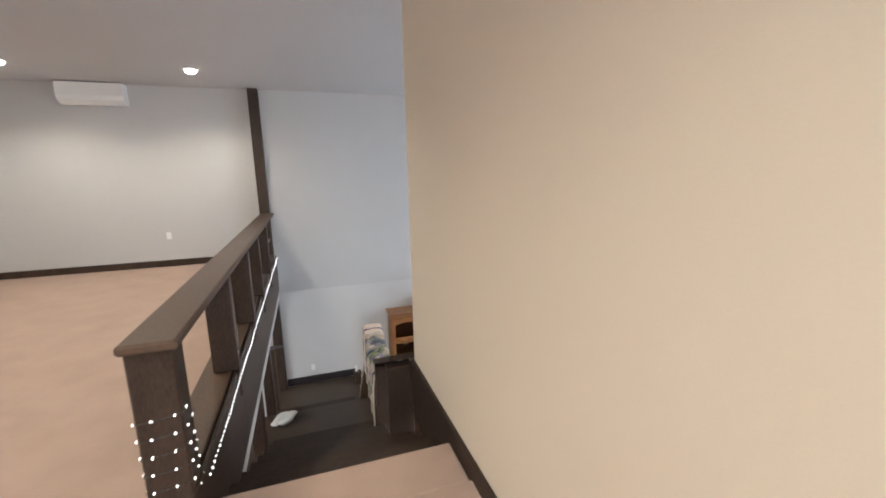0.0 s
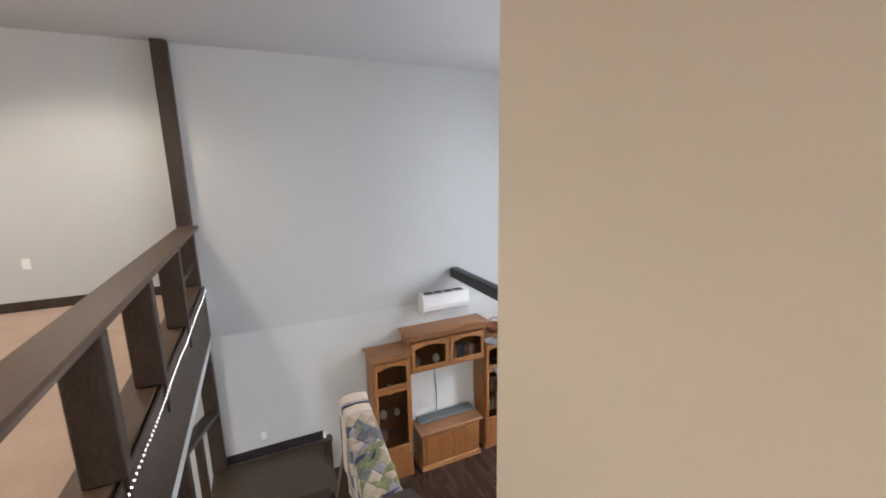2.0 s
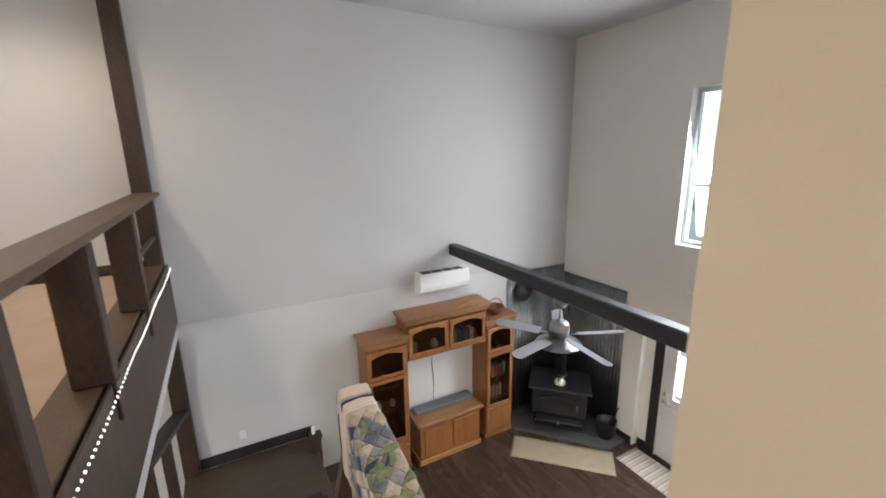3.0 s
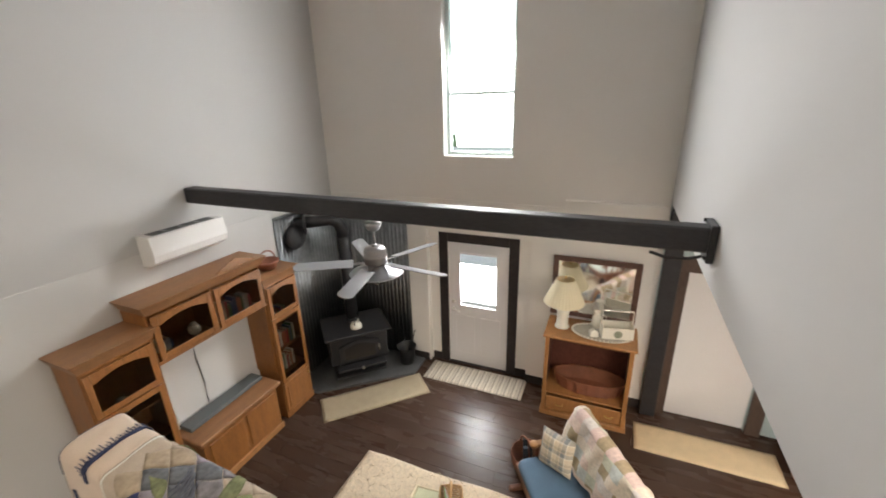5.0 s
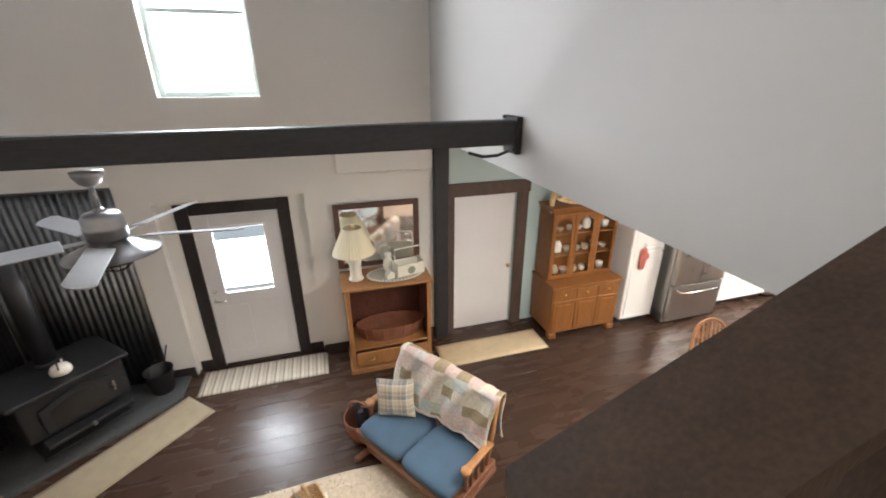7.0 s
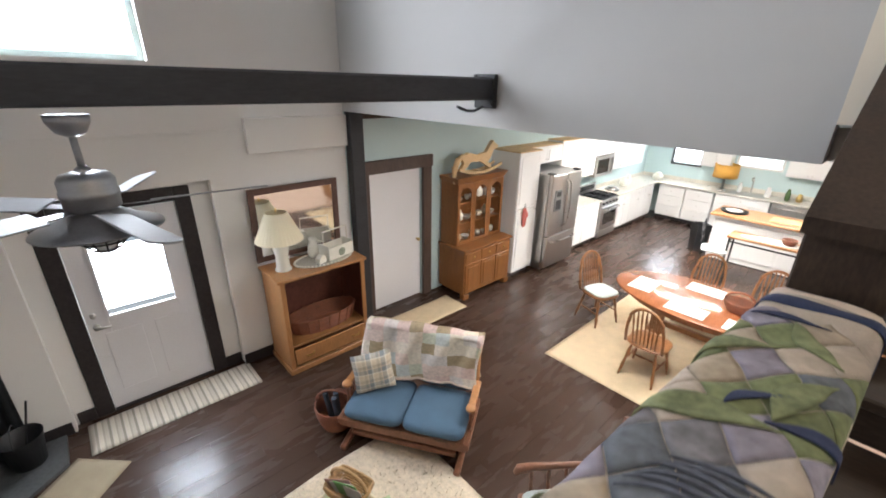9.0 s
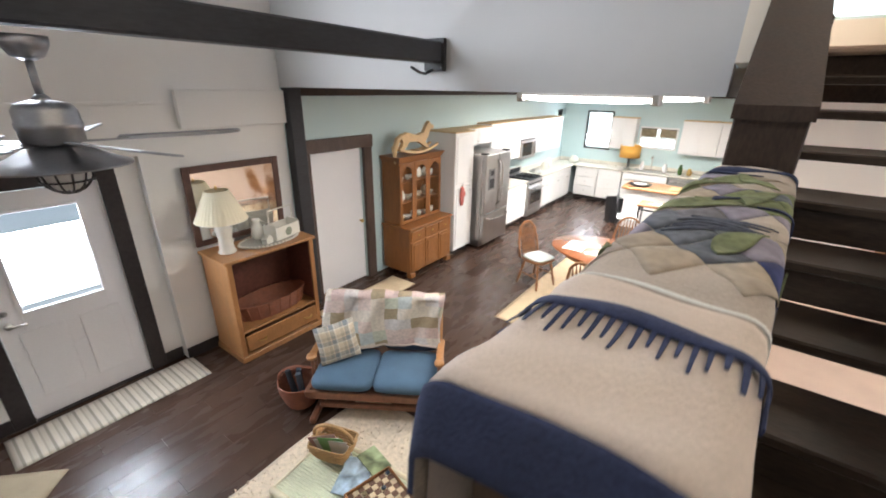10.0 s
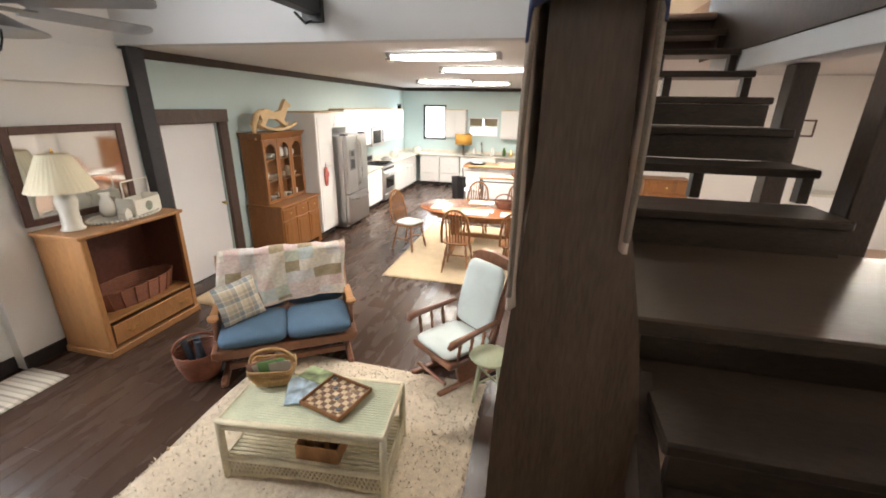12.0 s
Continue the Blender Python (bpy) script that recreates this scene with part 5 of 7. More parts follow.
for i in range(72):
    a, p = 2 * math.pi * i / 72, 1 + 0.018 * (i % 2)
    ring0.append(shade.bm.verts.new((0.215 * p * math.cos(a), 0.215 * p * math.sin(a), 0.30)))
    ring1.append(shade.bm.verts.new((0.095 * p * math.cos(a), 0.095 * p * math.sin(a), 0.56)))
for i in range(72):
    shade.bm.faces.new((ring0[i], ring0[(i + 1) % 72], ring1[(i + 1) % 72], ring1[i]))
part("shade", shade, SHADE, lamp, "pleated cream shade", False, 0.003)
part("finial", B().lathe([(0.004, 0.56), (0.012, 0.575), (0.004, 0.60)], n=10), BRASS, lamp)
oval = thing("oval_tray", "oval grey lace-edged tray on the cabinet top", "tray", 5.10, 3.72, 1.20)
part("plate", B().lathe([(0.02, 0.002), (1, 0.002), (1, 0.014), (0.02, 0.01)], (0, 0, 0), 36, 0.20, 0.34), material("grey_wash", (0.42, 0.40, 0.34), 0.7, vary=0.2), oval)
lace = B()
for i in range(46):
    a = 2 * math.pi * i / 46
    lace.lathe([(0.004, 0), (0.014, 0.006), (0.016, 0.018), (0.006, 0.026)], (0.2 * math.cos(a), 0.34 * math.sin(a), 0.004), 8)
part("beaded_rim", lace, CERAMIC, oval)["kind"] = "stuff"
cad = thing("wooden_tote", "whitewashed wooden tote with a wire handle", "tote box", 5.10, 3.55, 1.214, 12)
part("box", B().box(-0.09, -0.17, 0, 0.09, 0.17, 0.012).box(-0.10, -0.18, 0, -0.09, 0.18, 0.15, 0.003).box(0.09, -0.18, 0, 0.10, 0.18, 0.15, 0.003).box(-0.09, -0.18, 0, 0.09, -0.17, 0.17, 0.003).box(-0.09, 0.17, 0, 0.09, 0.18, 0.17, 0.003), CERAMIC, cad)
part("handle", B().tube([(0, -0.175, 0.16), (0, -0.175, 0.33), (0, 0.175, 0.33), (0, 0.175, 0.16)], 0.009), CERAMIC, cad)
part("motif", B().lathe([(0.004, 0), (0.05, 0.004), (0.004, 0.008)], (0, 0, 0), 14, m=pose(-0.1, 0, 0.07, 0, -90, 0)), material("faded_green_print", (0.25, 0.27, 0.2), 0.8, vary=0.4, grain=40), cad, "faded printed leaf")
jug = thing("white_pitcher", "white ceramic pitcher by the mirror", "pitcher", 5.22, 3.78, 1.214)
part("body", B().lathe([(0.05, 0), (0.07, 0.06), (0.06, 0.14), (0.035, 0.19), (0.045, 0.23), (0.03, 0.225)], n=20), CERAMIC, jug, "", True)
part("handle", B().tube([(0.0, -0.045, 0.2), (0, -0.1, 0.17), (0, -0.1, 0.1), (0, -0.062, 0.07)], 0.008), CERAMIC, jug, "", True)
dish = thing("small_house", "small white ceramic house ornament", "ornament", 5.0, 3.80, 1.214, 20)
part("house", B().prism([(-0.05, 0), (0.05, 0), (0.05, 0.06), (0, 0.10), (-0.05, 0.06)], 0, -0.035, 0.035), CERAMIC, dish)


# loveseat glider
def spindle(b, p0, p1, r):
    p0, p1 = Vector(p0), Vector(p1)
    ts = [0, 0.12, 0.3, 0.5, 0.7, 0.88, 1]
    rs = [0.7, 0.8, 1.25, 0.8, 1.25, 0.8, 0.7]
    return b.tube([p0.lerp(p1, t) for t in ts], [r * k for k in rs], 8)


ls = thing("loveseat_glider", "oak glider loveseat with slate blue cushions", "loveseat", 3.32, 3.82, 0.0, 33)
ls.scale = (0.95, 0.97, 0.94)
W2 = 0.62
for sgn in (-1, 1):
    part("arm", B().box(sgn * W2 - 0.035, -0.24, 0.545, sgn * W2 + 0.035, 0.12, 0.58, 0.012, seg=2).lathe([(0.01, -0.025), (0.045, -0.02), (0.05, 0), (0.045, 0.018), (0.01, 0.022)], (sgn * W2, 0.13, 0.56), 14), PINE, ls, "rounded honey-coloured arm", True)
    for yy in (-0.12, -0.03, 0.05, 0.125):
        part("arm_spindle", spindle(B(), (sgn * W2, yy, 0.30), (sgn * W2, yy, 0.55), 0.016), GLIDERWOOD, ls, "", True)
    part("side_rail", B().box(sgn * W2 - 0.025, -0.30, 0.24, sgn * W2 + 0.025, 0.33, 0.31, 0.008), GLIDERWOOD, ls)
    part("runner", B().box(sgn * (W2 - 0.06) - 0.03, -0.42, 0.0, sgn * (W2 - 0.06) + 0.03, 0.42, 0.06, 0.012), GLIDERWOOD, ls)
    part("foot_post", B().box(sgn * (W2 - 0.06) - 0.03, -0.12, 0.06, sgn * (W2 - 0.06) + 0.03, 0.12, 0.22, 0.01), GLIDERWOOD, ls)
    part("back_post", B().tube([(sgn * (W2 - 0.02), -0.20, 0.28), (sgn * (W2 - 0.02), -0.27, 0.62), (sgn * (W2 - 0.02), -0.36, 1.0)], [0.024, 0.026, 0.018], 8), PINE, ls, "", True)
part("front_rail", B().box(-W2, 0.29, 0.22, W2, 0.33, 0.31, 0.01), GLIDERWOOD, ls)
part("stretcher", B().box(-W2 + 0.1, -0.03, 0.08, W2 - 0.1, 0.03, 0.14, 0.008), GLIDERWOOD, ls)
part("stretcher", B().box(-W2 + 0.1, 0.26, 0.10, W2 - 0.1, 0.30, 0.16, 0.008), GLIDERWOOD, ls)
part("seat_deck", B().box(-W2 + 0.03, -0.23, 0.26, W2 - 0.03, 0.29, 0.30), GLIDERWOOD, ls)
part("back_rail", B().box(-W2 + 0.02, -0.39, 0.94, W2 - 0.02, -0.355, 1.0, 0.01), GLIDERWOOD, ls)
for sgn in (-1, 1):
    part("seat_cushion", B().cushion((sgn * 0.297, 0.045, 0.375), (0.60, 0.60, 0.16), 0.3, 28, 12), BLUE_CLOTH, ls, "slate blue box cushion", True)
    part("back_cushion", B().cushion((sgn * 0.297, 0, 0), (0.60, 0.56, 0.10), 0.3, 28, 12, m=pose(0, -0.32, 0.68, 103, 0, 0)), BLUE_CLOTH, ls, "slate blue back cushion", True)


def seat_throw(u, v):
    """The throw over the loveseat's back: u across the seat, v from front hem to back hem."""
    x = -0.62 + 1.22 * u
    s = v * 1.35
    wv = 0.014 * math.sin(u * 22 + v * 3) + 0.010 * math.sin(u * 9 - v * 5) + 0.006 * math.sin(u * 47 + v * 17)
    hem = 0.04 * math.sin(u * 5 + 0.6)
    if s < 0.62:
        f = s / 0.62
        y, z = -0.165 - 0.115 * f + wv, 0.50 + hem * (1 - f) + 0.50 * f
    elif s < 0.80:
        a = (s - 0.62) / 0.18 * math.pi
        y, z = -0.35 + 0.07 * math.cos(a), 1.00 + 0.045 * math.sin(a) + wv * 0.5
    else:
        f = (s - 0.80) / 0.55
        y, z = -0.42 - 0.03 * f + wv, 1.00 - 0.55 * f
    return (x + 0.02 * math.sin(v * 9), y, z)


throw = thing("pastel_throw", "faded pastel patchwork quilt thrown over the loveseat", "quilt", 3.32, 3.82, 0, 33)
throw.scale = (0.95, 0.97, 0.94)
part("cloth", B().sheet(seat_throw, 40, 60, 1.24, 1.35), QUILT_SEAT, throw, "faded pastel patchwork", True, 0.012)
for v0 in (0.0, 0.98):
    part("hem", B().sheet(lambda u, v: Vector(seat_throw(u, v0 + 0.02 * v)) + Vector((0, 0.009 if v0 == 0 else -0.009, 0)), 40, 2, 1.24, 0.03), QUILT_CREAM, throw, "cream hem", True, 0.004)
pil = thing("plaid_pillow", "grey and tan plaid pillow on the loveseat", "pillow", 3.32, 3.82, 0, 33)
pil.scale = (0.95, 0.97, 0.94)


def pillow_face(side):
    def f(u, v):
        x, y = (u - 0.5) * 0.37, (v - 0.5) * 0.37
        t = 0.075 * (max(0.0, (1 - (2 * u - 1) ** 4) * (1 - (2 * v - 1) ** 4))) ** 0.6
        q = 1 - 0.06 * (1 - abs(2 * u - 1)) - 0.06 * (1 - abs(2 * v - 1)) + 0.08
        return pose(0.41, -0.03, 0.63, 108, 6, 30) @ Vector((x * q, y * q, side * t))
    return f


part("front", B().sheet(pillow_face(1), 18, 18, 0.4, 0.4), PLAID, pil, "", True)
part("back", B().sheet(pillow_face(-1), 18, 18, 0.4, 0.4), PLAID, pil, "", True)


def splint_basket(name, label, x, y, z, r0, r1, h, mat, rz=0, handle=True, square=False):
    k = thing(name, label, "basket", x, y, z, rz)
    b = B()
    n = 32
    rows = int(h / 0.016)
    for j in range(rows):
        f = j / (rows - 1)
        r = r0 + (r1 - r0) * math.sin(f * math.pi / 2)
        pts = []
        for i in range(n):
            a = 2 * math.pi * i / n
            cx, cy = math.cos(a), math.sin(a)
            if square:
                m_ = max(abs(cx), abs(cy)) ** 0.75
                cx, cy = cx / m_, cy / m_ * 0.72
            w = 1 + 0.018 * (-1) ** (i + j)
            pts.append((r * w * cx, r * w * cy, 0.01 + (h - 0.02) * f))
        b.tube(pts, 0.0085, 5, True)
    part("weave", b, mat, k, "", True)
    part("base", B().lathe([(0.004, 0.001), (r0, 0.001), (r0, 0.012), (0.004, 0.012)], n=20, sy=0.72 if square else 1), mat, k)
    if handle:
        part("handle", B().tube([(r1 * -math.cos(math.pi * i / 14), 0, h - 0.02 + 0.75 * r1 * math.sin(math.pi * i / 14) + 0.02) for i in range(15)], 0.012, 8), mat, k, "", True)
    return k


splint_basket("round_basket", "round splint basket holding tools beside the loveseat", 3.88, 4.32, 0, 0.13, 0.19, 0.26, BASKET_R, 40)
for i, (dx, dy) in enumerate(((0.02, 0.03), (-0.05, 0.0), (0.06, -0.05))):
    k = thing("knitting_roll", "dark rolled cloth standing in the basket", "cloth", 3.88 + dx, 4.32 + dy, 0.02)
    part("roll", B().cyl((0, 0, 0), (0.06 - 0.05 * i, 0.03, 0.33), 0.03, 0.025, 10), material("dark_cloth", (0.05, 0.06, 0.08), 0.9, vary=0.4), k)

# wicker coffee table
ct = thing("wicker_table", "cream wicker coffee table with a green top", "coffee table", 2.39, 4.90, 0.025, 6)
TW, TD, TH = 0.515, 0.25, 0.44
rows_b = 24
for i in range(rows_b):
    y = -TD + 2 * TD * (i + 0.5) / rows_b
    part("top_reed", B().cyl((-TW, y, TH), (TW, y, TH), 0.0125, n=6), WICKER_G, ct)
part("top_rim", B().tube([(-TW, -TD, TH), (TW, -TD, TH), (TW, TD, TH), (-TW, TD, TH)], 0.022, 10, True), WICKER_W, ct, "", True)
part("top_band", B().tube([(-TW, -TD, TH - 0.04), (TW, -TD, TH - 0.04), (TW, TD, TH - 0.04), (-TW, TD, TH - 0.04)], 0.018, 8, True), WICKER_W, ct, "", True)
for i in range(16):
    y = -TD + 2 * TD * (i + 0.5) / 16
    part("shelf_reed", B().cyl((-TW, y, 0.15), (TW, y, 0.15), 0.0125, n=6), WICKER_W, ct)
for sx in (-1, 1):
    for sy in (-1, 1):
        part("leg", B().tube([(sx * TW, sy * TD, 0.0), (sx * TW, sy * TD, TH)], 0.024, 10), WICKER_W, ct, "", True)
part("shelf_rim", B().tube([(-TW, -TD, 0.155), (TW, -TD, 0.155), (TW, TD, 0.155), (-TW, TD, 0.155)], 0.018, 8, True), WICKER_W, ct, "", True)
lat = B()
for sy in (-1, 1):
    for i in range(36):
        x = -TW + 2 * TW * i / 36
        low_z = 0.03 + 0.035 * (math.sin(math.pi * (x + TW) / (2 * TW)) ** 2)
        lat.tube([(x, sy * (TD + 0.005), low_z), (x + 0.05 if x < TW - 0.06 else TW, sy * (TD + 0.005), 0.15)], 0.004, 5)
        lat.tube([(x, sy * (TD + 0.008), 0.15), (x + 0.05 if x < TW - 0.06 else TW, sy * (TD + 0.008), low_z)], 0.004, 5)
for sx in (-1, 1):
    for i in range(20):
        y = -TD + 2 * TD * i / 20
        lat.tube([(sx * (TW + 0.005), y, 0.04), (sx * (TW + 0.005), min(TD, y + 0.05), 0.15)], 0.004, 5)
        lat.tube([(sx * (TW + 0.008), y, 0.15), (sx * (TW + 0.008), min(TD, y + 0.05), 0.04)], 0.004, 5)
part("lattice", lat, WICKER_W, ct, "open diamond lattice skirt")["kind"] = "stuff"
for sy in (-1, 1):
    part("scalloped_hem", B().tube([(-TW + 2 * TW * i / 24, sy * TD, 0.028 + 0.035 * math.sin(math.pi * i / 24) ** 2 + 0.006 * math.sin(i * 1.6)) for i in range(25)], 0.011, 8), WICKER_W, ct, "", True)
for sx in (-1, 1):
    part("hem", B().tube([(sx * TW, -TD, 0.035), (sx * TW, TD, 0.035)], 0.011, 8), WICKER_W, ct, "", True)
mag = splint_basket("square_basket", "square splint basket of papers on the table", 2.76, 4.80, 0.49, 0.10, 0.145, 0.14, BASKET, 20, True, True)
for i in range(4):
    p = thing("leaflet", "folded paper leaflet standing in the basket", "paper", 2.76 + 0.035 * i - 0.06, 4.79 + 0.01 * i, 0.52, 20 + 6 * i, "leaflets in the basket")
    part("sheet", B().box(-0.09, -0.002, 0, 0.09, 0.002, 0.15 + 0.02 * (i % 2), 0.0005, m=pose(0, 0, 0, -14, 8, 0)), (PAPER, material("green_card", (0.25, 0.5, 0.2), 0.7), PAPER, material("rose_card", (0.5, 0.3, 0.25), 0.7))[i], p)
gb = thing("game_board", "wooden draughts board with raised rim", "board game", 2.26, 4.86, 0.489, -14)
S = 0.152
part("base", B().box(-S, -S, 0, S, S, 0.012), BUTCHER, gb)
for k in range(4):
    part("rim", B().box(-S - 0.012, -S - 0.012, 0, -S + 0.001, S + 0.012, 0.035, 0.004, m=pose(0, 0, 0, 0, 0, 90 * k)), OAK, gb)
LIGHTSQ = material("pale_square", (0.62, 0.48, 0.30), 0.5)
DARKSQ = material("dark_square", (0.16, 0.08, 0.045), 0.5)
for i in range(8):
    for j in range(8):
        part("square", B().box(-S + 0.038 * i + 0.003, -S + 0.038 * j + 0.003, 0.012, -S + 0.038 * (i + 1) + 0.001, -S + 0.038 * (j + 1) + 0.001, 0.015), LIGHTSQ if (i + j) % 2 else DARKSQ, gb)
for i in range(22):
    a, c = (i * 37) % 8, (i * 23 + 3) % 8
    pc = thing("draughts_piece", "small round draughts piece on the board", "game piece", 0, 0, 0, 0, "draughts pieces")
    pc.matrix_basis = gb.matrix_basis @ pose(-S + 0.038 * (a + 0.5), -S + 0.038 * (c + 0.5), 0.0155)
    part("disc", B().lathe([(0.003, 0), (0.014, 0), (0.016, 0.003), (0.014, 0.008), (0.003, 0.007)], n=12), material("grey_piece", (0.12, 0.14, 0.17), 0.5) if i % 2 else LIGHTSQ, pc)
mg = thing("magazine", "glossy magazine with a blue and white cover", "magazine", 2.52, 4.84, 0.489, 25)
part("cover", B().box(-0.10, -0.14, 0, 0.10, 0.14, 0.006, 0.001), material("blue_print", (0.35, 0.45, 0.6), 0.3, vary=0.9, grain=9, stains=14, bump=0), mg)
mg2 = thing("magazine", "printed magazine with a green cover", "magazine", 2.50, 4.68, 0.489, -12)
part("cover", B().box(-0.11, -0.07, 0, 0.11, 0.07, 0.008, 0.001), material("green_print", (0.25, 0.3, 0.16), 0.3, vary=0.9, grain=9, stains=14, bump=0), mg2)
wb = thing("wooden_box", "small pine box on the table shelf", "box", 2.30, 5.0, 0.19, 4)
part("body", B().box(-0.14, -0.1, 0, 0.14, 0.1, 0.012).box(-0.14, -0.1, 0, 0.14, -0.09, 0.11, 0.002).box(-0.14, 0.09, 0, 0.14, 0.1, 0.11, 0.002).box(-0.14, -0.09, 0, -0.13, 0.09, 0.11, 0.002).box(0.13, -0.09, 0, 0.14, 0.09, 0.11, 0.002), PINE, wb)
part("bottles", B().lathe([(0.03, 0.012), (0.03, 0.1), (0.012, 0.12)], (-0.07, 0, 0), 12).lathe([(0.03, 0.012), (0.03, 0.1), (0.012, 0.12)], (0.02, 0.02, 0), 12), GLIDERWOOD, wb, "", True)
pm = thing("pamphlet", "pink printed pamphlet on the table shelf", "paper", 2.66, 4.95, 0.167, 30)
part("sheet", B().box(-0.07, -0.1, 0, 0.07, 0.1, 0.003), material("pink_print", (0.6, 0.35, 0.38), 0.6, vary=0.5, grain=9, stains=14, bump=0), pm)


# platform rocker with cream cushions
def rocker(x, y, rz):
    r = thing("platform_rocker", "reddish wood platform rocker with cream tufted cushions", "rocking chair", x, y, 0.0, rz)
    for s in (-1, 1):
        part("runner", B().box(s * 0.2 - 0.03, -0.34, 0, s * 0.2 + 0.03, 0.36, 0.06, 0.018, seg=2), GLIDERWOOD, r, "", True)
        part("side_panel", B().prism([(-0.10, 0.055), (0.12, 0.055), (0.17, 0.30), (-0.16, 0.30)], 0, s * 0.2 - 0.02, s * 0.2 + 0.02), GLIDERWOOD, r)
        part("arm", B().tube([(s * 0.29, -0.24, 0.62), (s * 0.30, 0.0, 0.61), (s * 0.31, 0.2, 0.60), (s * 0.31, 0.30, 0.585), (s * 0.30, 0.33, 0.55)], [0.022, 0.026, 0.032, 0.036, 0.02], 10), GLIDERWOOD, r, "", True)
        for yy in (-0.08, 0.06, 0.2):
            part("arm_spindle", spindle(B(), (s * 0.27, yy, 0.36), (s * 0.30, yy, 0.60), 0.015), GLIDERWOOD, r, "", True)
        part("back_post", B().tube([(s * 0.25, -0.24, 0.34), (s * 0.26, -0.33, 0.7), (s * 0.27, -0.46, 1.08)], [0.024, 0.024, 0.016], 8), GLIDERWOOD, r, "", True)
    part("seat_frame", B().box(-0.28, -0.26, 0.30, 0.28, 0.30, 0.36, 0.02, seg=2), GLIDERWOOD, r)
    part("cross_bar", B().cyl((-0.2, 0.28, 0.12), (0.2, 0.28, 0.12), 0.018), GLIDERWOOD, r)
    part("crest_rail", B().prism([(-0.28, 1.04), (0.28, 1.04), (0.30, 1.09), (0.18, 1.15), (0, 1.17), (-0.18, 1.15), (-0.30, 1.09)], 1, -0.485, -0.45), GLIDERWOOD, r)
    for i in range(6):
        xx = -0.19 + 0.076 * i
        part("back_spindle", spindle(B(), (xx, -0.25, 0.36), (xx * 1.1, -0.465, 1.06), 0.012), GLIDERWOOD, r, "", True)

    def tufts(p):
        d = 0.0
        for ax in (-0.14, 0.0, 0.14):
            for ay in (-0.18, 0.0, 0.18):
                d += 0.016 * math.exp(-((p.x - ax) ** 2 + (p.y - ay) ** 2) / 0.0009)
        return Vector((p.x, p.y, p.z - d * (1 if p.z > 0 else -1)))
    part("seat_cushion", B().cushion((0, 0.03, 0.395), (0.52, 0.54, 0.09), 0.35, 40, 16, dent=tufts), CREAM_CLOTH, r, "cream tufted cushion", True)
    part("back_cushion", B().cushion((0, 0, 0), (0.48, 0.66, 0.10), 0.35, 40, 16, m=pose(0, -0.29, 0.77, 106, 0, 0), dent=tufts), CREAM_CLOTH, r, "cream tufted cushion", True)
    return r


rk = rocker(1.70, 3.74, -38)
rk.scale = (0.94, 0.94, 0.92)
st = thing("green_stool", "small sage green painted stool", "stool", 1.36, 4.02, 0)
part("seat", B().lathe([(0.02, 0.40), (0.15, 0.40), (0.165, 0.415), (0.155, 0.43), (0.02, 0.435)], n=24), SAGE, st, "", True)
for i in range(4):
    a = math.pi / 4 + i * math.pi / 2
    part("leg", B().tube([(0.10 * math.cos(a), 0.10 * math.sin(a), 0.405), (0.13 * math.cos(a), 0.13 * math.sin(a), 0.2), (0.155 * math.cos(a), 0.155 * math.sin(a), 0.0)], [0.012, 0.017, 0.011], 8), SAGE, st, "", True)
part("rung", B().cyl((0.09, 0.09, 0.2), (-0.09, -0.09, 0.2), 0.009).cyl((-0.09, 0.09, 0.23), (0.09, -0.09, 0.23), 0.009), SAGE, st)

# ceiling fan hung from the beam
fan = thing("ceiling_fan", "brushed nickel ceiling fan with caged lamp under the beam", "ceiling fan", 3.17, 5.64, 3.0)
part("canopy", B().lathe([(0.075, 0), (0.072, -0.03), (0.05, -0.07), (0.02, -0.085)], n=24), FANSTEEL, fan, "", True)
part("downrod", B().cyl((0, 0, -0.08), (0, 0, -0.22), 0.013).lathe([(0.014, -0.20), (0.03, -0.215), (0.03, -0.235), (0.014, -0.25)], n=16), FANSTEEL, fan, "", True)
part("motor", B().lathe([(0.03, -0.22), (0.085, -0.235), (0.10, -0.26), (0.10, -0.30), (0.104, -0.305), (0.104, -0.325), (0.10, -0.33), (0.10, -0.375), (0.06, -0.395)], n=28), FANSTEEL, fan, "", True)
part("reflector", B().lathe([(0.06, -0.385), (0.10, -0.40), (0.17, -0.44), (0.235, -0.465), (0.24, -0.472), (0.17, -0.45), (0.06, -0.405)], n=32), FANSTEEL, fan, "wide nickel reflector", True)
part("globe", B().lathe([(0.05, -0.42), (0.085, -0.47), (0.08, -0.53), (0.04, -0.565), (0.005, -0.57)], n=20), material("frosted_globe", (0.75, 0.75, 0.72), 0.3), fan, "frosted glass globe", True)
cage = B()
for i in range(6):
    a = math.pi * i / 6
    cage.tube([(0.10 * math.cos(t) * math.cos(a), 0.10 * math.cos(t) * math.sin(a), -0.46 - 0.125 * math.sin(t)) for t in [math.pi * k / 12 for k in range(13)]], 0.004, 6)
for rr, zz in ((0.1, -0.465), (0.085, -0.53)):
    cage.tube([(rr * math.cos(2 * math.pi * k / 20), rr * math.sin(2 * math.pi * k / 20), zz) for k in range(20)], 0.004, 6, True)
part("cage", cage, IRON, fan, "dark wire cage", True)
BLADE = material("silver_fan_blade", (0.30, 0.31, 0.33), 0.35, vary=0.06, grain=40, stains=3, bump=0.0)
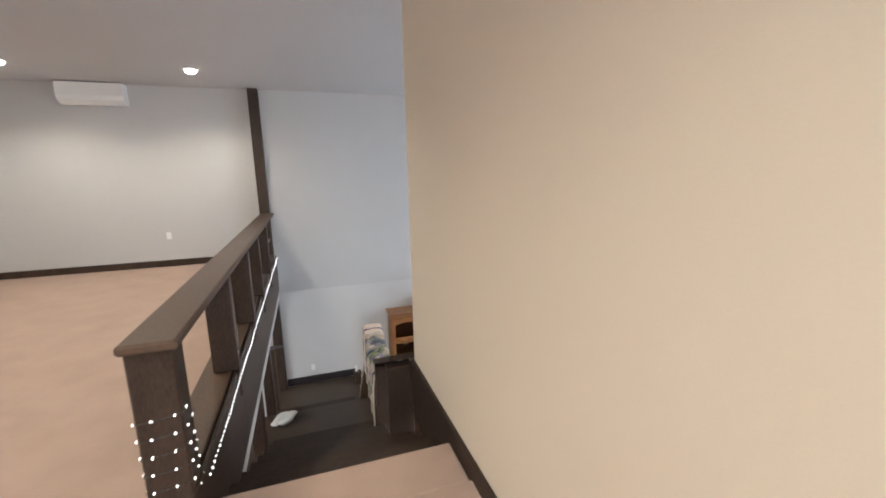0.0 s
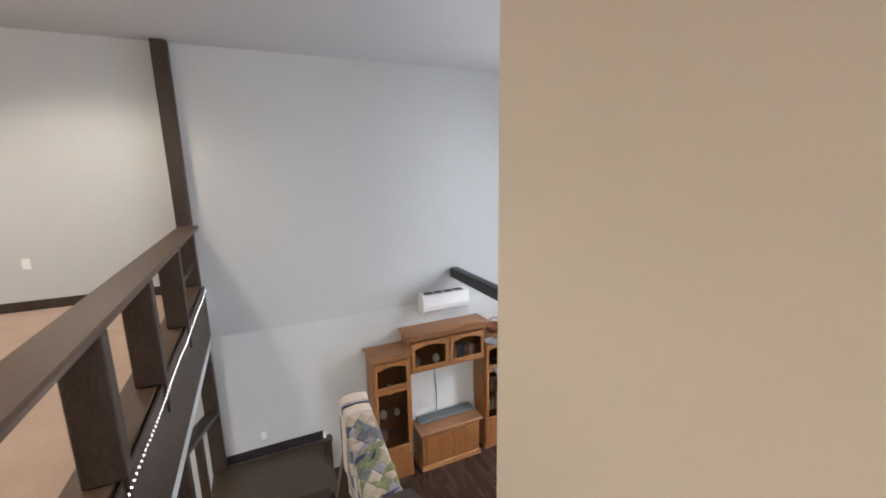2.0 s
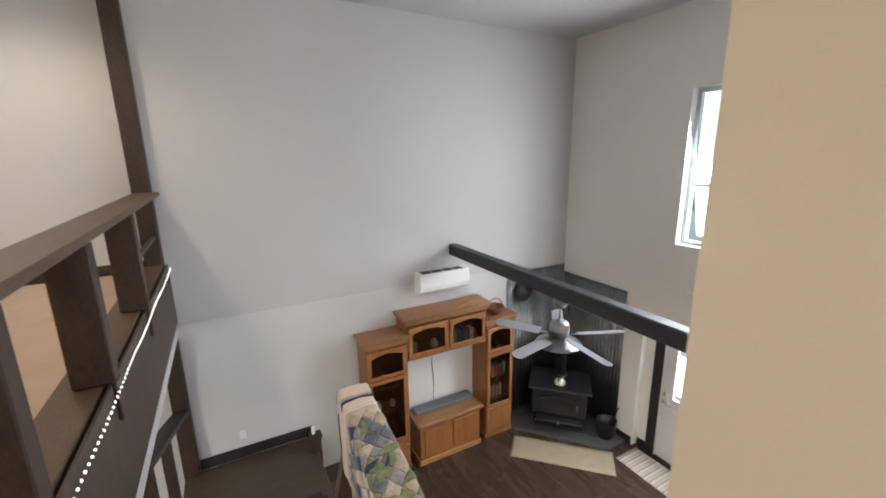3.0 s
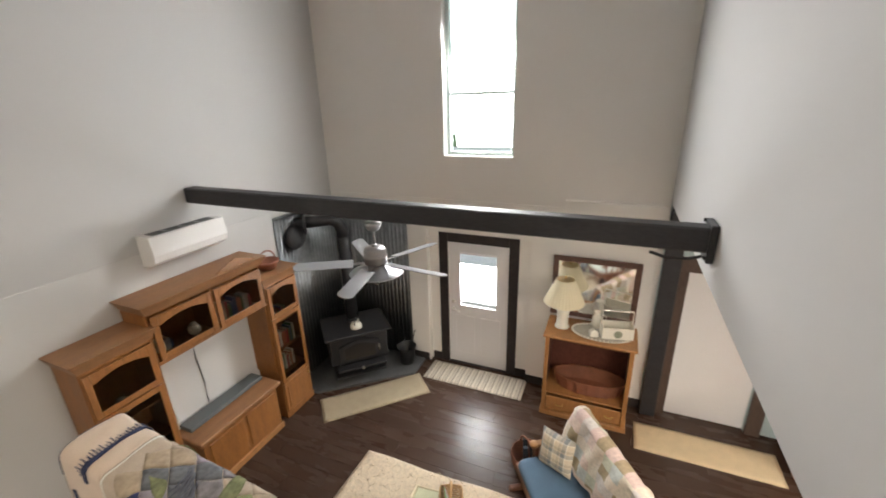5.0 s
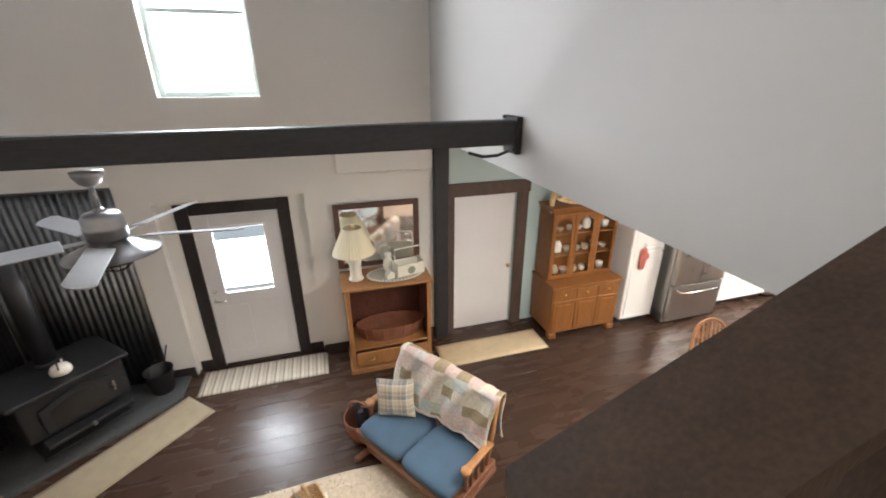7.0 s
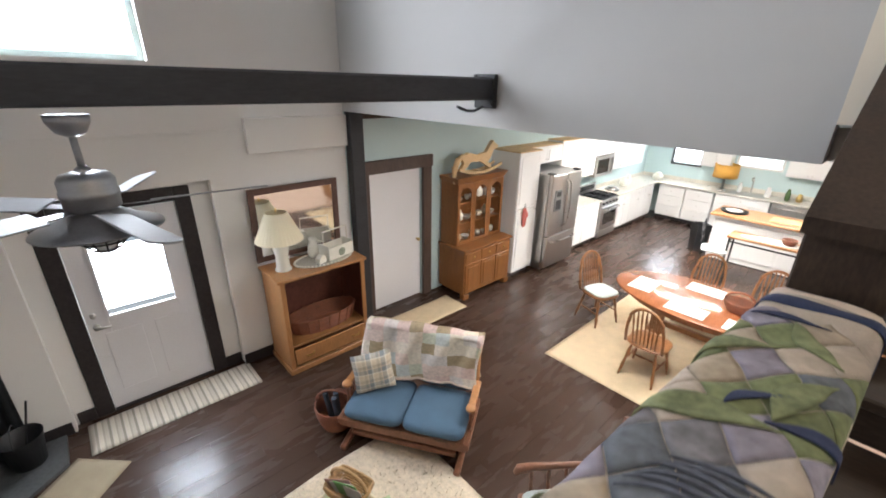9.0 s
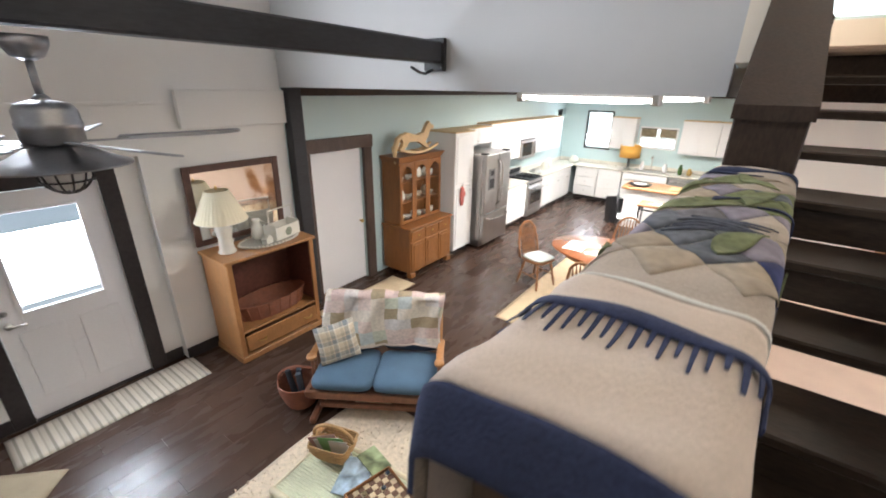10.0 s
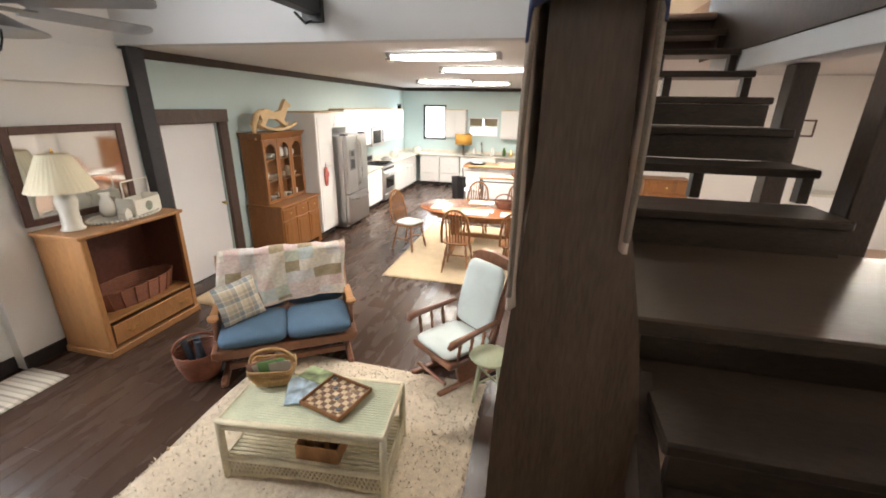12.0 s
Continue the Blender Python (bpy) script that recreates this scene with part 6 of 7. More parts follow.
for i in range(5):
    m = pose(0, 0, -0.375, 0, 0, 72 * i + 48) @ pose(0, 0, 0, -13, 0, 0)
    bl = part("blade", B().box(0.20, -0.062, -0.004, 0.66, 0.062, 0.004, 0.003, m=m).cyl(m @ Vector((0.655, 0, -0.004)), m @ Vector((0.655, 0, 0.004)), 0.062, n=20), BLADE, fan)
    part("blade_arm", B().box(0.05, -0.02, -0.008, 0.24, 0.02, -0.004, 0.001, m=m), FANSTEEL, bl)

# ---- hutch, kitchen and dining ----
# things built facing -y in their own frame are turned to face -x (west) by rz=-90
hut = thing("china_hutch", "golden oak china hutch with three arched glass doors", "hutch", 5.39, 1.09, 0, -90)
HW = 0.54
part("foot", B().box(-HW, -0.60, 0, -HW + 0.12, -0.5, 0.09, 0.012), OAK, hut)
part("foot", B().box(HW - 0.12, -0.60, 0, HW, -0.5, 0.09, 0.012), OAK, hut)
part("base", B().box(-HW, -0.58, 0.09, HW, -0.01, 0.80, 0.006), OAK, hut)
part("waist", B().box(-HW - 0.02, -0.61, 0.80, HW + 0.02, -0.01, 0.84, 0.012, seg=2), OAK, hut)
for k in range(3):
    x0 = -HW + 0.02 + k * 0.347
    panel_door(hut, x0, x0 + 0.337, -0.58, 0.12, 0.60, OAK)
    d = part("drawer", B().box(x0, -0.60, 0.63, x0 + 0.337, -0.58, 0.78, 0.005), OAK, hut)
    part("pull", B().lathe([(0.004, 0), (0.014, 0.008), (0.012, 0.018), (0.003, 0.02)], n=10, m=pose(x0 + 0.17, -0.60, 0.705, 90)), BRASS, d)
part("upper_case", B().box(-HW + 0.03, -0.36, 0.84, -HW + 0.05, -0.01, 1.80).box(HW - 0.05, -0.36, 0.84, HW - 0.03, -0.01, 1.80).box(-HW + 0.05, -0.03, 0.84, HW - 0.05, -0.01, 1.80).box(-HW + 0.05, -0.36, 1.78, HW - 0.05, -0.03, 1.80), OAK, hut)
part("cornice", crown(B(), -HW + 0.03, HW - 0.03, -0.37, -0.012, 1.80, 0.09, 0.05), OAK, hut)
for z in (1.15, 1.47):
    part("shelf", B().box(-HW + 0.05, -0.33, z, HW - 0.05, -0.03, z + 0.018), OAK, hut)


def clear_door(parent, x0, x1, y, z0, z1):
    r = 0.05
    d = part("door", B().box(x0, y - 0.02, z0, x0 + r, y, z1, 0.004).box(x1 - r, y - 0.02, z0, x1, y, z1, 0.004).box(x0 + r, y - 0.02, z0, x1 - r, y, z0 + r, 0.003), OAK, parent)
    top = [(x0 + r, z1), (x1 - r, z1)]
    for i in range(13):
        a = i / 12
        top.append((x1 - r - (x1 - x0 - 2 * r) * a, z1 - 0.13 + 0.075 * math.sin(math.pi * a)))
    part("arched_rail", B().prism(top, 1, y - 0.02, y - 0.001), OAK, d)
    p = part("pane", B().box(x0 + r - 0.003, y - 0.012, z0 + r - 0.003, x1 - r + 0.003, y - 0.009, z1 - 0.04), GLASS, d)
    p.visible_shadow = False


for k in range(3):
    x0 = -HW + 0.032 + k * 0.339
    clear_door(hut, x0, x0 + 0.334, -0.36, 0.85, 1.79)
random.seed(12)
for z in (0.842, 1.169, 1.489):
    for k in range(7):
        cx = -0.44 + 0.145 * k + random.uniform(-0.02, 0.02)
        c = thing("crockery", "cream china piece on a hutch shelf", "crockery", 0, 0, 0, 0, "china in the hutch")
        c.matrix_basis = hut.matrix_basis @ pose(cx, -0.2, z)
        s = random.uniform(0.8, 1.15)
        prof = random.choice([[(0.03, 0), (0.05, 0.03), (0.05, 0.09), (0.045, 0.09), (0.01, 0.012)], [(0.02, 0), (0.055, 0.02), (0.06, 0.10), (0.03, 0.15), (0.025, 0.16)], [(0.03, 0), (0.06, 0.05), (0.065, 0.06), (0.05, 0.05), (0.01, 0.01)]])
        part("glaze", B().lathe([(r * s, h * s) for r, h in prof], n=14), random.choice([CERAMIC, WHITE, CERAMIC, material("tan_glaze", (0.5, 0.4, 0.28), 0.3)]), c, "", True)

# rocking horse on the hutch: one mesh
hb = B()
HM = pose(5.10, 1.12, 1.892, 0, 0, -90)


body = [(-0.32, 0.30), (-0.22, 0.33), (0.0, 0.28), (0.16, 0.31), (0.24, 0.42), (0.30, 0.47), (0.33, 0.43), (0.41, 0.40), (0.40, 0.35), (0.32, 0.34), (0.27, 0.24), (0.20, 0.16), (0.30, 0.07), (0.28, 0.04), (0.14, 0.12), (0.02, 0.18), (-0.18, 0.19), (-0.24, 0.13), (-0.36, 0.06), (-0.40, 0.07), (-0.32, 0.18), (-0.36, 0.25)]
hb.prism(body, 1, -0.03, 0.03)
rock = [(-0.46 + 0.92 * i / 12, 0.012 + 0.09 * (2 * i / 12 - 1) ** 2) for i in range(13)]
for sy in (-0.09, 0.06):
    hb.prism(rock + [(x, z + 0.035) for x, z in reversed(rock)], 1, sy, sy + 0.03)
for x in (-0.25, 0.0, 0.25):
    hb.box(x - 0.02, -0.09, 0.035, x + 0.02, 0.09, 0.055)
hb.tube([(-0.32, 0, 0.30), (-0.42, 0.0, 0.24), (-0.47, 0.02, 0.08), (-0.48, 0.0, -0.10)], [0.03, 0.045, 0.04, 0.015], 8)
bmesh.ops.recalc_face_normals(hb.bm, faces=hb.bm.faces)
hm = bpy.data.meshes.new("toy_horse")
hb.bm.to_mesh(hm)
hb.bm.free()
hm.materials.append(PINEPALE)
horse = tagged(new("toy_horse", hm), "pale pine toy rocking horse on top of the hutch", "toy horse")
horse.matrix_basis = HM


def shaker_door(parent, x0, x1, y, z0, z1, knob_side=1, up=False):
    d = part("door", B().box(x0 + 0.002, y - 0.02, z0, x1 - 0.002, y, z1, 0.004), WHITE, parent)
    part("raised_panel", B().box(x0 + 0.055, y - 0.026, z0 + 0.055, x1 - 0.055, y - 0.02, z1 - 0.055, 0.0055), WHITE, d)
    kx = x1 - 0.035 if knob_side > 0 else x0 + 0.035
    part("knob", B().lathe([(0.004, 0), (0.014, 0.01), (0.012, 0.02), (0.003, 0.023)], n=10, m=pose(kx, y - 0.02, z0 + 0.06 if up else z1 - 0.06, 90)), NICKEL, d)


def base_unit(x, y, rz, w, drawers=False):
    u = thing("base_cabinet", "white painted kitchen base cabinet with nickel knobs", "cabinet", x, y, 0, rz, "kitchen base cabinets")
    part("carcass", B().box(-w / 2, -0.58, 0.10, w / 2, 0, 0.88, 0.002), WHITE, u)
    part("toe_kick", B().box(-w / 2, -0.52, 0, w / 2, -0.02, 0.10), BLACK, u)
    if drawers:
        for z0, z1 in ((0.11, 0.37), (0.38, 0.62), (0.63, 0.86)):
            d = part("drawer", B().box(-w / 2 + 0.004, -0.60, z0, w / 2 - 0.004, -0.58, z1, 0.005), WHITE, u)
            part("knob", B().lathe([(0.004, 0), (0.014, 0.01), (0.012, 0.02), (0.003, 0.023)], n=10, m=pose(0, -0.60, (z0 + z1) / 2, 90)), NICKEL, d)
    else:
        d = part("drawer", B().box(-w / 2 + 0.004, -0.60, 0.70, w / 2 - 0.004, -0.58, 0.86, 0.005), WHITE, u)
        part("knob", B().lathe([(0.004, 0), (0.014, 0.01), (0.012, 0.02), (0.003, 0.023)], n=10, m=pose(0, -0.60, 0.78, 90)), NICKEL, d)
        shaker_door(u, -w / 2, 0, -0.58, 0.11, 0.69, 1)
        shaker_door(u, 0, w / 2, -0.58, 0.11, 0.69, -1)
    return u


def wall_unit(x, y, rz, w, z0, z1, depth=0.33):
    u = thing("wall_cabinet", "white painted kitchen wall cabinet", "cabinet", x, y, 0, rz, "kitchen wall cabinets")
    part("carcass", B().box(-w / 2, -depth, z0, w / 2, 0, z1, 0.002), WHITE, u)
    part("top_edge", B().box(-w / 2 - 0.0, -depth - 0.02, z1, w / 2, 0, z1 + 0.018, 0.004), PINEPALE, u, "bare wood top edge")
    shaker_door(u, -w / 2, 0, -depth, z0 + 0.01, z1 - 0.01, 1, True)
    shaker_door(u, 0, w / 2, -depth, z0 + 0.01, z1 - 0.01, -1, True)
    return u


KX = EX - 0.005
pantry = thing("pantry_cabinet", "tall white pantry cabinet with two doors", "cabinet", KX, 0.17, 0, -90)
part("carcass", B().box(-0.28, -0.58, 0.10, 0.28, 0, 2.16, 0.003), WHITE, pantry)
part("toe_kick", B().box(-0.28, -0.52, 0, 0.28, -0.02, 0.10), BLACK, pantry)
part("top_edge", B().box(-0.29, -0.61, 2.16, 0.29, 0, 2.18, 0.004), PINEPALE, pantry, "bare wood top edge")
shaker_door(pantry, -0.28, 0.28, -0.58, 0.11, 1.24, 1)
shaker_door(pantry, -0.28, 0.28, -0.58, 1.25, 2.15, 1, True)
mitt = thing("oven_mitt", "red printed oven mitt hanging on the pantry", "oven mitt", KX - 0.625, 0.25, 0.92)
part("mitt", B().cushion((0, 0, 0.17), (0.03, 0.12, 0.34), 0.6).cushion((0, -0.06, 0.2), (0.03, 0.07, 0.1), 0.7), material("red_print_cloth", (0.42, 0.11, 0.09), 0.9, vary=0.6, grain=25, stains=18), mitt, "", True)
part("loop", B().tube([(0, 0, 0.33), (0, 0.02, 0.38), (0, 0, 0.41), (0, -0.02, 0.38)], 0.004, 6, True), BLACK, mitt)
fr = thing("refrigerator", "brushed stainless french-door refrigerator", "refrigerator", KX - 0.02, -0.66, 0, -90)
part("body", B().box(-0.46, -0.72, 0.03, 0.46, 0, 1.76, 0.006), STEEL, fr)
for x0, x1 in ((-0.458, -0.003), (0.003, 0.458)):
    d = part("door", B().box(x0, -0.80, 0.68, x1, -0.725, 1.76, 0.018, seg=2), STEEL, fr)
    hxx = -0.045 if x0 < 0 else 0.045
    part("handle", B().tube([(hxx, -0.80, 0.80), (hxx, -0.85, 0.86), (hxx * 1.3, -0.862, 1.2), (hxx, -0.85, 1.58), (hxx, -0.80, 1.64)], 0.013, 8), NICKEL, d, "", True)
fz = part("freezer_drawer", B().box(-0.458, -0.80, 0.08, 0.458, -0.725, 0.665, 0.018, seg=2), STEEL, fr)
part("handle", B().tube([(-0.36, -0.80, 0.58), (-0.34, -0.85, 0.57), (0, -0.865, 0.56), (0.34, -0.85, 0.57), (0.36, -0.80, 0.58)], 0.013, 8), NICKEL, fz, "", True)
part("dispenser", B().box(-0.36, -0.812, 1.12, -0.14, -0.798, 1.50, 0.006), material("grey_dispenser", (0.28, 0.28, 0.28), 0.3, metal=0.6), fr, "grey water dispenser")
part("dispenser_recess", B().box(-0.33, -0.815, 1.15, -0.17, -0.811, 1.32, 0.002).box(-0.31, -0.815, 1.38, -0.19, -0.811, 1.47, 0.002), BLACK, fr, "black recess")
part("hinge_cap", B().box(-0.44, -0.78, 1.76, -0.34, -0.66, 1.785, 0.004).box(0.34, -0.78, 1.76, 0.44, -0.66, 1.785, 0.004), BLACK, fr)
part("label", B().box(-0.463, -0.2, 0.25, -0.4605, -0.15, 0.33), PAPER, fr, "white paper label")

base_unit(KX, -1.50, -90, 0.66)
base_unit(KX, -2.14, -90, 0.60)
rg = thing("kitchen_range", "stainless gas range with black hob and oven door", "range", KX, -2.84, 0, -90)
part("body", B().box(-0.378, -0.62, 0.06, 0.378, 0, 0.90, 0.006), STEEL, rg)
part("hob", B().box(-0.378, -0.62, 0.90, 0.378, -0.06, 0.92, 0.004), BLACK, rg)
part("oven_door", B().box(-0.37, -0.655, 0.24, 0.37, -0.622, 0.76, 0.01), STEEL, rg)
part("oven_window", B().box(-0.27, -0.66, 0.36, 0.27, -0.656, 0.62, 0.002), DARKGLASS, rg)
part("oven_handle", B().cyl((-0.33, -0.70, 0.70), (0.33, -0.70, 0.70), 0.013).cyl((-0.31, -0.655, 0.70), (-0.31, -0.70, 0.70), 0.008).cyl((0.31, -0.655, 0.70), (0.31, -0.70, 0.70), 0.008), NICKEL, rg)
part("drawer", B().box(-0.37, -0.65, 0.08, 0.37, -0.622, 0.22, 0.008), STEEL, rg)
part("backguard", B().box(-0.378, -0.06, 0.90, 0.378, 0, 1.10, 0.006), STEEL, rg)
part("control_panel", B().box(-0.30, -0.066, 0.98, 0.30, -0.0605, 1.08, 0.002), BLACK, rg)
for k in range(5):
    part("burner_knob", B().cyl((-0.3 + 0.15 * k, -0.622, 0.83), (-0.3 + 0.15 * k, -0.655, 0.83), 0.02, n=12), BLACK, rg)
for gx in (-0.19, 0.19):
    grate = B()
    for k in range(4):
        grate.box(gx - 0.16, -0.56 + 0.14 * k, 0.925, gx + 0.16, -0.545 + 0.14 * k, 0.945)
    for k in (-0.155, 0.14):
        grate.box(gx + k, -0.58, 0.925, gx + k + 0.015, -0.10, 0.945)
    part("grate", grate, IRON, rg)
mw = thing("microwave", "stainless microwave oven mounted above the range", "microwave", KX, -2.84, 1.36, -90)
part("body", B().box(-0.378, -0.38, 0, 0.378, 0, 0.42, 0.006), STEEL, mw)
part("door_window", B().box(-0.32, -0.386, 0.07, 0.16, -0.381, 0.36, 0.003), DARKGLASS, mw)
part("handle", B().cyl((0.2, -0.42, 0.06), (0.2, -0.42, 0.38), 0.011).cyl((0.2, -0.38, 0.09), (0.2, -0.42, 0.09), 0.008).cyl((0.2, -0.38, 0.35), (0.2, -0.42, 0.35), 0.008), NICKEL, mw)
part("keypad", B().box(0.24, -0.385, 0.08, 0.35, -0.381, 0.35), BLACK, mw)
base_unit(KX, -3.60, -90, 0.74)
base_unit(KX, -4.36, -90, 0.76)
base_unit(KX, -5.00, -90, 0.5)
wall_unit(KX, -0.66, -90, 0.96, 1.86, 2.16, 0.33)
wall_unit(KX, -1.52, -90, 0.74, 1.42, 2.20)
wall_unit(KX, -2.17, -90, 0.56, 1.42, 2.20)
wall_unit(KX, -2.84, -90, 0.76, 1.80, 2.20)
wall_unit(KX, -3.62, -90, 0.78, 1.42, 2.20)
wall_unit(KX, -4.42, -90, 0.80, 1.42, 2.20)
BY = -5.945
for cx, dw in ((4.42, True), (3.80, True), (2.94, False), (1.42, False), (0.70, True)):
    base_unit(cx, BY, 180, 0.60 if cx != 2.94 else 1.05, dw)
dwm = thing("dishwasher", "stainless dishwasher under the counter", "dishwasher", 2.08, BY, 0, 180)
part("body", B().box(-0.30, -0.58, 0.02, 0.30, 0, 0.88, 0.003), STEEL, dwm)
part("door", B().box(-0.297, -0.61, 0.10, 0.297, -0.582, 0.87, 0.008), STEEL, dwm)
part("handle", B().cyl((-0.24, -0.645, 0.79), (0.24, -0.645, 0.79), 0.011).cyl((-0.22, -0.61, 0.79), (-0.22, -0.645, 0.79), 0.008).cyl((0.22, -0.61, 0.79), (0.22, -0.645, 0.79), 0.008), NICKEL, dwm)
for cx, w in ((3.70, 0.62), (1.95, 0.80), (1.13, 0.82), (0.3, 0.8)):
    wall_unit(cx, BY, 180, w, 1.42, 2.20)
ctop = thing("kitchen_worktop", "speckled cream worktop along the kitchen walls", "worktop")
part("slab", B().box(KX - 0.635, -2.455, 0.885, KX, -1.17, 0.925, 0.008), COUNTER, ctop)
part("slab", B().box(KX - 0.635, BY, 0.885, KX, -3.225, 0.925, 0.008).box(0.3, BY, 0.885, KX - 0.636, BY + 0.635, 0.925, 0.008), COUNTER, ctop)
part("backsplash", B().box(KX - 0.015, BY, 0.926, KX, -3.225, 1.02, 0.003).box(0.3, BY, 0.926, KX - 0.016, BY + 0.015, 1.02, 0.003), COUNTER, ctop)
sink = thing("kitchen_tap", "tall chrome kitchen tap behind the sink", "tap", 2.9, BY + 0.12, 0.925)
part("spout", B().tube([(0, 0, 0), (0, 0, 0.28), (0, 0.05, 0.36), (0, 0.13, 0.37), (0, 0.18, 0.31)], 0.013, 8), NICKEL, sink, "", True)
part("basin_rim", B().box(-0.35, 0.05, 0.001, 0.35, 0.44, 0.006, 0.002), STEEL, sink)
yl = thing("amber_lamp", "table lamp with a drum-shaped amber shade", "lamp", 3.42, -5.55, 0.925)
yl.scale = (1.25, 1.25, 1.12)
part("base", B().lathe([(0.08, 0), (0.08, 0.015), (0.02, 0.03), (0.018, 0.3)], n=18), NICKEL, yl, "", True)
part("shade", B().lathe([(0.20, 0.28), (0.20, 0.55), (0.195, 0.55), (0.195, 0.28)], n=28), YELLOW, yl, "amber drum shade", True)
random.seed(5)
for k, (x, y, rr, hh, c) in enumerate(((5.15, -4.2, 0.11, 0.16, CERAMIC), (5.2, -4.55, 0.06, 0.2, WHITE), (5.1, -3.5, 0.16, 0.07, STEEL), (5.18, -1.35, 0.05, 0.24, SAGE), (5.12, -1.5, 0.06, 0.18, CERAMIC), (4.9, -5.6, 0.13, 0.17, CERAMIC), (2.2, -5.6, 0.05, 0.22, material("green_bottle", (0.08, 0.15, 0.05), 0.2)), (2.0, -5.65, 0.06, 0.14, BRASS), (2.55, -5.62, 0.06, 0.2, WHITE), (3.1, -5.68, 0.05, 0.2, WHITE), (1.6, -5.6, 0.09, 0.14, SAGE))):
    j = thing("countertop_jar", "small kitchen jar on the worktop", "jar", x, y, 0.926, 0, "worktop clutter")
    part("jar", B().lathe([(rr * 0.8, 0), (rr, hh * 0.15), (rr, hh * 0.7), (rr * 0.6, hh * 0.9), (rr * 0.62, hh)], n=16), c, j, "", True)
    part("lid", B().lathe([(rr * 0.64, hh + 0.001), (rr * 0.6, hh + 0.02), (rr * 0.15, hh + 0.03)], n=16), c, j, "", True)

isl = thing("kitchen_island", "white kitchen island with a butcher block top", "island", 0, 0, 0)
part("body", B().box(0.75, -4.10, 0.0, 2.92, -3.42, 0.87, 0.004), WHITE, isl)
for k in range(4):
    part("side_panel", B().box(0.80 + 0.53 * k, -3.42, 0.10, 1.28 + 0.53 * k, -3.408, 0.80, 0.005), WHITE, isl)
part("end_panel", B().box(2.92, -4.04, 0.10, 2.932, -3.48, 0.80, 0.005), WHITE, isl)
part("top", B().box(0.68, -4.16, 0.87, 3.0, -3.33, 0.915, 0.008), BUTCHER, isl, "butcher block top")
tr = thing("serving_tray", "black round tray with white dishes on the island", "tray", 2.70, -3.72, 0.915)
part("dish", B().lathe([(0.02, 0.002), (0.2, 0.002), (0.235, 0.035), (0.225, 0.035), (0.195, 0.014), (0.02, 0.012)], n=28), BLACK, tr, "", True)
part("plate", B().lathe([(0.02, 0.014), (0.1, 0.014), (0.15, 0.04), (0.02, 0.03)], n=24), WHITE, tr, "white dish", True)
bd = thing("cutting_board", "long pale cutting board on the island", "board", 1.75, -3.7, 0.915)
part("board", B().box(-0.35, -0.18, 0, 0.35, 0.18, 0.02, 0.008), PINEPALE, bd)
bin_ = thing("waste_bin", "black plastic waste bin beside the island", "bin", 3.16, -3.62, 0)
part("body", B().lathe([(0.15, 0), (0.19, 0.56), (0.195, 0.58), (0.17, 0.57), (0.14, 0.02)], n=4), BLACK, bin_)
con = thing("console_table", "narrow dark metal console table with a wood top", "table", 1.85, -2.72, 0)
part("top", B().box(-0.62, -0.22, 0.74, 0.62, 0.22, 0.775, 0.006), BUTCHER, con, "brown wooden top")
for sx in (-0.58, 0.58):
    for sy in (-0.18, 0.18):
        part("leg", B().box(sx - 0.014, sy - 0.014, 0, sx + 0.014, sy + 0.014, 0.74, 0.002), IRON, con)
    part("end_rail", B().box(sx - 0.012, -0.166, 0.16, sx + 0.012, 0.166, 0.185).box(sx - 0.012, -0.166, 0.66, sx + 0.012, 0.166, 0.685), IRON, con)
part("long_rail", B().box(-0.566, 0.168, 0.66, 0.566, 0.192, 0.685), IRON, con)
part("long_rail", B().box(-0.566, -0.192, 0.16, 0.566, -0.168, 0.185), IRON, con)
rn = thing("table_runner", "cream cloth runner on the console table", "table runner", 1.85, -2.72, 0.776)
part("cloth", B().lathe([(0.02, 0.001), (1, 0.001), (1, 0.004), (0.02, 0.004)], (0, 0, 0), 32, 0.46, 0.14), CREAM_CLOTH, rn)
splint_basket("bread_basket", "small brown basket on the console table", 1.65, -2.72, 0.781, 0.07, 0.1, 0.1, BASKET_R, 0, False)
mc = thing("metal_chair", "black metal chair with a cream seat", "chair", 2.62, -2.55, 0, 100)
for sx in (-0.19, 0.19):
    part("back_leg", B().tube([(sx, -0.2, 0), (sx, -0.19, 0.45), (sx, -0.24, 0.95)], 0.011, 8), IRON, mc, "", True)
    part("front_leg", B().cyl((sx, 0.2, 0), (sx, 0.18, 0.45), 0.011), IRON, mc)
for z in (0.62, 0.78, 0.94):
    part("back_slat", B().cyl((-0.19, -0.205 - (z - 0.45) * 0.07, z), (0.19, -0.205 - (z - 0.45) * 0.07, z), 0.009), IRON, mc)
part("seat", B().cushion((0, 0, 0.47), (0.42, 0.42, 0.06), 0.4), CREAM_CLOTH, mc, "cream seat pad", True)
part("side_rung", B().cyl((-0.19, -0.19, 0.2), (-0.19, 0.19, 0.2), 0.008).cyl((0.19, -0.19, 0.2), (0.19, 0.19, 0.2), 0.008), IRON, mc)

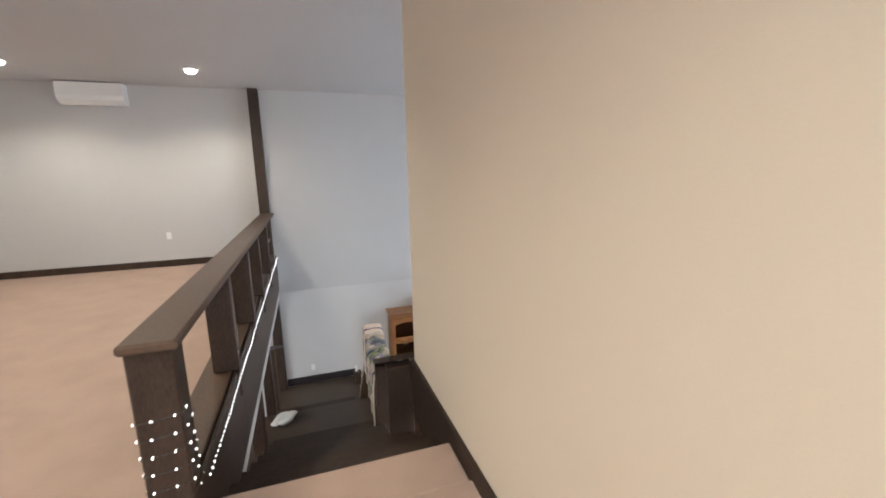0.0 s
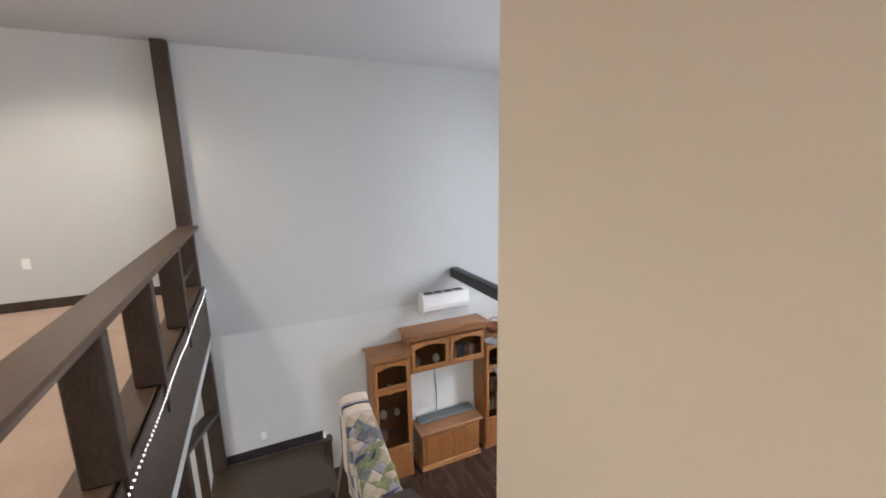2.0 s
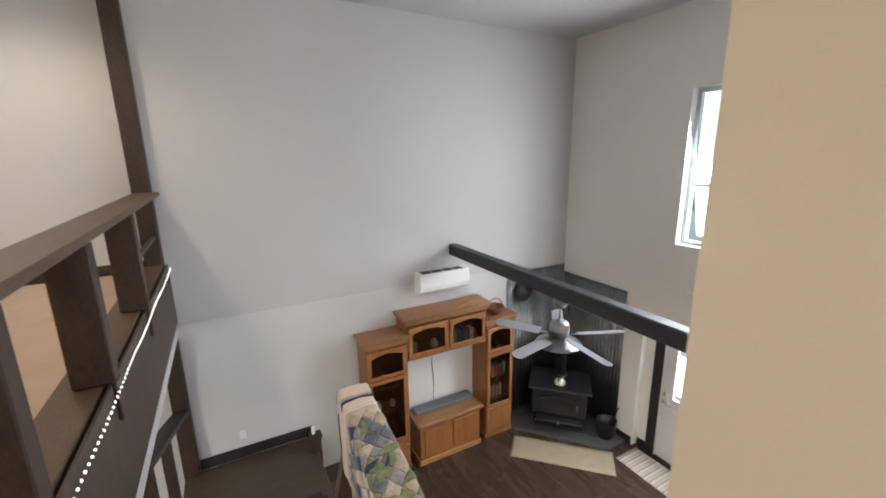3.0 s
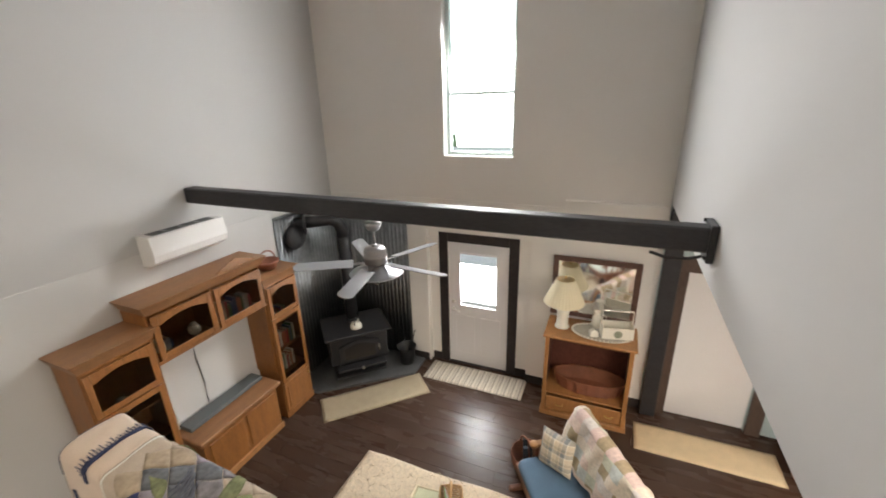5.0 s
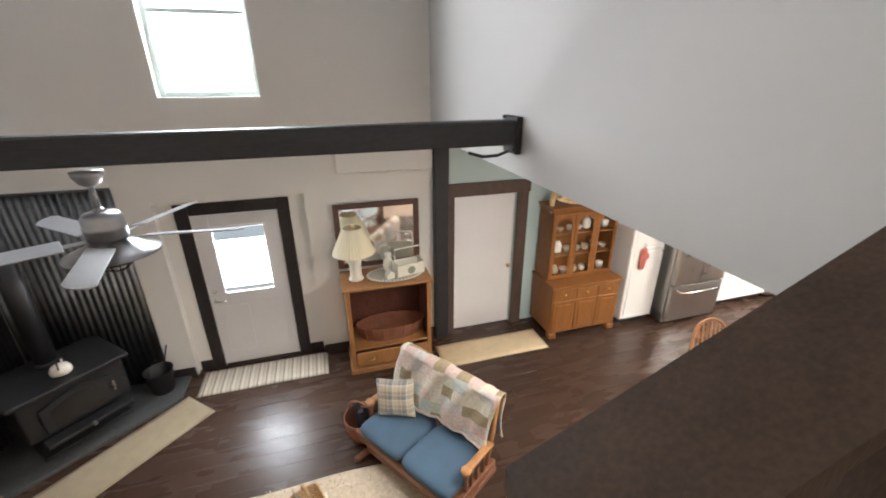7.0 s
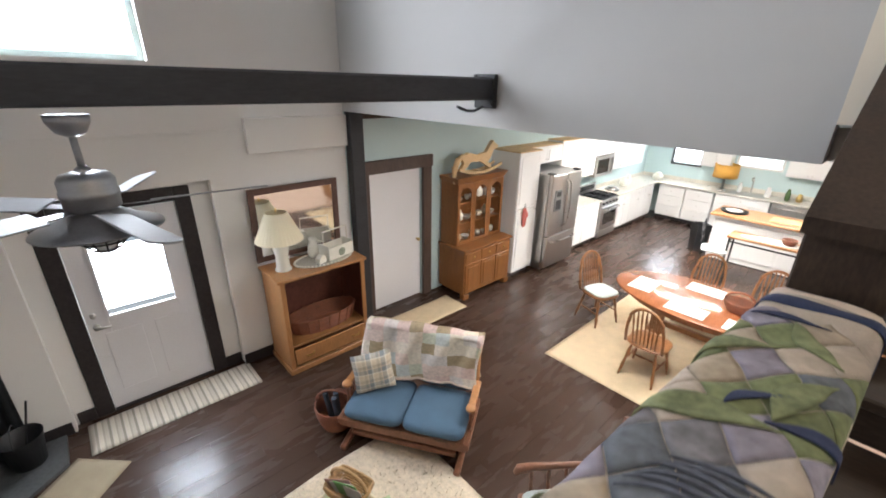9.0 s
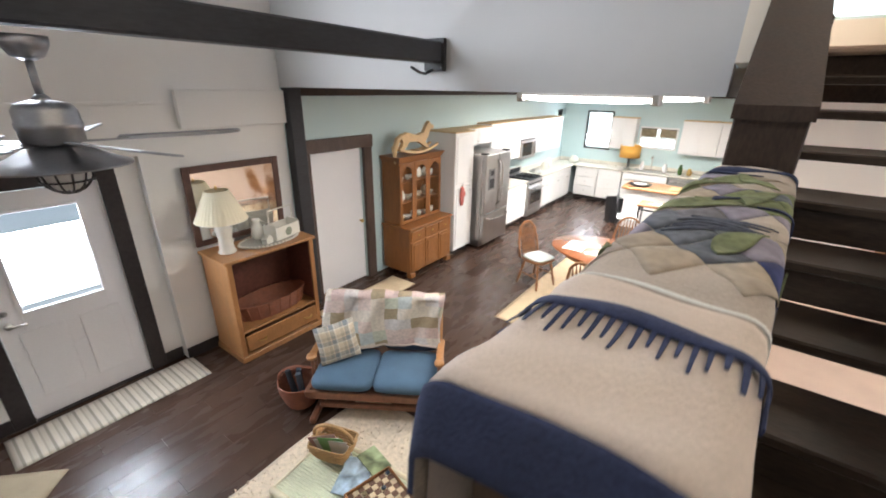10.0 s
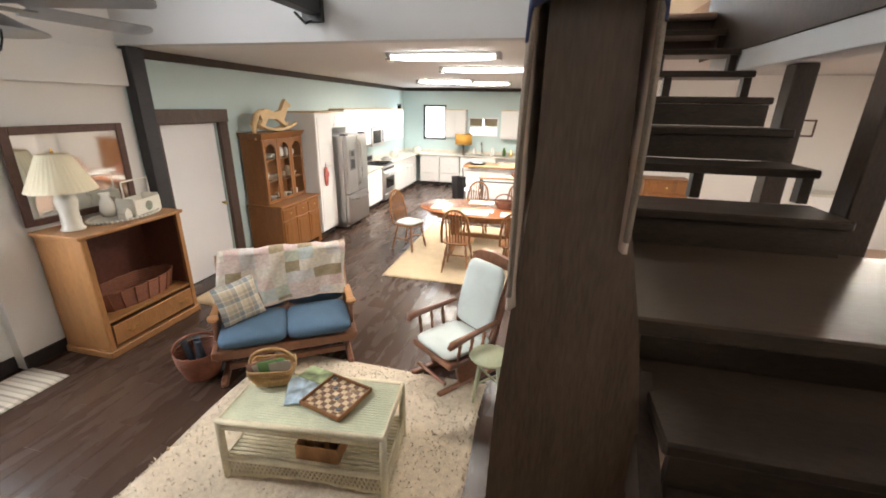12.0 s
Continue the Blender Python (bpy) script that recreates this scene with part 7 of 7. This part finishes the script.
# dining table and chairs
dt = thing("dining_table", "polished cherry oval dining table", "dining table", 1.95, 0.42, 0.013, 0)
part("tabletop", B().lathe([(0.02, 0.715), (0.97, 0.715), (1.0, 0.725), (1.0, 0.742), (0.985, 0.75), (0.02, 0.75)], (0, 0, 0), 56, 1.05, 0.62), TABLEWOOD, dt, "glossy oval top", True)
part("apron", B().lathe([(0.80, 0.63), (0.84, 0.63), (0.84, 0.714), (0.80, 0.714)], (0, 0, 0), 48, 1.05, 0.62), CHAIRWOOD, dt)
for sx in (-0.45, 0.45):
    part("pedestal", B().lathe([(0.07, 0.08), (0.11, 0.14), (0.07, 0.25), (0.09, 0.42), (0.055, 0.55), (0.085, 0.64)], (sx, 0, 0), 20), CHAIRWOOD, dt, "", True)
    for sg in (-1, 1):
        part("foot", B().tube([(sx, 0, 0.14), (sx, sg * 0.18, 0.13), (sx, sg * 0.34, 0.04)], [0.05, 0.045, 0.03], 8), CHAIRWOOD, dt, "", True)
part("stretcher", B().box(-0.45, -0.03, 0.24, 0.45, 0.03, 0.31, 0.008), CHAIRWOOD, dt)
for px, py, rz in ((2.62, 0.50, 90), (2.02, 0.80, 0), (2.02, 0.08, 0), (1.25, 0.42, 90), (1.42, 0.80, 0)):
    pm = thing("placemat", "cream woven placemat on the dining table", "placemat", px, py, 0.765, rz, "placemats")
    part("mat", B().box(-0.21, -0.14, 0, 0.21, 0.14, 0.004, 0.0015), PAPER if px > 2.5 else CREAM_CLOTH, pm)
splint_basket("fruit_basket", "red-brown handled basket on the dining table", 1.62, 0.38, 0.768, 0.10, 0.14, 0.12, BASKET_R, 10)


def windsor(x, y, rz, pad=False):
    c = thing("windsor_chair", "brown oak bow-back Windsor chair" + (" with a cream seat pad" if pad else ""), "chair", x, y, 0.013 if abs(x - 2.0) < 1.1 else 0.0, rz, "chairs round the dining table")
    part("seat", B().cushion((0, 0, 0.44), (0.44, 0.43, 0.05), 0.6, 28, 8), CHAIRWOOD, c, "", True)
    for sx in (-1, 1):
        part("front_leg", spindle(B(), (sx * 0.14, 0.13, 0.43), (sx * 0.20, 0.20, 0.0), 0.017), CHAIRWOOD, c, "", True)
        part("back_leg", spindle(B(), (sx * 0.13, -0.13, 0.43), (sx * 0.19, -0.22, 0.0), 0.017), CHAIRWOOD, c, "", True)
        part("side_stretcher", spindle(B(), (sx * 0.172, 0.165, 0.2), (sx * 0.162, -0.175, 0.2), 0.011), CHAIRWOOD, c, "", True)
    part("cross_stretcher", spindle(B(), (-0.165, 0, 0.2), (0.165, 0, 0.2), 0.011), CHAIRWOOD, c, "", True)
    bow = []
    for i in range(19):
        a = math.pi * i / 18
        zz = 0.46 + 0.50 * math.sin(a) ** 0.62 if 0 < i < 18 else 0.45
        bow.append((-0.20 * math.cos(a) * (1.08 if 3 < i < 15 else 1.0), -0.185 - 0.22 * (zz - 0.45), zz))
    part("bow", B().tube(bow, 0.018, 8), CHAIRWOOD, c, "", True)
    for i in range(7):
        xx = -0.135 + 0.045 * i
        zt = 0.46 + 0.50 * math.sin(math.acos(max(-1, min(1, xx / 0.215)))) ** 0.62
        part("back_spindle", spindle(B(), (xx * 0.9, -0.18, 0.455), (xx, -0.185 - 0.22 * (zt - 0.45), zt), 0.0105), CHAIRWOOD, c, "", True)
    if pad:
        part("seat_pad", B().cushion((0, 0.01, 0.478), (0.40, 0.39, 0.04), 0.55), CREAM_CLOTH, c, "cream seat pad", True)
    return c


windsor(3.16, 0.55, 72, True)
windsor(2.18, 1.27, 180, False)
windsor(2.20, -0.45, 0, False)
windsor(1.45, -0.45, 0, False)
windsor(1.36, 1.22, 180, False)
windsor(0.72, 0.45, -90, False)

for lx, ly in LIGHTS:
    f = thing("tube_light", "lit fluorescent ceiling fixture with white diffuser", "ceiling light", lx, ly, 2.825, 0, "kitchen ceiling lights")
    part("base", B().box(-0.60, -0.08, -0.03, 0.60, 0.08, 0, 0.004), WHITE, f)
    part("diffuser", B().cushion((0, 0, -0.048), (1.12, 0.16, 0.06), 0.3, 24, 8), TUBEGLOW, f, "glowing diffuser", True)
    for sx in (-1, 1):
        part("end_cap", B().box(sx * 0.58 - 0.03, -0.085, -0.085, sx * 0.58 + 0.03, 0.085, -0.001, 0.01), NICKEL, f, "nickel end cap")

# seen below the loft, past the open stairs
dres = thing("oak_dresser", "small orange oak dresser under the loft", "dresser", -1.28, -1.95, 0.012, 0)
dres.scale = (1, 1, 1.22)
part("body", B().box(-0.4, -0.22, 0.0, 0.4, 0.22, 0.82, 0.005), OAK, dres)
part("top", B().box(-0.42, -0.24, 0.82, 0.42, 0.24, 0.85, 0.008), OAK, dres)
for k in range(4):
    d = part("drawer", B().box(-0.37, 0.22, 0.10 + 0.18 * k, 0.37, 0.236, 0.26 + 0.18 * k, 0.005), OAK, dres)
    part("knob", B().cyl((0, 0.236, 0.18 + 0.18 * k), (0, 0.26, 0.18 + 0.18 * k), 0.014), BRASS, d)
wc = thing("white_sideboard", "white painted sideboard with doors under the loft", "sideboard", -4.35, -1.90, 0.012, 180)
pict = thing("framed_picture", "small framed picture hanging on the white partition wall", "picture", -3.53, -2.2, 1.88)
part("frame", B().box(-0.12, 0.001, 0, 0.12, 0.02, 0.03, 0.003).box(-0.12, 0.001, 0.27, 0.12, 0.02, 0.30, 0.003).box(-0.12, 0.001, 0.031, -0.09, 0.02, 0.269, 0.003).box(0.09, 0.001, 0.031, 0.12, 0.02, 0.269, 0.003), FRAMEWOOD, pict, "brown wooden frame")
part("print", B().box(-0.09, 0.001, 0.03, 0.09, 0.008, 0.27), PAPER, pict, "pale print")
part("body", B().box(-0.7, -0.25, 0.0, 0.7, 0.25, 0.88, 0.005), WHITE, wc)
part("top", B().box(-0.72, -0.27, 0.88, 0.72, 0.27, 0.92, 0.008), COUNTER, wc)
for k in range(4):
    panel_door(wc, -0.69 + 0.345 * k, -0.35 + 0.345 * k, -0.25, 0.12, 0.85, WHITE)
for lx, ly in ((-2.6, 5.6), (-2.6, 1.5)):
    f = thing("flush_light", "round flush ceiling light under the loft", "ceiling light", lx, ly, 2.92, 0, "under-loft lights")
    part("base", B().lathe([(0.16, -0.001), (0.17, -0.01), (0.16, -0.03), (0.02, -0.03)], n=28), WHITE, f)
    part("diffuser", B().lathe([(0.15, -0.031), (0.13, -0.07), (0.02, -0.085)], n=28), TUBEGLOW, f, "glowing dome", True)

# ---- floor planks ----
PW, PL = 0.18, 1.22
pb = B().box(0.0006, 0.0006, -0.014, PW - 0.0006, PL - 0.0006, 0.0, 0.0008)
first = part("plank", pb, PLANK)
plank_mesh = first.data
bpy.data.objects.remove(first)
floor = tagged(new("floor"), "dark walnut plank floor with a satin sheen", "floor", "", "structure")
rest = B()
near_count = 0
for i in range(int(10.52 / PW) + 1):
    x = -5.1 + i * PW
    y = -6.1 - (i * 0.437) % PL
    while y < NY:
        inside = y > -6.1 and y + PL < NY and x + PW < 5.6
        if inside and near_count < 300 and 1.1 < x < 5.4 and -1.0 < y < 7.2:
            o = new("plank", plank_mesh)
            o.parent = floor
            o.location = (x, y, 0)
            near_count += 1
        else:
            ya, yb = max(y, -6.1), min(y + PL, NY)
            xb = min(x + PW, 5.6)
            if yb - ya > 0.01:
                rest.box(x + 0.0006, ya + 0.0006, -0.014, xb - 0.0006, yb - 0.0006, 0.0)
        y += PL
ro = part("far_planks", rest, PLANK_REST, floor)
ro["kind"] = "stuff"
